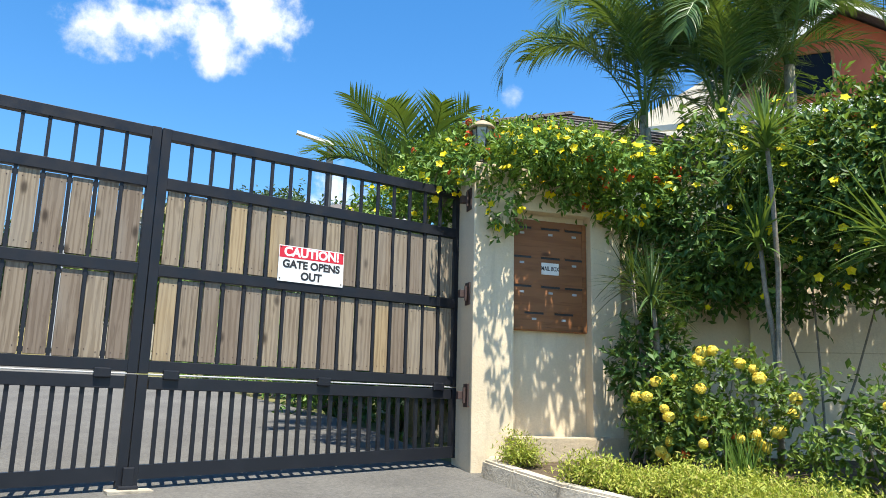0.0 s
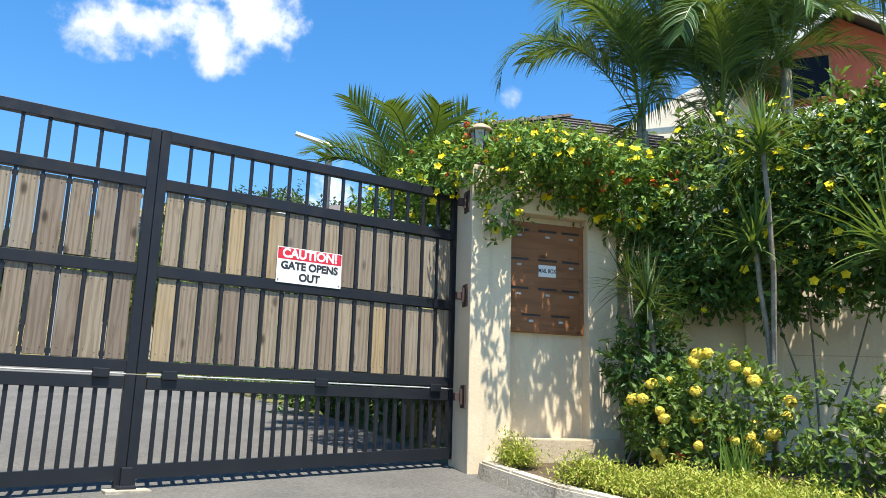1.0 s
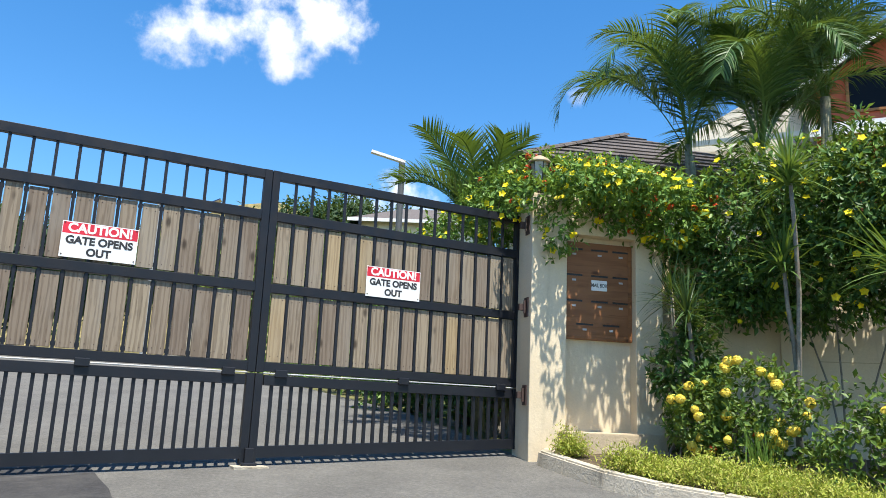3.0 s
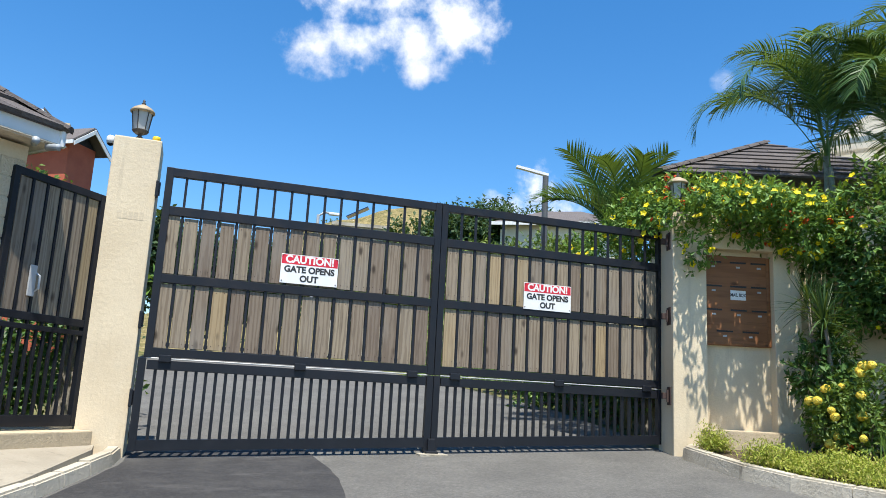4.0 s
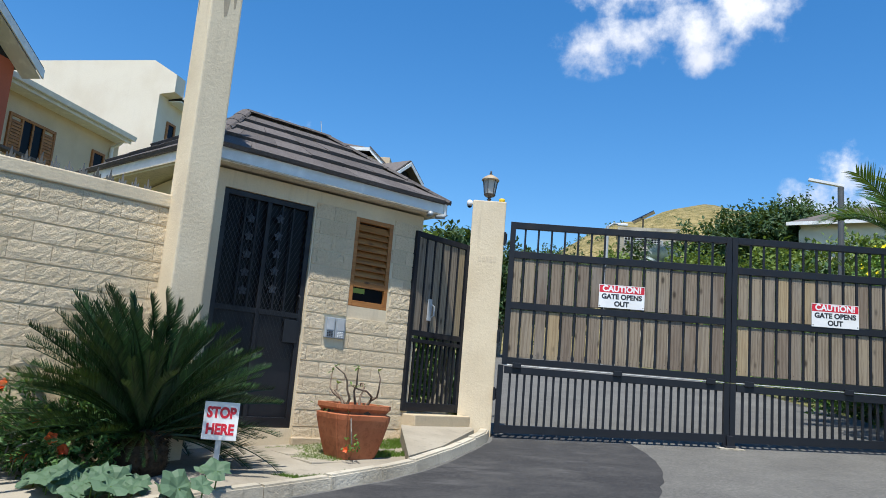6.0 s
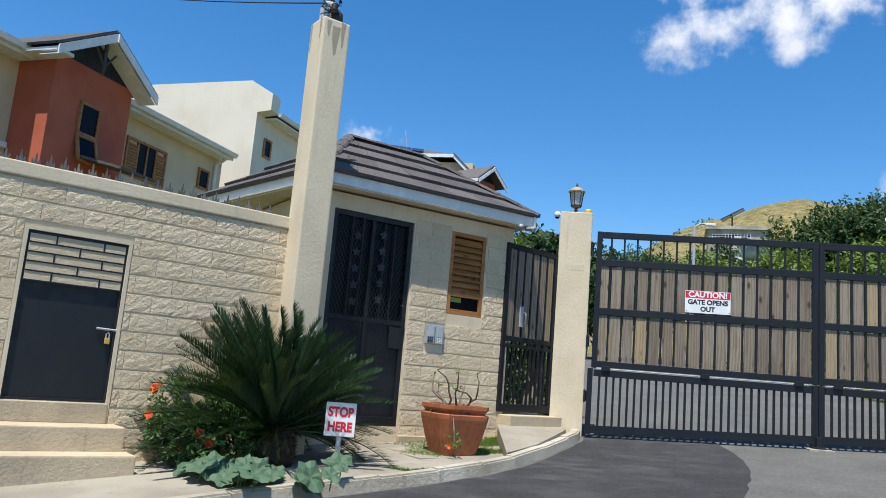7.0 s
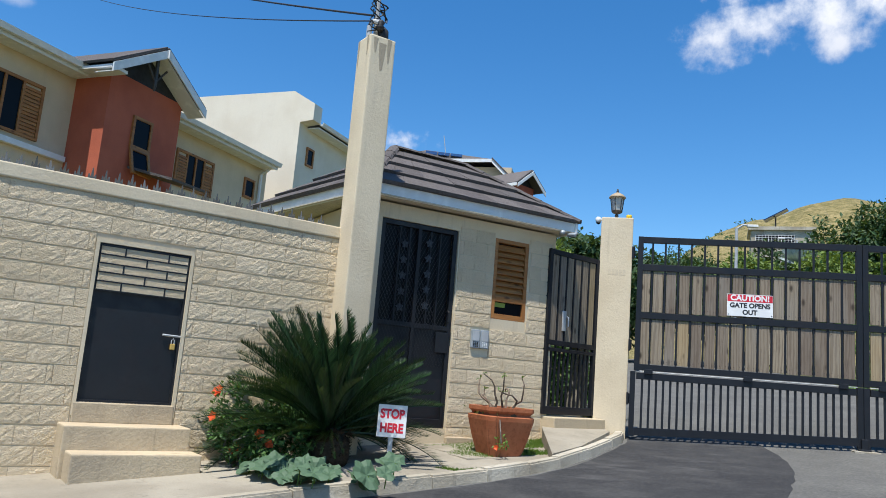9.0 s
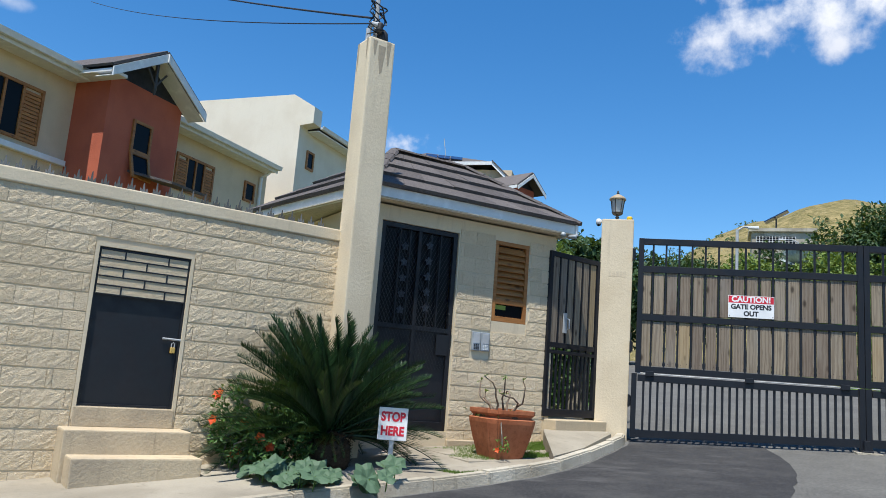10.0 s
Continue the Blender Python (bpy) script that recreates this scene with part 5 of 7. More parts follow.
part("fascia", slab([(-3.9, -0.64, 10.4), (1.75, -0.04, 10.68), (1.75, -0.04, 10.84), (-3.9, -0.64, 10.56)], 0.04), WHITE_TRIM, far, "white eave board")
part("gable_wall", prism([(-0.2, 0.02), (2.3, 0.02), (2.3, 0.4), (-0.2, 0.4)], -1.0, 9.9), VILLA_CREAM, far)
part("rake_board", slab([(1.72, -0.1, 10.62), (2.86, -0.1, 9.5), (2.86, -0.1, 9.72), (1.72, -0.1, 10.86)], 0.05), WHITE_TRIM, far, "white sloping rake board")
part("lower_roof", slab([(1.72, -0.14, 10.88), (2.9, -0.14, 9.74), (3.3, 2.5, 9.74), (2.1, 2.5, 10.88)], 0.06), TILE, far)
for i in range(3):
    x0 = -1.55 + i * 0.62
    part("solar_panel", slab([(x0, -0.12, 11.02 - i * 0.04), (x0 + 0.56, -0.06, 10.98 - i * 0.04), (x0 + 0.46, 0.5, 11.3 - i * 0.06), (x0 - 0.1, 0.44, 11.34 - i * 0.06)], 0.04), SOLAR, far, "blue solar panel")
part("aerial", tube([(-0.7, 0.6, 11.2), (-0.86, 0.6, 12.15)], 0.018, 5), STEEL, far)
gab = thing("far_red_house", pose(-3.84, 23.9, 0, 0, 0, 58), "distant red gabled house with grey tiles", "house")
part("wall", box(-0.72, 0.72, 0.45, 4.0, -1.0, 9.35), RED_RENDER, gab)
bm = bmesh.new()
gv = [bm.verts.new(p) for p in ((-0.72, 0.46, 9.35), (0.72, 0.46, 9.35), (0.0, 0.46, 9.85), (-0.72, 1.2, 9.35), (0.72, 1.2, 9.35), (0.0, 1.2, 9.85))]
for f in ((0, 1, 2), (3, 5, 4), (0, 2, 5, 3), (1, 4, 5, 2), (0, 3, 4, 1)):
    bm.faces.new([gv[i] for i in f])
part("gable_vent", bm, BLACK_MESH, gab, "dark gable vent")
for sg in (-1, 1):
    q = [(sg * 1.05, 0.0, 9.2), (0.0, 0.0, 9.99), (0.0, 4.0, 9.99), (sg * 1.05, 4.0, 9.2)]
    part("roof", slab(q if sg > 0 else q[::-1], 0.06), TILE, gab)
    part("bargeboard", slab([(sg * 1.05, -0.03, 9.02), (sg * 1.05, -0.03, 9.19), (0.0, -0.03, 9.97), (0.0, -0.03, 9.8)], 0.03), WHITE_TRIM, gab, "white bargeboard")
part("eave_board", box(-1.09, -1.05, 0.0, 4.0, 9.08, 9.22), WHITE_TRIM, gab)

RH = pose(13.3, 5.65, 0, 0, 0, -54.0)
east = thing("orange_house", RH, "orange and cream gabled house behind the palms", "house")
part("cream_wall", prism([(-0.3, 0.0), (2.6, 0.0), (2.6, 6.0), (-0.3, 6.0)], -0.5, 6.3), WHITE_RENDER, east)
bm = bmesh.new()
pv = [(-0.3, 6.55), (1.6, 7.5), (2.6, 7.5), (2.6, 6.2), (-0.3, 6.2)]
rings = [[bm.verts.new((s, y, z)) for s, z in pv] for y in (0.0, 0.3)]
for i in range(5):
    bm.faces.new((rings[0][i], rings[0][(i + 1) % 5], rings[1][(i + 1) % 5], rings[1][i]))
bm.faces.new(rings[0][::-1]), bm.faces.new(rings[1])
part("parapet", bm, WHITE_RENDER, east)
gutter(east, -0.3, 2.5, -0.3, 6.42)
part("bay_wall", box(2.6, 5.6, -0.6, 5.0, -0.5, 7.3), ORANGE_RENDER, east)
for s, e in ((2.2, 1), (6.0, -1)):
    q = [(s, -1.1, 7.05), (4.1, -1.1, 8.35), (4.1, 5.0, 8.35), (s, 5.0, 7.05)]
    part("roof", slab(q[::-1] if e > 0 else q, 0.07), TILE, east)
    part("bargeboard", slab([(s, -1.12, 6.88), (4.1, -1.12, 8.18), (4.1, -1.12, 8.34), (s, -1.12, 7.04)], 0.03), WHITE_TRIM, east)
bm = bmesh.new()
tv = [bm.verts.new(p) for p in ((2.6, -0.6, 7.3), (5.6, -0.6, 7.3), (4.1, -0.6, 8.25), (2.6, 0.2, 7.3), (5.6, 0.2, 7.3), (4.1, 0.2, 8.25))]
for f in ((0, 1, 2), (3, 5, 4), (0, 2, 5, 3), (1, 4, 5, 2), (0, 3, 4, 1)):
    bm.faces.new([tv[i] for i in f])
part("gable", bm, ORANGE_RENDER, east)
framed_window(RH, 3.15, 3.95, 6.6, 7.55, -0.6, 1, "dark window with timber frame in the orange house")
part("lower_roof", slab([(2.4, -2.6, 5.7), (7.5, -2.6, 5.7), (7.5, -0.6, 6.35), (2.4, -0.6, 6.35)], 0.08), TILE, east)
part("white_fascia", box(2.4, 7.5, -2.64, -2.6, 5.5, 5.72), WHITE_TRIM, east)

pav = thing("pavilion", pose(8.7, 2.5, 0, 0, 0, -20), "small pavilion with a grey shingled hip roof behind the hedge", "pavilion")
part("wall", box(-1.5, 1.5, -1.4, 1.4, 0.0, 3.55), CREAM, pav)
pc = [Vector((-2.2, -2.1, 3.6)), Vector((2.2, -2.1, 3.6)), Vector((2.2, 2.1, 3.6)), Vector((-2.2, 2.1, 3.6))]
pk = Vector((0.0, 0.0, 4.8))
bm = bmesh.new()
hv = [bm.verts.new(p) for p in (*pc, pk)]
for f in ((0, 1, 4), (1, 2, 4), (2, 3, 4), (3, 0, 4), (3, 2, 1, 0)):
    bm.faces.new([hv[i] for i in f])
proof = part("roof", bm, TILE, pav)
for i in (0, 3):
    shingle_slope(proof, pc[i], pc[(i + 1) % 4], pk, 9, 0.5, seed=20 + i)
for c in (pc[0], pc[3]):
    ridge_caps(proof, c, pk, 0.35, 0.06)

lampost = thing("street_lamp", pose(6.73, 6.36, 0), "slim grey street lamp with a flat arm beside the drive", "street lamp")
part("post", tube([(0, 0, 0.2), (0, 0, 5.0)], 0.06, 10), SPIKE, lampost)
part("arm", slab([(0.06, 0.0, 5.02), (-0.55, 0.2, 5.17), (-0.52, 0.3, 5.17), (0.08, 0.1, 5.02)], 0.05), WHITE_TRIM, lampost)
for (x, y, z, dx) in ((4.6, 22.0, 7.3, 0.6), (10.9, 40.0, 10.5, -0.9)):
    l2 = thing("street_lamp", pose(x, y, 0), "distant street lamp with a short arm", "street lamp")
    part("post", tube([(0, 0, 1.0), (0, 0, z)], 0.06, 8), STEEL, l2)
    part("arm", tube([(0, 0, z - 0.05), (dx * 0.4, 0, z + 0.12), (dx, 0, z + 0.1)], 0.04, 6), STEEL, l2)
    part("lamp_head", box(dx - 0.2, dx + 0.2, -0.1, 0.1, z + 0.04, z + 0.14, 0.02), WHITE_TRIM, l2)

plant_room = thing("flat_roof_building", pose(12.0, 49.5, 0, 0, 0, -8), "pale flat-roofed building with a barred window and a rooftop panel", "building")
part("wall", box(-2.1, 2.1, 0, 3.5, 1.0, 13.1), KERB_STONE, plant_room)
part("roof_slab", box(-2.3, 2.3, -0.2, 3.7, 13.1, 13.35), KERB_STONE, plant_room)
win = part("window", box(-1.8, 0.9, -0.03, 0.02, 12.1, 12.75), DARK_GLASS, plant_room)
for i in range(13):
    part("window_bar", box(-1.8 + i * 0.22, -1.77 + i * 0.22, -0.08, -0.04, 12.1, 12.75), WHITE_TRIM, win)
for i in range(4):
    part("window_bar", box(-1.8, 0.9, -0.08, -0.04, 12.18 + i * 0.17, 12.2 + i * 0.17), WHITE_TRIM, win)
part("panel_post", tube([(-0.4, 0.6, 13.3), (-0.4, 0.6, 14.2)], 0.06, 6), LAMP_BRONZE, plant_room)
part("solar_panel", slab([(-1.3, -0.2, 13.85), (0.3, -0.2, 14.75), (0.5, 1.0, 14.85), (-1.1, 1.0, 13.95)], 0.08), SOLAR, plant_room, "dark tilted rooftop panel")
fr = thing("far_grey_house", pose(17.6, 27.5, 0, 0, 0, -30), "distant house with a grey roof and pale walls", "house")
part("wall", box(-3.0, 3.0, 0, 5, 1.0, 9.6), WHITE_RENDER, fr)
bm = bmesh.new()
hv = [bm.verts.new(p) for p in ((-3.5, -0.5, 9.6), (3.5, -0.5, 9.6), (3.5, 5.5, 9.6), (-3.5, 5.5, 9.6), (-1.0, 2.5, 10.9), (1.0, 2.5, 10.9))]
for f in ((0, 1, 5, 4), (1, 2, 5), (2, 3, 4, 5), (3, 0, 4), (3, 2, 1, 0)):
    bm.faces.new([hv[i] for i in f])
part("roof", bm, TILE, fr)
part("fascia", box(-3.5, 3.5, -0.54, -0.5, 9.45, 9.62), WHITE_TRIM, fr)


def hill():
    """The dry hillside in the distance: a crest whose height follows the bearing."""
    prof = ((-0.4, 0.06), (-0.1, 0.07), (0.0, 0.1), (0.06, 0.14), (0.09, 0.185), (0.13, 0.212), (0.17, 0.229), (0.2, 0.233), (0.235, 0.247), (0.28, 0.252), (0.33, 0.245), (0.45, 0.22), (0.7, 0.16), (1.2, 0.08))
    na, nr = 120, 26
    verts, faces = [], []
    for i in range(na + 1):
        a = -0.4 + 1.6 * i / na
        e = np.interp(a, [p[0] for p in prof], [p[1] for p in prof])
        for j in range(nr + 1):
            t = j / nr
            r = 75 + 140 * t
            crest = 0.55 + (e * 0.94) * 150
            up = math.sin(min(1.0, t / 0.54) * math.pi / 2) ** 1.2 if t < 0.54 else 1.0 - 0.35 * ((t - 0.54) / 0.46) ** 2
            x, y = r * a / math.sqrt(1 + a * a), -8 + r / math.sqrt(1 + a * a)
            n = noise.fractal((x * 0.05, y * 0.05, 0.0), 1.0, 2.0, 5) * 1.3 + noise.fractal((x * 0.3, y * 0.3, 3.0), 1.0, 2.0, 3) * 0.25
            verts.append((x, y, 2.0 + (crest - 2.0) * up + n * up))
    w = nr + 1
    faces = [(i * w + j, (i + 1) * w + j, (i + 1) * w + j + 1, i * w + j + 1) for i in range(na) for j in range(nr)]
    return tagged(part("hillside", mesh_of("hillside", verts, faces), HILL_GRASS, smooth=True), "distant hillside of dry yellow grass", "hill", kind="structure")


hill_ob = hill()


# ---- plants ----
class Strips:
    """Gathers leaves as plain vertices and faces."""

    def __init__(self):
        self.v, self.f = [], []

    def leaf(self, p, d, n, length, width, fold=0.25):
        side = d.cross(n).normalized()
        up = side.cross(d)
        i = len(self.v)
        mid = p + d * (length * 0.5)
        self.v += [p, mid + side * (width / 2) + up * (fold * width), p + d * length, mid - side * (width / 2) + up * (fold * width)]
        self.f += [(i, i + 1, i + 2), (i, i + 2, i + 3)]

    def blade(self, p, d, n, length, width, droop, steps=3):
        """A long leaf of several steps that bends down on its way."""
        i = len(self.v)
        d = d.copy()
        q = p.copy()
        for k in range(steps):
            side = d.cross(n)
            side = side.normalized() if side.length > 1e-4 else Vector((1, 0, 0))
            w = width * (1.0 if k == 1 else 0.75) * (1 - 0.25 * max(0, k - 1))
            self.v += [q - side * w / 2, q + side * w / 2]
            q = q + d * (length / steps)
            d = (d + Vector((0, 0, -droop / steps))).normalized()
        self.v.append(q)
        for k in range(steps - 1):
            a = i + 2 * k
            self.f.append((a, a + 1, a + 3, a + 2))
        self.f.append((i + 2 * steps - 2, i + 2 * steps - 1, i + 2 * steps))

    def mesh(self, name, mat):
        return mesh_of(name, self.v, self.f, mat)


def spray(rnd):
    z = rnd.uniform(-1, 1)
    a = rnd.uniform(0, 2 * math.pi)
    r = math.sqrt(1 - z * z)
    return Vector((r * math.cos(a), r * math.sin(a), z))


def leafy(name, blobs, count, size, mat, parent, seed, droop=0.25, aspect=0.42, inside=0.35, lumps=0.22):
    """Leaves in uneven clumps on and inside ellipsoids (centre, radii)."""
    rnd = random.Random(seed)
    s = Strips()
    weights = [r[0] * r[1] + r[1] * r[2] + r[0] * r[2] for _, r in blobs]
    for _ in range(count // 5):
        (c, r) = rnd.choices(blobs, weights)[0]
        u = spray(rnd)
        k = 1.0 - inside * rnd.random() ** 1.6
        k *= 1.0 + lumps * noise.noise(Vector(c) * 1.7 + u * 2.6)
        if rnd.random() < 0.06:
            k *= 1.18
        p = Vector((c[0] + u.x * r[0] * k, c[1] + u.y * r[1] * k, c[2] + u.z * r[2] * k))
        twig = (u + spray(rnd) * 0.7 + Vector((0, 0, 0.35))).normalized()
        for j in range(5):
            d = (twig * 0.5 + spray(rnd) * 0.9 + Vector((0, 0, -droop))).normalized()
            n = (u + Vector((0, 0, 0.8)) + spray(rnd) * 0.5).normalized()
            if abs(d.dot(n)) > 0.95:
                continue
            ln = size * rnd.uniform(0.65, 1.25)
            s.leaf(p + twig * (j * size * 0.35) + spray(rnd) * size * 0.2, d, n, ln, ln * aspect)
    return part(name, s.mesh(name, mat), None, parent)


def frond_mesh(name, length, rise, fall, pairs, leaflet, width, hang, mat, seed, stiff=0.0, splay=0.9, bare=0.12, bend=1.5):
    """A feather leaf that starts at `rise` degrees and bends to `fall` degrees; x runs outwards."""
    rnd = random.Random(seed)
    steps = 14
    pts, p = [], Vector((0, 0, 0))
    dirs = []
    for i in range(steps + 1):
        t = i / steps
        a = radians(rise + (fall - rise) * t ** bend)
        d = Vector((math.cos(a), 0.05 * math.sin(t * 3 + seed), math.sin(a))).normalized()
        pts.append(p.copy())
        dirs.append(d)
        p += d * (length / steps)
    s = Strips()
    for i in range(pairs):
        t = bare + (1 - bare) * (i + 0.5) / pairs
        k = min(steps - 1, int(t * steps))
        f = t * steps - k
        q = pts[k].lerp(pts[k + 1], f)
        d = dirs[k]
        taper = math.sin(math.pi * min(1.0, 0.16 + 0.84 * t)) ** 0.6 if t > 0.1 else 0.5
        up = Vector((0, 1, 0)).cross(d) * -1
        for sg in (-1, 1):
            side = Vector((0, sg, 0))
            a = (side * splay + d * (0.55 + 0.5 * t) + up * (0.28 + stiff) + spray(rnd) * 0.1).normalized()
            ln = leaflet * (0.35 + 0.65 * taper) * rnd.uniform(0.88, 1.1)
            s.blade(q, a, (up + spray(rnd) * 0.25).normalized(), ln, width * rnd.uniform(0.8, 1.1), hang * rnd.uniform(0.7, 1.4))
    base = len(s.v)
    for i in range(0, steps + 1, 1):
        r = 0.014 * (length / 2.0) * (1.15 - i / steps) + 0.002
        for k in range(3):
            a = 2 * math.pi * k / 3
            s.v.append(pts[i] + Vector((0, math.cos(a) * r, math.sin(a) * r)))
    for i in range(steps):
        for k in range(3):
            a, b = base + i * 3 + k, base + i * 3 + (k + 1) % 3
            s.f.append((a, b, b + 3, a + 3))
    return s.mesh(name, mat)


def palm(x, y, crown_z, lean, fronds, meshes, label, stem_r=0.06, seed=1, kind="palm", spread=(0, 0)):
    base = g(x, y)
    tree = thing("palm_tree", pose(x, y, base), label, "palm tree", "palms")
    top = Vector((lean[0], lean[1], crown_z - base))
    pts = [Vector((lean[0] * t * t, lean[1] * t * t, top.z * t)) for t in (0, 0.25, 0.5, 0.75, 1.0)]
    part("trunk", tube(pts, [stem_r * 1.25, stem_r, stem_r * 0.9, stem_r * 0.8, stem_r * 0.7], 10), PALM_STEM, tree, smooth=True)
    rnd = random.Random(seed)
    for i, (yaw, pitch) in enumerate(fronds):
        part("frond", meshes[i % len(meshes)], None, tree, m=Matrix.Translation(top + Vector((0, 0, rnd.uniform(-0.12, 0.05)))) @ pose(0, 0, 0, rnd.uniform(-18, 18), pitch, yaw))
    return tree


ARECA = [frond_mesh("areca_frond", ln, rise, fall, 66, 0.52, 0.017, 1.0, PALM_LEAF, 30 + i, bend=2.1, bare=0.26) for i, (ln, rise, fall) in enumerate(((2.0, 80, -66), (2.15, 74, -92), (2.0, 85, -32), (2.1, 68, -104)))]
SMALL_PALM = [frond_mesh("palm_frond", ln, rise, fall, 44, 0.46, 0.026, 0.4, YOUNG_PALM_LEAF, 50 + i, 0.1) for i, (ln, rise, fall) in enumerate(((1.45, 78, 20), (1.5, 60, -35), (1.3, 70, -5), (1.55, 48, -60)))]
YOUNG_PALM = [frond_mesh("palm_frond", 0.9, 60, -20, 22, 0.35, 0.026, 0.4, PALM_LEAF, 70)]
rnd = random.Random(77)
palm(7.3, -0.3, 3.45, (-0.05, 0.1), [(138, 6), (100, -14), (250, -20)], [ARECA[0], ARECA[2]], "slim young palm stem with few arching fronds", 0.04, 12)
palm(7.35, -0.05, 3.6, (-0.1, -0.1), [(125, 4), (150, 18), (95, -6), (185, 5), (225, 0), (280, -5), (340, 5), (40, -8), (165, -4), (310, 8)], ARECA, "clumping palm with long arching feather fronds", 0.05, 2)
palm(7.75, -0.75, 3.5, (0.1, 0.1), [(i * 27 + 10, rnd.uniform(-10, 18)) for i in range(16)], ARECA, "tall clumping palm with drooping feather fronds", 0.055, 3)
palm(8.3, -1.1, 4.1, (0.05, 0.0), [(i * 31, rnd.uniform(-12, 16)) for i in range(13)], ARECA, "palm with a slim ringed trunk and drooping fronds", 0.075, 4)
palm(9.0, -2.3, 5.1, (0.0, 0.2), [(i * 33 + 20, rnd.uniform(-10, 15)) for i in range(12)], ARECA, "tall clumping palm with drooping feather fronds", 0.06, 5)
palm(9.4, -0.2, 4.6, (0.1, 0.2), [(i * 33 + 5, rnd.uniform(-15, 14)) for i in range(11)], ARECA, "tall clumping palm with drooping feather fronds", 0.06, 6)
palm(5.75, 1.75, 2.75, (-0.1, 0.0), [(i * 23 + 12, rnd.uniform(-14, 10)) for i in range(16)], SMALL_PALM, "young palm with stiff bright fronds behind the gate", 0.07, 7)
palm(6.0, 3.3, 1.7, (0.0, 0.0), [(i * 40, rnd.uniform(-10, 10)) for i in range(9)], SMALL_PALM, "low palm beside the drive", 0.06, 8)


def dracaena(x, y, crowns, label, leaf=0.5, mat=SPEAR_LEAF, wide=0.026):
    base = g(x, y) + 0.08
    d = thing("dracaena", pose(x, y, base), label, "dracaena", "dracaenas")
    rnd = random.Random(int(x * 100))
    for k, (cx, cy, cz, n) in enumerate(crowns):
        top = Vector((cx - x, cy - y, cz - base))
        start = Vector((0.03 * k, 0.02 * k, -0.05))
        pts = [start.lerp(top, t) + Vector((0.04 * math.sin(3 * t + k), 0.03 * math.cos(4 * t + k), 0)) * (t * (1 - t) * 4) for t in (0, 0.2, 0.4, 0.6, 0.8, 1.0)]
        part("stem", tube(pts, [0.026, 0.023, 0.021, 0.02, 0.018, 0.016], 8), BARK, d, smooth=True)
        s = Strips()
        for i in range(n):
            a = rnd.uniform(0, 2 * math.pi)
            e = radians(rnd.uniform(-25, 85))
            dd = Vector((math.cos(a) * math.cos(e), math.sin(a) * math.cos(e), math.sin(e)))
            s.blade(pts[-1] + Vector((0, 0, rnd.uniform(-0.12, 0.05))), dd, Vector((0, 0, 1)) + spray(rnd) * 0.3, leaf * rnd.uniform(0.75, 1.1), wide, 0.55 if e < 0.8 else 0.15, 4)
        part("leaf_rosette", s.mesh("leaf_rosette", mat), None, d)
    return d


dracaena(6.48, -1.97, [(6.35, -2.1, 2.62, 90), (6.42, -1.95, 1.9, 70)], "slender dracaena with pale stems and spiky green heads")
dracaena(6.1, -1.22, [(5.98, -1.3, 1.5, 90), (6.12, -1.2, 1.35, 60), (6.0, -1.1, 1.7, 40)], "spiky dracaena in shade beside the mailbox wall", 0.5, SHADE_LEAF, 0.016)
dracaena(6.75, -2.85, [(6.55, -2.85, 1.75, 100)], "large spiky dracaena leaning out of the shrubs", 0.65)


def flower_mesh(name, radius, petals, mat, cup=0.35):
    s = Strips()
    for k in range(petals):
        a = 2 * math.pi * k / petals
        d = Vector((math.cos(a), math.sin(a), cup)).normalized()
        s.leaf(Vector((0, 0, 0)), d, Vector((0, 0, 1)), radius, radius * 0.95, 0.12)
    i = len(s.v)
    s.v += [Vector((0.004, 0, 0)), Vector((-0.002, 0.0035, 0)), Vector((-0.002, -0.0035, 0)), Vector((0, 0, -radius * 0.9))]
    s.f += [(i, i + 1, i + 3), (i + 1, i + 2, i + 3), (i + 2, i, i + 3)]
    return s.mesh(name, mat)


def head_mesh(name, radius, mat, seed, n=95):
    rnd = random.Random(seed)
    s = Strips()
    for _ in range(n):
        u = spray(rnd)
        u.z = abs(u.z) * 0.9 - 0.15
        u.normalize()
        p = u * radius * rnd.uniform(0.82, 1.05)
        t = u.cross(Vector((0.2, 0.4, 1))).normalized()
        for q in range(2):
            d = (Matrix.Rotation(q * math.pi / 2 + rnd.uniform(0, 1), 3, u) @ t)
            s.leaf(p - d * 0.014, (d + u * 0.15).normalized(), u, 0.028, 0.02, 0.05)
    return s.mesh(name, mat)


YELLOW = [flower_mesh("flower", r, 5, YELLOW_PETAL, c) for r, c in ((0.04, 0.2), (0.036, 0.35), (0.032, 0.6))]
REDS = [head_mesh("flower", 0.03, RED_PETAL, i, 22) for i in range(2)]
IXORA = [head_mesh("flower_head", r, GOLD_PETAL, i) for i, r in enumerate((0.041, 0.035, 0.027))]
# flowers sit on this side and turn this way, to fit the camera's view
CAMERA_SIDE = Vector((-0.75, -0.6, 0.25)).normalized()


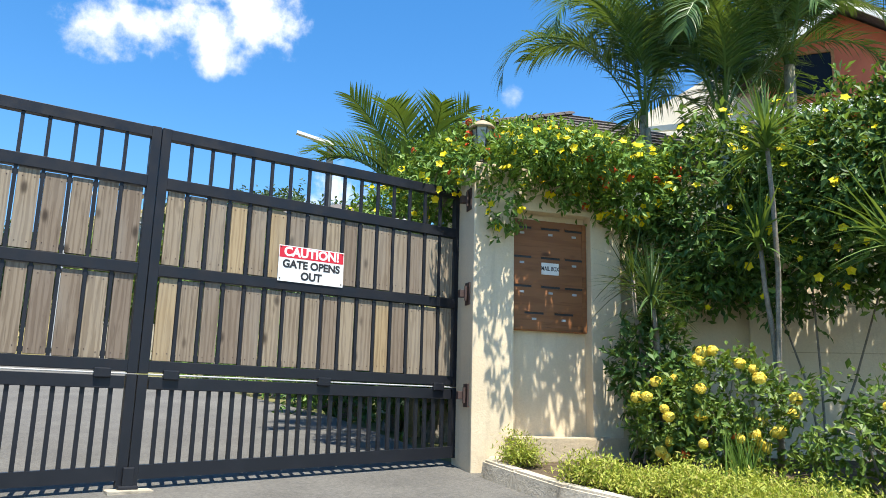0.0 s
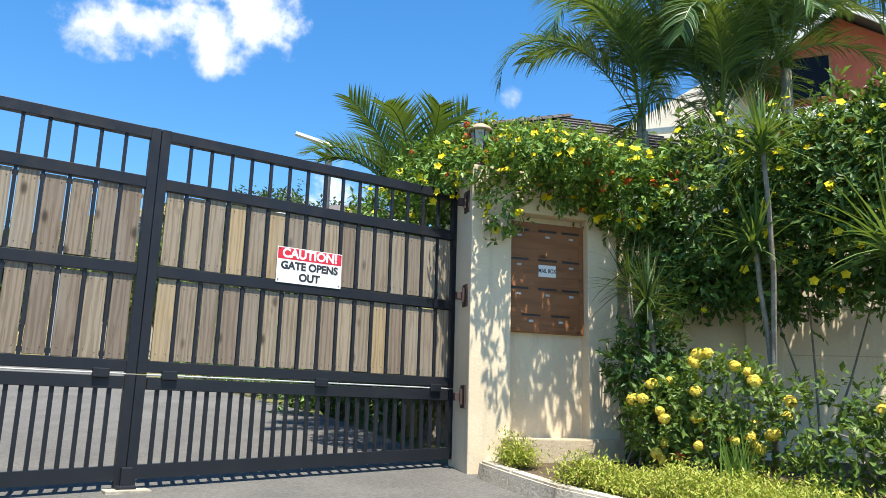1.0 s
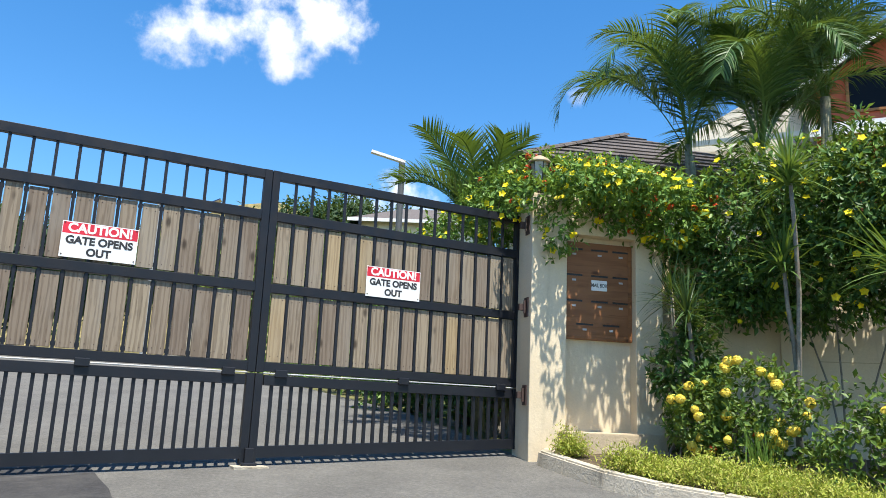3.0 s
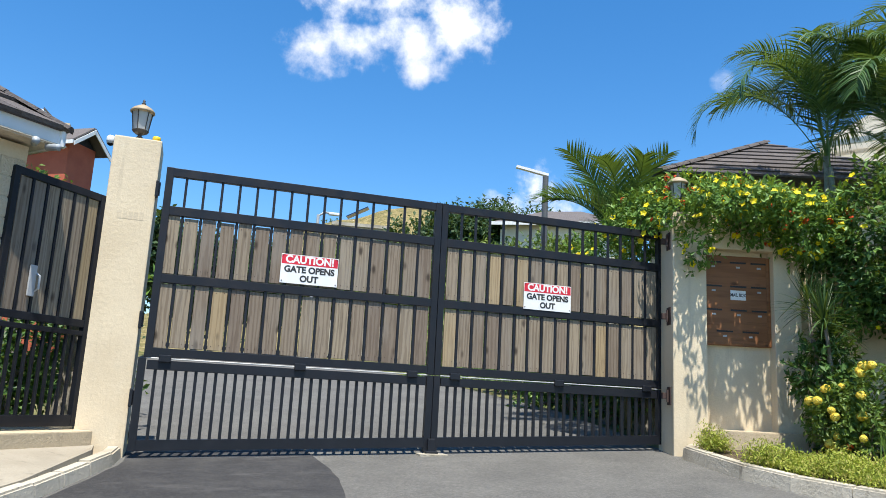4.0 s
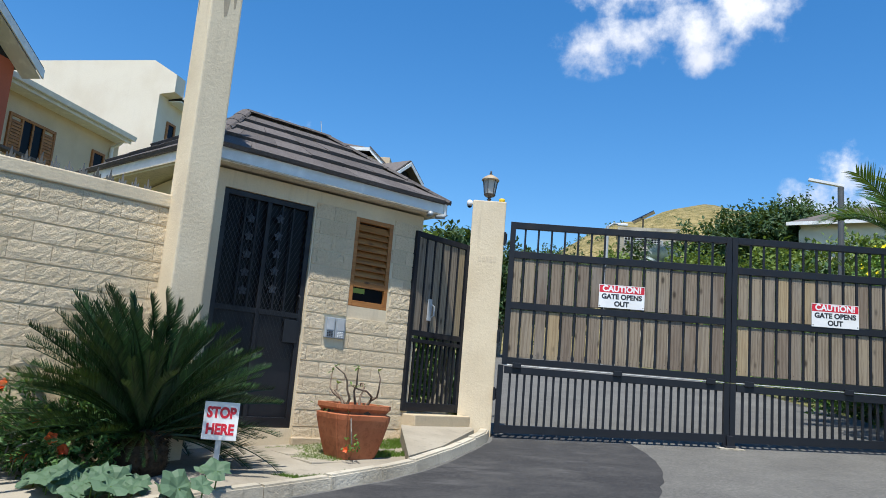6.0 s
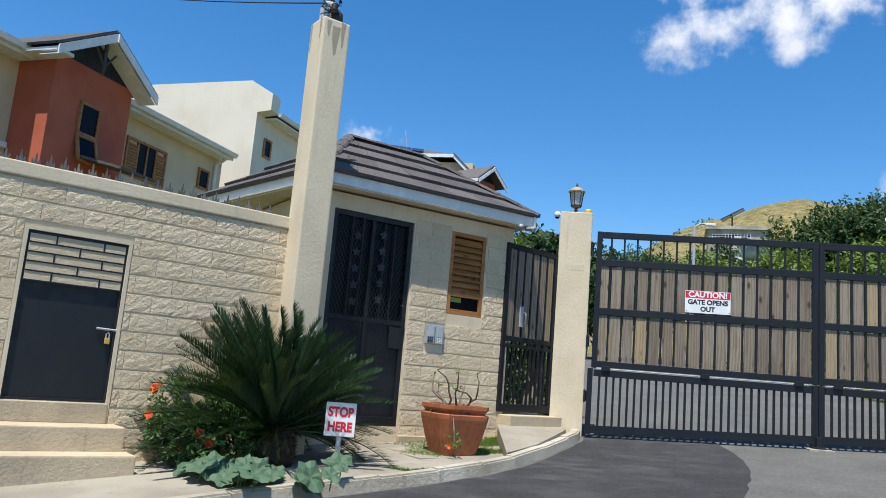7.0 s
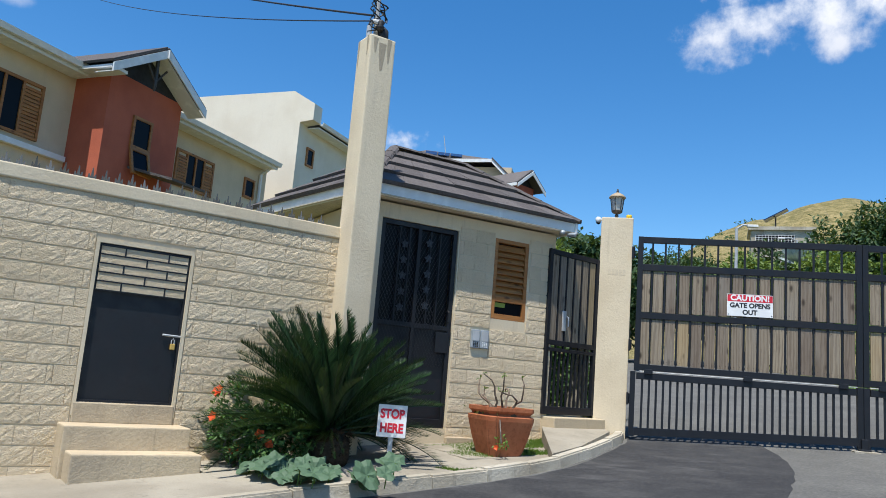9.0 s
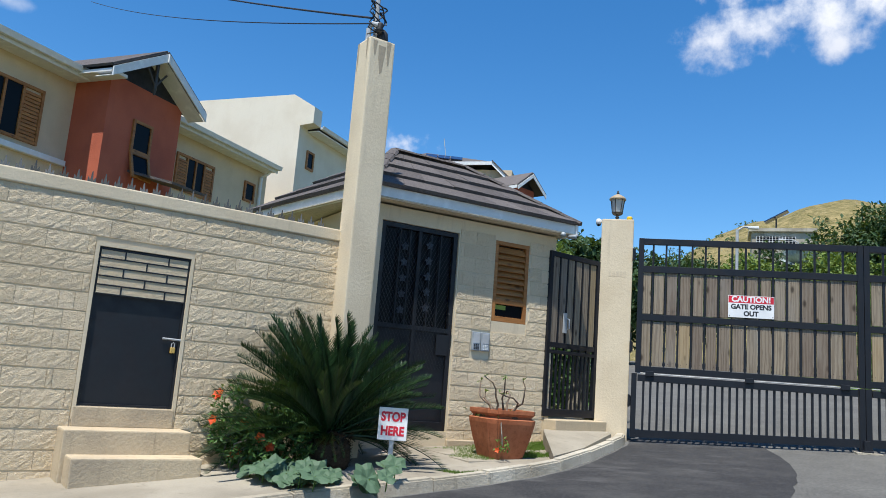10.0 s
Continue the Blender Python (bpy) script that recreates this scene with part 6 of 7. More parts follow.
def flowers(parent, blobs, count, meshes, seed, name="flower", towards=CAMERA_SIDE, out=1.02):
    rnd = random.Random(seed)
    weights = [r[0] * r[2] for _, r in blobs]
    done = 0
    while done < count:
        c, r = rnd.choices(blobs, weights)[0]
        u = spray(rnd)
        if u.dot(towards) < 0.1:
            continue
        k = out * (1.0 + 0.22 * noise.noise(Vector(c) * 1.7 + u * 2.6))
        p = Vector((c[0] + u.x * r[0] * k, c[1] + u.y * r[1] * k, c[2] + u.z * r[2] * k))
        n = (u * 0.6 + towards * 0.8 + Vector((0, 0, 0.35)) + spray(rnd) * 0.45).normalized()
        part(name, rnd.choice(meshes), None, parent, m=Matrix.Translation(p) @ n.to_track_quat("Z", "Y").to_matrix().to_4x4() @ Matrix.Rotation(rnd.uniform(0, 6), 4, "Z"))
        done += 1


def twigs(parent, root, blobs, seed, n=10, r=0.012):
    rnd = random.Random(seed)
    for i in range(n):
        c, rad = blobs[i % len(blobs)]
        end = Vector(c) + Vector((rnd.uniform(-0.6, 0.6) * rad[0], rnd.uniform(-0.6, 0.6) * rad[1], rnd.uniform(-0.3, 0.6) * rad[2]))
        st = Vector(root) + Vector((rnd.uniform(-0.1, 0.1), rnd.uniform(-0.1, 0.1), 0))
        pts = [st.lerp(end, t) + Vector((rnd.uniform(-0.05, 0.05), rnd.uniform(-0.05, 0.05), 0.15 * math.sin(t * 3))) for t in (0, 0.3, 0.6, 1.0)]
        part("branch", tube(pts, [r, r * 0.8, r * 0.6, r * 0.3], 6), BARK, parent)


VINE = [((5.05, 0.3, 2.6), (0.36, 0.4, 0.32)), ((5.3, -0.05, 2.78), (0.32, 0.34, 0.3)), ((5.62, -0.3, 2.75), (0.42, 0.36, 0.28)), ((5.97, -0.48, 2.66), (0.42, 0.38, 0.3)), ((6.32, -0.75, 2.5), (0.4, 0.4, 0.34)),
        ((5.2, -0.52, 2.28), (0.14, 0.12, 0.26)), ((5.74, -0.66, 2.46), (0.28, 0.16, 0.13)), ((6.2, -0.98, 2.35), (0.22, 0.2, 0.2)), ((5.0, 1.0, 2.2), (0.4, 0.5, 0.45))]
# extra clumps added in front of the wall to cast shade into the niche
VINE += [((*at(MB, s0, -0.52), z0), (0.27, 0.27, 0.13)) for s0, z0 in ((-0.02, 2.64), (0.3, 2.62), (0.68, 2.6))]
VINE.append(((*at(MB, -0.36, -0.14), 2.58), (0.18, 0.12, 0.13)))
vine = thing("allamanda_vine", None, "dense green climbing vine with yellow trumpet flowers over the pillar", "flowering vine")
leafy("foliage", VINE, 19000, 0.072, HEDGE_LEAF, vine, 1)
twigs(vine, (5.1, 0.6, 1.6), VINE[:3], 4, 4)
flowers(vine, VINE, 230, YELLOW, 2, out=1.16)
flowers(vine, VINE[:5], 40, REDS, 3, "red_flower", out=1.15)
MASS = [((6.85, -1.25, 2.3), (0.5, 0.45, 0.75)), ((7.05, -1.75, 2.2), (0.5, 0.5, 0.8)), ((7.15, -2.35, 2.25), (0.5, 0.55, 0.8)), ((7.2, -2.95, 2.2), (0.5, 0.6, 0.85)), ((7.3, -3.7, 2.1), (0.6, 0.6, 0.9)), ((6.6, -1.0, 1.95), (0.3, 0.3, 0.5)),
        ((7.6, -1.9, 2.65), (0.5, 0.7, 0.45)), ((7.9, -3.0, 2.65), (0.6, 0.7, 0.5))]
shrub = thing("climbing_shrub", None, "dark climbing shrub with scattered yellow flowers over the wall", "shrub")
# shade and sun put into leaf colour: dark mass, lighter shell for lit leaves
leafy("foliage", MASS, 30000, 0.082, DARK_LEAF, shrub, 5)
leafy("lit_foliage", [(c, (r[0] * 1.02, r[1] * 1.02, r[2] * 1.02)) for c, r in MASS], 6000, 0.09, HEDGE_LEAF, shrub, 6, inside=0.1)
twigs(shrub, (7.45, -1.75, 0.2), MASS[1:3], 7, 3)
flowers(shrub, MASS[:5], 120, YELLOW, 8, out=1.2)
LOW = [((6.14, -1.14, 0.98), (0.24, 0.24, 0.34)), ((6.2, -1.2, 0.55), (0.16, 0.16, 0.3))]
low = thing("dark_shrub", None, "dark leafy shrub beside the mailbox wall", "shrub")
leafy("foliage", LOW, 2600, 0.085, DARK_LEAF, low, 9)
twigs(low, (6.1, -1.1, 0.25), LOW, 10, 5)
IX = [((5.9, -1.55, 0.6), (0.24, 0.25, 0.25)), ((6.08, -1.87, 0.7), (0.31, 0.33, 0.33)), ((6.06, -1.8, 0.38), (0.3, 0.32, 0.28))]
ix = thing("ixora_bush", None, "round bush with clustered golden yellow flower heads", "flowering bush", "ixora bushes")
leafy("foliage", IX, 3900, 0.062, IXORA_LEAF, ix, 11, 0.05, 0.5)
twigs(ix, (5.95, -1.75, 0.12), IX, 12, 9, 0.01)
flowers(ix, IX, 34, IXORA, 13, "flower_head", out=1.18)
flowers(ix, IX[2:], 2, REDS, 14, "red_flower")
IX2 = [((6.25, -2.6, 0.5), (0.36, 0.4, 0.36)), ((6.5, -3.1, 0.55), (0.4, 0.45, 0.42)), ((6.3, -2.8, 0.28), (0.45, 0.5, 0.3))]
ix2 = thing("ixora_bush", None, "looser green bush with a few yellow flower heads", "flowering bush", "ixora bushes")
leafy("foliage", IX2, 3300, 0.066, IXORA_LEAF, ix2, 15, 0.05, 0.5)
twigs(ix2, (6.35, -2.8, 0.08), IX2, 16, 8, 0.01)
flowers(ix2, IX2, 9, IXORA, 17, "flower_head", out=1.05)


def ground_cover():
    """Ferny lime-green plants that fill the bed along the kerb."""
    rnd = random.Random(21)
    s = Strips()
    line = [Vector((x, y, 0)) for x, y in KERB_R[1:9]]
    for _ in range(2300):
        i = rnd.randrange(len(line) - 1)
        p = line[i].lerp(line[i + 1], rnd.random())
        d = (line[i + 1] - line[i]).normalized()
        side = Vector((-d.y, d.x, 0))
        off = 0.16 + rnd.random() ** 1.3 * (0.16 if p.y > -1.55 else 0.4 if p.y > -1.9 else 0.75)
        if -1.42 < p.y and not (-0.85 < p.y < -0.66):
            continue
        p = p + side * off
        dens = noise.noise(Vector((p.x * 2.2, p.y * 2.2, 0)))
        h = 0.05 + 0.22 * max(0, dens + 0.35) * rnd.random()
        z = g(p.x, p.y) + 0.1
        for _ in range(16):
            q = Vector((p.x + rnd.gauss(0, 0.05), p.y + rnd.gauss(0, 0.05), z + h * rnd.uniform(0.2, 1.25)))
            u = (spray(rnd) + Vector((0, 0, 0.3))).normalized()
            s.leaf(q, u, (Vector((0, 0, 1)) + spray(rnd) * 0.5).normalized(), rnd.uniform(0.022, 0.042), 0.011, 0.1)
    return tagged(part("ground_cover", s.mesh("ground_cover", LIME_LEAF), None), "feathery lime-green ground cover along the kerb", "ground cover", kind="stuff")


ground_cover()
tuft = thing("grass_tuft", pose(5.75, -2.2, g(5.75, -2.2) + 0.1), "upright tuft of green strap leaves in the bed", "grass tuft")
s = Strips()
rnd = random.Random(31)
for _ in range(46):
    a = rnd.uniform(0, 6.28)
    s.blade(Vector((rnd.gauss(0, 0.05), rnd.gauss(0, 0.05), 0)), Vector((math.cos(a) * 0.3, math.sin(a) * 0.3, 1)).normalized(), Vector((math.sin(a), 0.3, 0.1)), rnd.uniform(0.25, 0.5), 0.016, 0.4, 4)
part("foliage", s.mesh("foliage", GRASS_LEAF), None, tuft)

# cycad by the utility pillar
CYC = [frond_mesh("cycad_frond", 1.0, rise, fall, 84, 0.125, 0.0075, 0.03, CYCAD_LEAF, 90 + i, 0.5, 0.48, 0.1) for i, (rise, fall) in enumerate(((80, 56), (62, 40), (50, 22), (34, 0), (71, 47), (16, -22), (4, -46)))]
cyc = thing("cycad", pose(-2.62, -3.27, g(-2.62, -3.27) + 0.08), "large dark green cycad with a shaggy trunk", "cycad")
part("trunk", turned([(0.17, -0.02), (0.2, 0.08), (0.19, 0.2), (0.14, 0.28), (0.05, 0.32)], 16), CYCAD_TRUNK, cyc, smooth=True)
s = Strips()
rnd = random.Random(41)
for _ in range(260):
    a, z = rnd.uniform(0, 6.28), rnd.uniform(0, 0.3)
    s.leaf(Vector((0.16 * math.cos(a), 0.16 * math.sin(a), z)), Vector((math.cos(a), math.sin(a), 0.6)).normalized(), Vector((0, 0, 1)), 0.07, 0.03, 0.2)
part("leaf_bases", s.mesh("leaf_bases", CYCAD_TRUNK), None, cyc)
order = [0] * 18 + [4] * 30 + [1] * 42 + [2] * 46 + [3] * 40 + [5] * 40 + [6] * 44
for i, k in enumerate(order):
    bearing = (i * 137.5 + 180) % 360 - 180
    if (k == 3 and -75 < bearing < 5) or (k == 5 and -100 < bearing < 4) or (k == 6 and -55 < bearing < 15) or (k == 2 and -60 < bearing < 0 and i % 2):
        continue
    part("frond", CYC[k], None, cyc, m=Matrix.Translation((0, 0, 0.27)) @ pose(0, 0, 0, rnd.uniform(-25, 25), rnd.uniform(-6, 6), i * 137.5) @ Matrix.Diagonal((*[rnd.uniform(0.86, 1.06) * (0.55 if k == 6 and -140 < bearing < 0 else 1.1 if math.cos(radians(bearing + 161)) > 0.3 else 1.0)] * 3, 1)))
dry = frond_mesh("dry_frond", 0.8, 30, -45, 36, 0.13, 0.009, 0.4, DRY_FROND, 99, 0.1)
for yaw in (35, 200):
    part("dry_frond", dry, None, cyc, "withered yellow frond", m=Matrix.Translation((0, 0, 0.24)) @ pose(0, 0, 0, 10, 5, yaw))


def squash_leaf(seed):
    """A broad, shallow-lobed, dished leaf."""
    rnd = random.Random(seed)
    s = Strips()
    n = 20
    s.v.append(Vector((0, 0, -0.012)))
    rad = []
    for k in range(n):
        a = 2 * math.pi * k / n
        r = 0.115 * (1 + 0.13 * math.cos(5 * a) + rnd.uniform(-0.06, 0.06)) * (0.55 if k == 0 else 1)
        rad.append((a, r))
    for q, h in ((0.55, 0.006), (1.0, 0.0)):
        for a, r in rad:
            s.v.append(Vector((math.cos(a) * r * q, math.sin(a) * r * q, h + 0.012 * math.sin(5 * a + seed) * q)))
    for k in range(n):
        j = (k + 1) % n
        s.f += [(0, 1 + k, 1 + j), (1 + k, 1 + n + k, 1 + n + j, 1 + j)]
    return s.mesh("leaf", SQUASH_LEAF)


SQ = [squash_leaf(i) for i in range(4)]
squash = thing("squash_plant", None, "low squash plant with broad grey-green leaves on the pavement edge", "squash plant")
rnd = random.Random(51)
for i in range(30):
    t = rnd.random()
    x, y = -3.02 + 1.2 * t + rnd.gauss(0, 0.05), -3.95 + 0.1 * t - 0.42 * t * (1 - t) + rnd.gauss(0, 0.13)
    z = g(x, y) + 0.1 + rnd.uniform(0.03, 0.13)
    part("stalk", tube([(x, y, g(x, y) + 0.09), (x + 0.01, y, z - 0.01)], 0.005, 5), GRASS_LEAF, squash)
    part("leaf", rnd.choice(SQ), None, squash, m=pose(x, y, z, rnd.uniform(5, 50), rnd.uniform(-25, 25), rnd.uniform(-70, 70)) @ Matrix.Diagonal((*[rnd.uniform(0.6, 1.1)] * 3, 1)))
HIB = [((-3.42, -3.52, 0.04), (0.13, 0.12, 0.26)), ((-3.2, -3.52, -0.18), (0.18, 0.18, 0.2)), ((-2.95, -3.5, -0.1), (0.26, 0.22, 0.28))]
hib = thing("red_flower_shrub", None, "small shrub with coral-red flowers against the block wall", "flowering shrub")
leafy("foliage", HIB, 2600, 0.06, DARK_LEAF, hib, 52)
flowers(hib, HIB[:2], 9, [flower_mesh("flower", 0.05, 5, RED_PETAL, 0.3)], 53, towards=Vector((0.3, -0.9, 0.2)), out=1.3)
twigs(hib, (-3.3, -3.6, -0.3), HIB, 54, 5, 0.008)

sign = thing("stop_sign", pose(-2.08, -3.2, 0, 0, 0, 14), "small white hand-lettered sign with red words on a grey post", "sign")
part("plate", box(-0.125, 0.125, -0.004, 0.004, -0.02, 0.255, 0.004), SIGN_WHITE, sign)
for text, z in (("STOP", 0.175), ("HERE", 0.055)):
    part("lettering", lettering(text, 0.105, 0.0006, 0.0048, 0.82), RED_INK, sign, m=Matrix.Translation((0, -0.0055, z)))
part("post", box(-0.02, 0.02, 0.004, 0.03, g(-2.08, -3.2) - 0.02, 0.2, 0.004), STEEL, sign)

pot = thing("terracotta_pot", pose(-1.3, -1.95, g(-1.3, -1.95) + 0.02, 0, 0, 38), "large eight-sided terracotta pot with a bare desert rose", "plant pot")
bm = bmesh.new()
rings = []
for r, z in ((0.2, 0.0), (0.215, 0.02), (0.275, 0.2), (0.318, 0.36), (0.322, 0.40), (0.285, 0.415), (0.285, 0.425), (0.318, 0.455), (0.318, 0.49), (0.27, 0.49), (0.26, 0.44)):
    ring = []
    for k in range(4):
        for da in (-0.16, 0.16):
            a = k * math.pi / 2 + math.pi / 4 + da
            ring.append(bm.verts.new((r * 1.04 * math.cos(a), r * 1.04 * math.sin(a), z)))
    rings.append(ring)
for p, q in zip(rings, rings[1:]):
    for k in range(8):
        bm.faces.new((p[k], p[(k + 1) % 8], q[(k + 1) % 8], q[k]))
bm.faces.new(rings[0][::-1]), bm.faces.new(rings[-1])
bmesh.ops.bevel(bm, geom=[e for e in bm.edges if abs((e.verts[0].co - e.verts[1].co).normalized().z) > 0.3], offset=0.012, segments=2, affect="EDGES")
part("pot_body", bm, TERRACOTTA, pot)
part("potting_soil", turned([(0.26, 0.40), (0.25, 0.445)], 8), SOIL, pot)
rose = thing("desert_rose", pose(-1.3, -1.95, g(-1.3, -1.95) + 0.44), "bare crooked desert rose with a few leaves growing in the pot", "potted plant")
rnd = random.Random(61)
for k in range(7):
    a = k * 0.95 + 0.3
    p = Vector((0.05 * math.cos(a), 0.05 * math.sin(a), -0.04))
    d = Vector((math.cos(a) * 0.55, math.sin(a) * 0.55, 0.9)).normalized()
    pts = [p.copy()]
    for i in range(6):
        p = p + d * rnd.uniform(0.07, 0.11)
        d = (d + spray(rnd) * 0.75 + Vector((0, 0, 0.12))).normalized()
        pts.append(p.copy())
    part("branch", tube(pts, [0.017, 0.013, 0.011, 0.009, 0.008, 0.007, 0.005], 7), ROSE_BARK, rose, smooth=True)
    s = Strips()
    for _ in range(5 if k % 2 else 2):
        s.leaf(p, (spray(rnd) + Vector((0, 0, 0.3))).normalized(), Vector((0.2, 0.1, 1)).normalized(), 0.06, 0.025)
    part("leaves", s.mesh("leaves", IXORA_LEAF), None, rose)
s = Strips()
for _ in range(60):
    s.leaf(Vector((rnd.gauss(0.0, 0.1), rnd.gauss(-0.1, 0.08), rnd.uniform(-0.04, 0.05))), (spray(rnd) + Vector((0, 0, 0.2))).normalized(), Vector((0.1, 0.2, 1)).normalized(), 0.05, 0.024)
part("low_leaves", s.mesh("low_leaves", IXORA_LEAF), None, rose)
trail = [(0.02, -0.2, 0.0), (0.03, -0.31, -0.03), (0.05, -0.34, -0.15), (0.06, -0.32, -0.26)]
part("trailing_stem", tube(trail, 0.006, 5), BARK, rose)
s = Strips()
for _ in range(26):
    s.leaf(Vector(trail[3]) + spray(rnd) * 0.06, spray(rnd), Vector((0, -0.6, 0.8)).normalized(), 0.045, 0.022)
part("trailing_leaves", s.mesh("trailing_leaves", IXORA_LEAF), None, rose)
part("pink_flower", flower_mesh("flower", 0.03, 5, RED_PETAL, 0.3), None, rose, m=Matrix.Translation((0.02, -0.37, -0.3)) @ pose(0, 0, 0, 80, 0, 0))


def lawn():
    rnd = random.Random(71)
    s = Strips()
    for i in range(22000):
        u, v = rnd.uniform(-0.8, 0.95), rnd.uniform(-0.95, -0.12)
        x, y = at(GH, u, v)
        if i % 3 == 0:
            p = Vector((-0.95, -2.62)).lerp(Vector((-1.7, -2.98)), rnd.random())
            x, y = p.lerp(Vector((-1.3, -3.12)), rnd.random() ** 1.5)
        if y < np.interp(x, [p[0] for p in KERB_L], [p[1] for p in KERB_L]) + 0.24:
            continue
        if noise.noise(Vector((x * 3, y * 3, 1))) < -0.3:
            continue
        a = rnd.uniform(0, 6.28)
        s.blade(Vector((x, y, g(x, y) + 0.03)), Vector((math.cos(a) * 0.5, math.sin(a) * 0.5, 1)).normalized(), Vector((math.sin(a), -math.cos(a), 0.1)), rnd.uniform(0.03, 0.07), 0.006, 0.5, 2)
    return tagged(part("lawn_grass", s.mesh("lawn_grass", GRASS_LEAF), None), "short green grass round the stepping slabs", "grass", kind="stuff")


lawn()
soil_pts = [at(GH, -0.8, -0.06), at(GH, 0.7, -0.06), at(GH, 0.5, -0.6), (-1.0, -2.66), (-1.3, -3.04), (-1.7, -2.95)]
tagged(part("grass_bed", prism(soil_pts, lambda x, y: g(x, y), lambda x, y: g(x, y) + 0.038), SOIL), "strip of soil under the grass", "soil", kind="structure")
for u, v, w, h, r in ((-0.62, -0.42, 0.4, 0.32, 4), (-0.2, -0.62, 0.42, 0.34, -5), (-0.62, -0.85, 0.42, 0.34, 3), (-0.95, -0.6, 0.4, 0.3, 8)):
    x, y = at(GH, u, v)
    st = thing("stepping_slab", pose(x, y, g(x, y) + 0.035, 0, 0, 41.7 + r), "pale concrete stepping slab in the grass", "paving slab", "stepping slabs")
    part("slab", box(-w / 2, w / 2, -h / 2, h / 2, -0.03, 0.025, 0.008), PAVING, st)


def tree(x, y, base, blobs, count, size, mat, label, seed, trunk=0.15):
    t = thing("tree", None, label, "tree", "background trees")
    c0 = Vector(blobs[0][0])
    part("trunk", tube([(x, y, base), (x + 0.1, y, base + (c0.z - base) * 0.5), c0], [trunk, trunk * 0.8, trunk * 0.4], 8), BARK, t)
    for i, (c, r) in enumerate(blobs[1:4]):
        part("limb", tube([(x + 0.1, y, base + (c0.z - base) * 0.5), Vector(c)], [trunk * 0.5, trunk * 0.15], 6), BARK, t)
    leafy("crown", blobs, count, size, mat, t, seed, 0.2, 0.5, 0.45, 0.5)
    return t


def grow(x, y, top, r, count, size, mat, label, seed):
    rnd = random.Random(seed)
    base = g(x, y) - 0.2
    cz = top - r * 0.9
    blobs = [((x, y, cz), (r * 0.75, r * 0.75, r * 0.8))]
    for k in range(6):
        a = k * 1.05 + rnd.random()
        blobs.append(((x + math.cos(a) * r * 0.6, y + math.sin(a) * r * 0.6, cz + rnd.uniform(-0.9, 0.35) * r), (r * rnd.uniform(0.4, 0.6), r * rnd.uniform(0.4, 0.6), r * rnd.uniform(0.4, 0.6))))
    return tree(x, y, base, blobs, count, size, mat, label, seed)


DK, LT = "dark green broad-leaved tree beyond the drive", "light green shrub beyond the gate"
for i, (x, y, top, r, mat, lab) in enumerate((
        (12.8, 30.5, 10.7, 1.9, FAR_LEAF, DK), (15.2, 31.0, 11.3, 1.8, FAR_LEAF, DK), (17.0, 34.0, 12.2, 2.6, FAR_LEAF, DK), (10.6, 31.0, 9.6, 2.2, FAR_LEAF, DK), (8.4, 33.0, 8.8, 2.0, FAR_LEAF, DK),
        (4.6, 38.0, 9.0, 2.2, FAR_LEAF, DK), (1.5, 36.0, 8.6, 2.2, FAR_LEAF, DK), (-1.2, 34.0, 8.9, 2.2, FAR_LEAF, DK), (20.5, 36.0, 13.0, 3.0, FAR_LEAF, DK), (17.5, 44.0, 13.8, 3.2, FAR_LEAF, DK), (21.5, 45.0, 14.6, 3.4, FAR_LEAF, DK),
        (6.4, 30.0, 7.6, 1.6, FAR_LEAF_LIGHT, LT), (9.2, 27.0, 7.3, 1.5, FAR_LEAF_LIGHT, LT), (3.2, 28.0, 6.9, 1.5, FAR_LEAF, DK), (0.6, 27.0, 6.8, 1.6, FAR_LEAF, DK), (12.2, 25.0, 7.6, 1.6, FAR_LEAF_LIGHT, LT), (-1.8, 22.0, 6.6, 1.4, FAR_LEAF, DK),
        (14.4, 23.0, 7.6, 1.7, FAR_LEAF_LIGHT, LT), (-2.6, 16.0, 5.2, 1.0, FAR_LEAF_LIGHT, LT), (11.0, 17.0, 5.2, 1.4, FAR_LEAF, DK))):
    grow(x, y, top, r, 7500, 0.28, mat, lab, 200 + i)
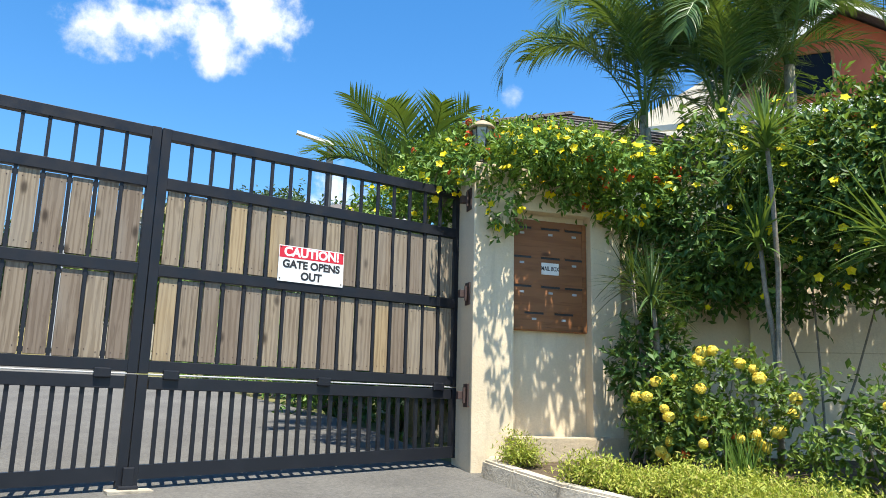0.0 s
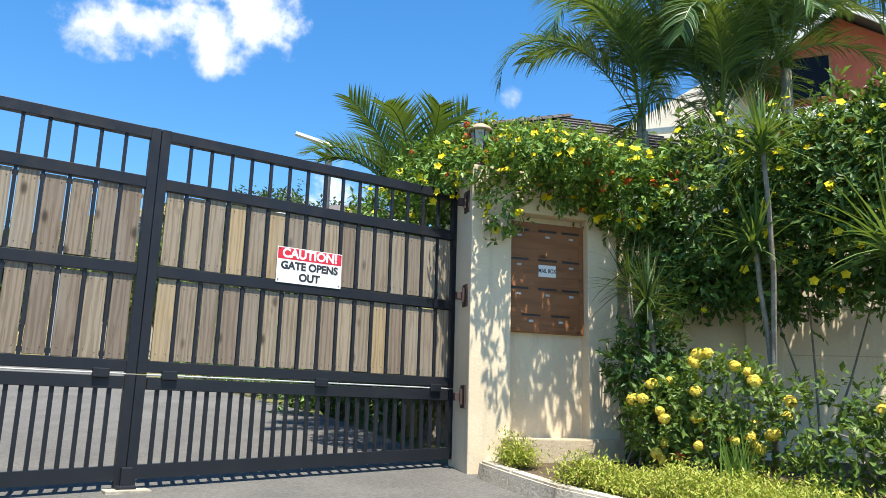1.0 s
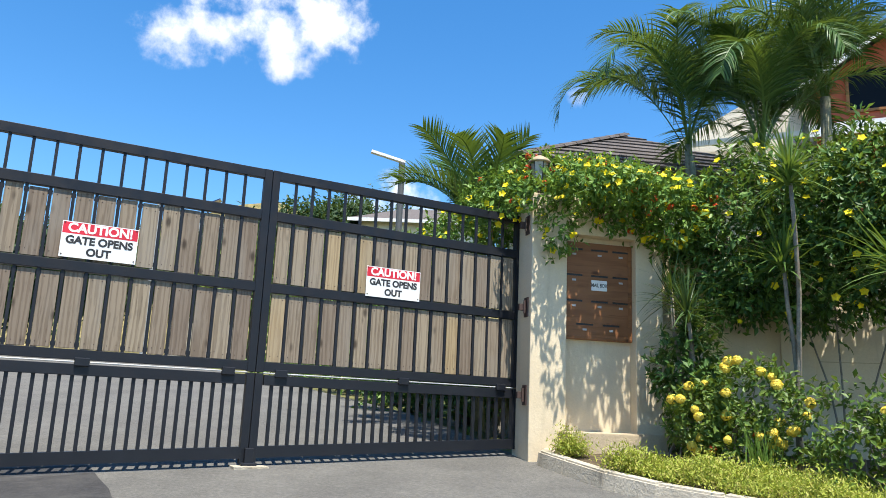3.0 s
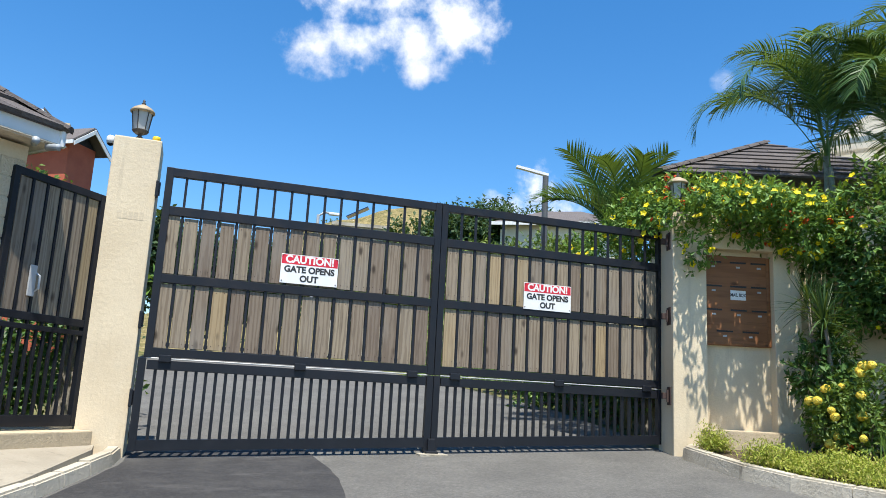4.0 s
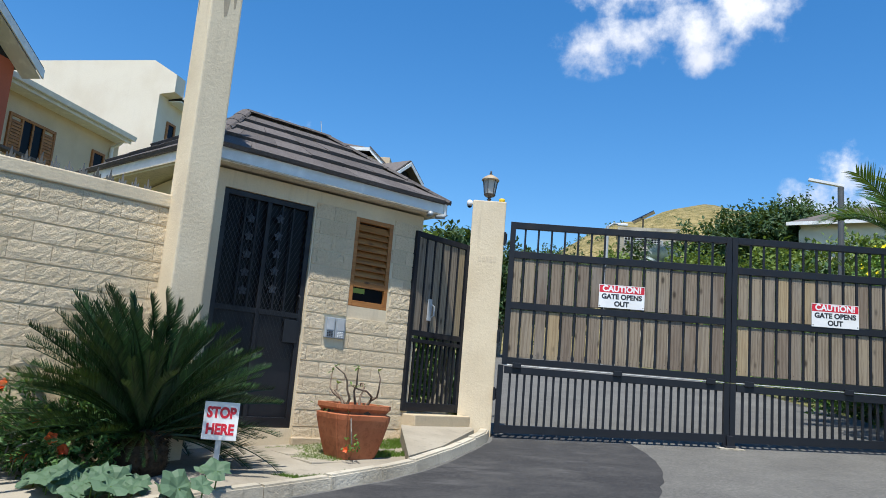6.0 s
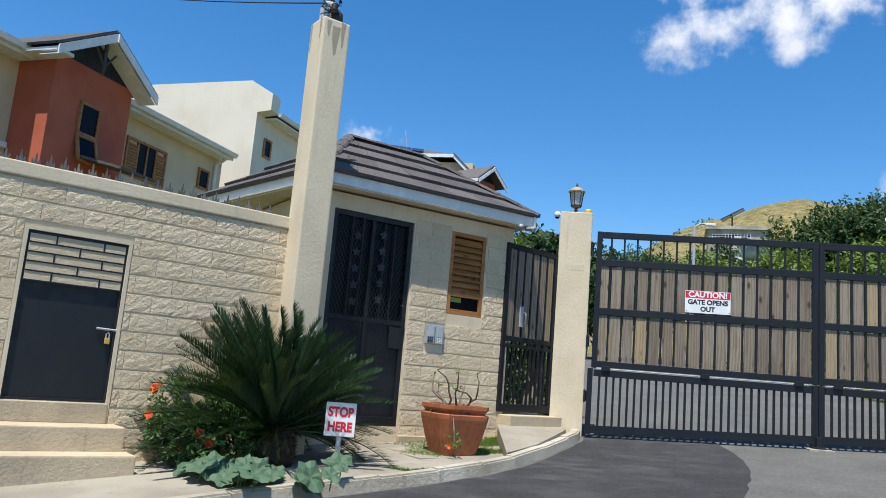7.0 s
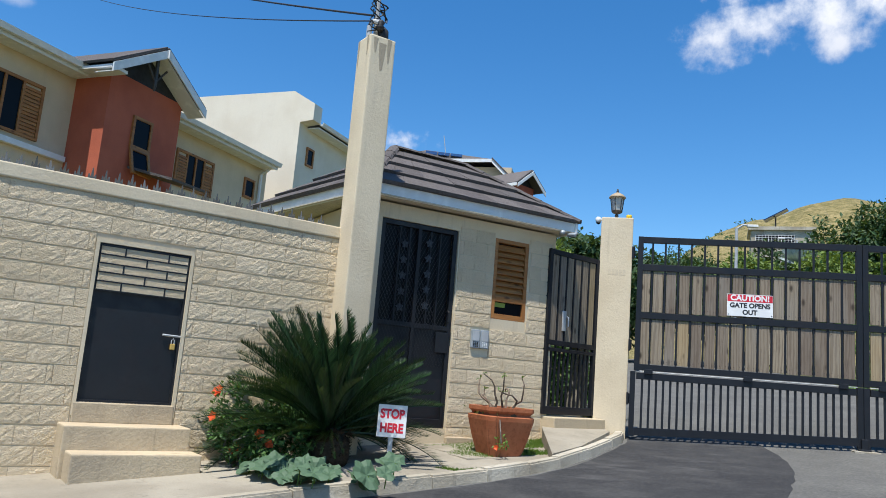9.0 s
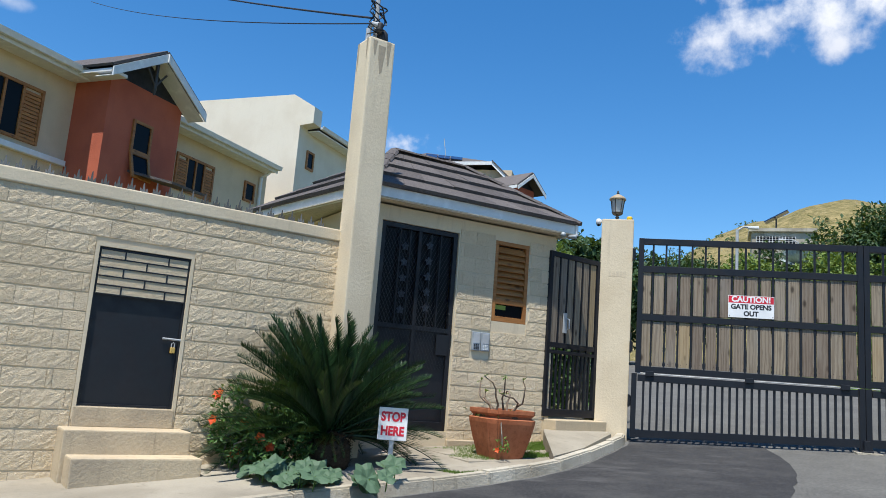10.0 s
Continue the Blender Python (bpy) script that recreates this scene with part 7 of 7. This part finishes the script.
for i, (x, y, top, r, mat) in enumerate(((-2.3, 6.6, 3.9, 0.75, IXORA_LEAF), (-3.3, 8.2, 3.7, 0.8, HEDGE_LEAF), (-0.9, 3.2, 1.3, 0.6, DARK_LEAF), (-1.5, 2.0, 1.2, 0.6, DARK_LEAF), (-0.75, 1.6, 2.2, 0.5, HEDGE_LEAF), (6.2, 3.0, 1.7, 0.6, DARK_LEAF), (6.3, 4.4, 1.8, 0.7, DARK_LEAF),
                                           (6.6, 6.2, 2.0, 0.8, HEDGE_LEAF), (6.9, 8.5, 2.4, 0.9, DARK_LEAF), (6.3, 11.0, 2.9, 1.0, HEDGE_LEAF), (7.4, 14.0, 4.3, 1.3, HEDGE_LEAF), (6.1, 1.9, 1.5, 0.6, DARK_LEAF), (8.4, 9.0, 3.6, 1.2, HEDGE_LEAF))):
    grow(x, y, top, r, 2200, 0.11, mat, "leafy shrub beside the drive behind the gate", 300 + i)
fan = thing("silver_fan_palm", pose(8.4, 29.0, 1.9), "pale silver-blue fan palm beyond the gate", "fan palm")
part("trunk", tube([(0, 0, 0), (0, 0, 4.6)], 0.2, 8), PALM_STEM, fan)
s = Strips()
rnd = random.Random(400)
for _ in range(34):
    a, e = rnd.uniform(0, 6.28), radians(rnd.uniform(-30, 80))
    c = Vector((math.cos(a) * math.cos(e), math.sin(a) * math.cos(e), math.sin(e)))
    hub = Vector((0, 0, 4.7)) + c * 0.8
    t = c.cross(Vector((0, 0, 1))).normalized()
    for k in range(-6, 7):
        d = (c + t * (k * 0.2)).normalized()
        s.blade(hub, d, c.cross(t), 0.75, 0.07, 0.25, 2)
part("crown", s.mesh("crown", SILVER_LEAF), None, fan)


def hill_scrub():
    """Low bushes scattered over the hillside and along its crest."""
    rnd = random.Random(91)
    s = Strips()
    verts = hill_ob.data.vertices
    for _ in range(1300):
        v = verts[rnd.randrange(len(verts))].co
        if noise.noise(Vector((v.x * 0.04, v.y * 0.04, 5))) < -0.05 and rnd.random() < 0.8:
            continue
        r = rnd.uniform(0.2, 0.8)
        for _ in range(14):
            u = spray(rnd)
            s.leaf(v + Vector((u.x * r, u.y * r, abs(u.z) * r * 0.8)), spray(rnd), Vector((0, -0.5, 0.8)).normalized(), r * 0.7, r * 0.5)
    return tagged(part("hill_scrub", s.mesh("hill_scrub", FAR_LEAF), None), "scattered green scrub on the dry hillside", "scrub", kind="stuff")


hill_scrub()
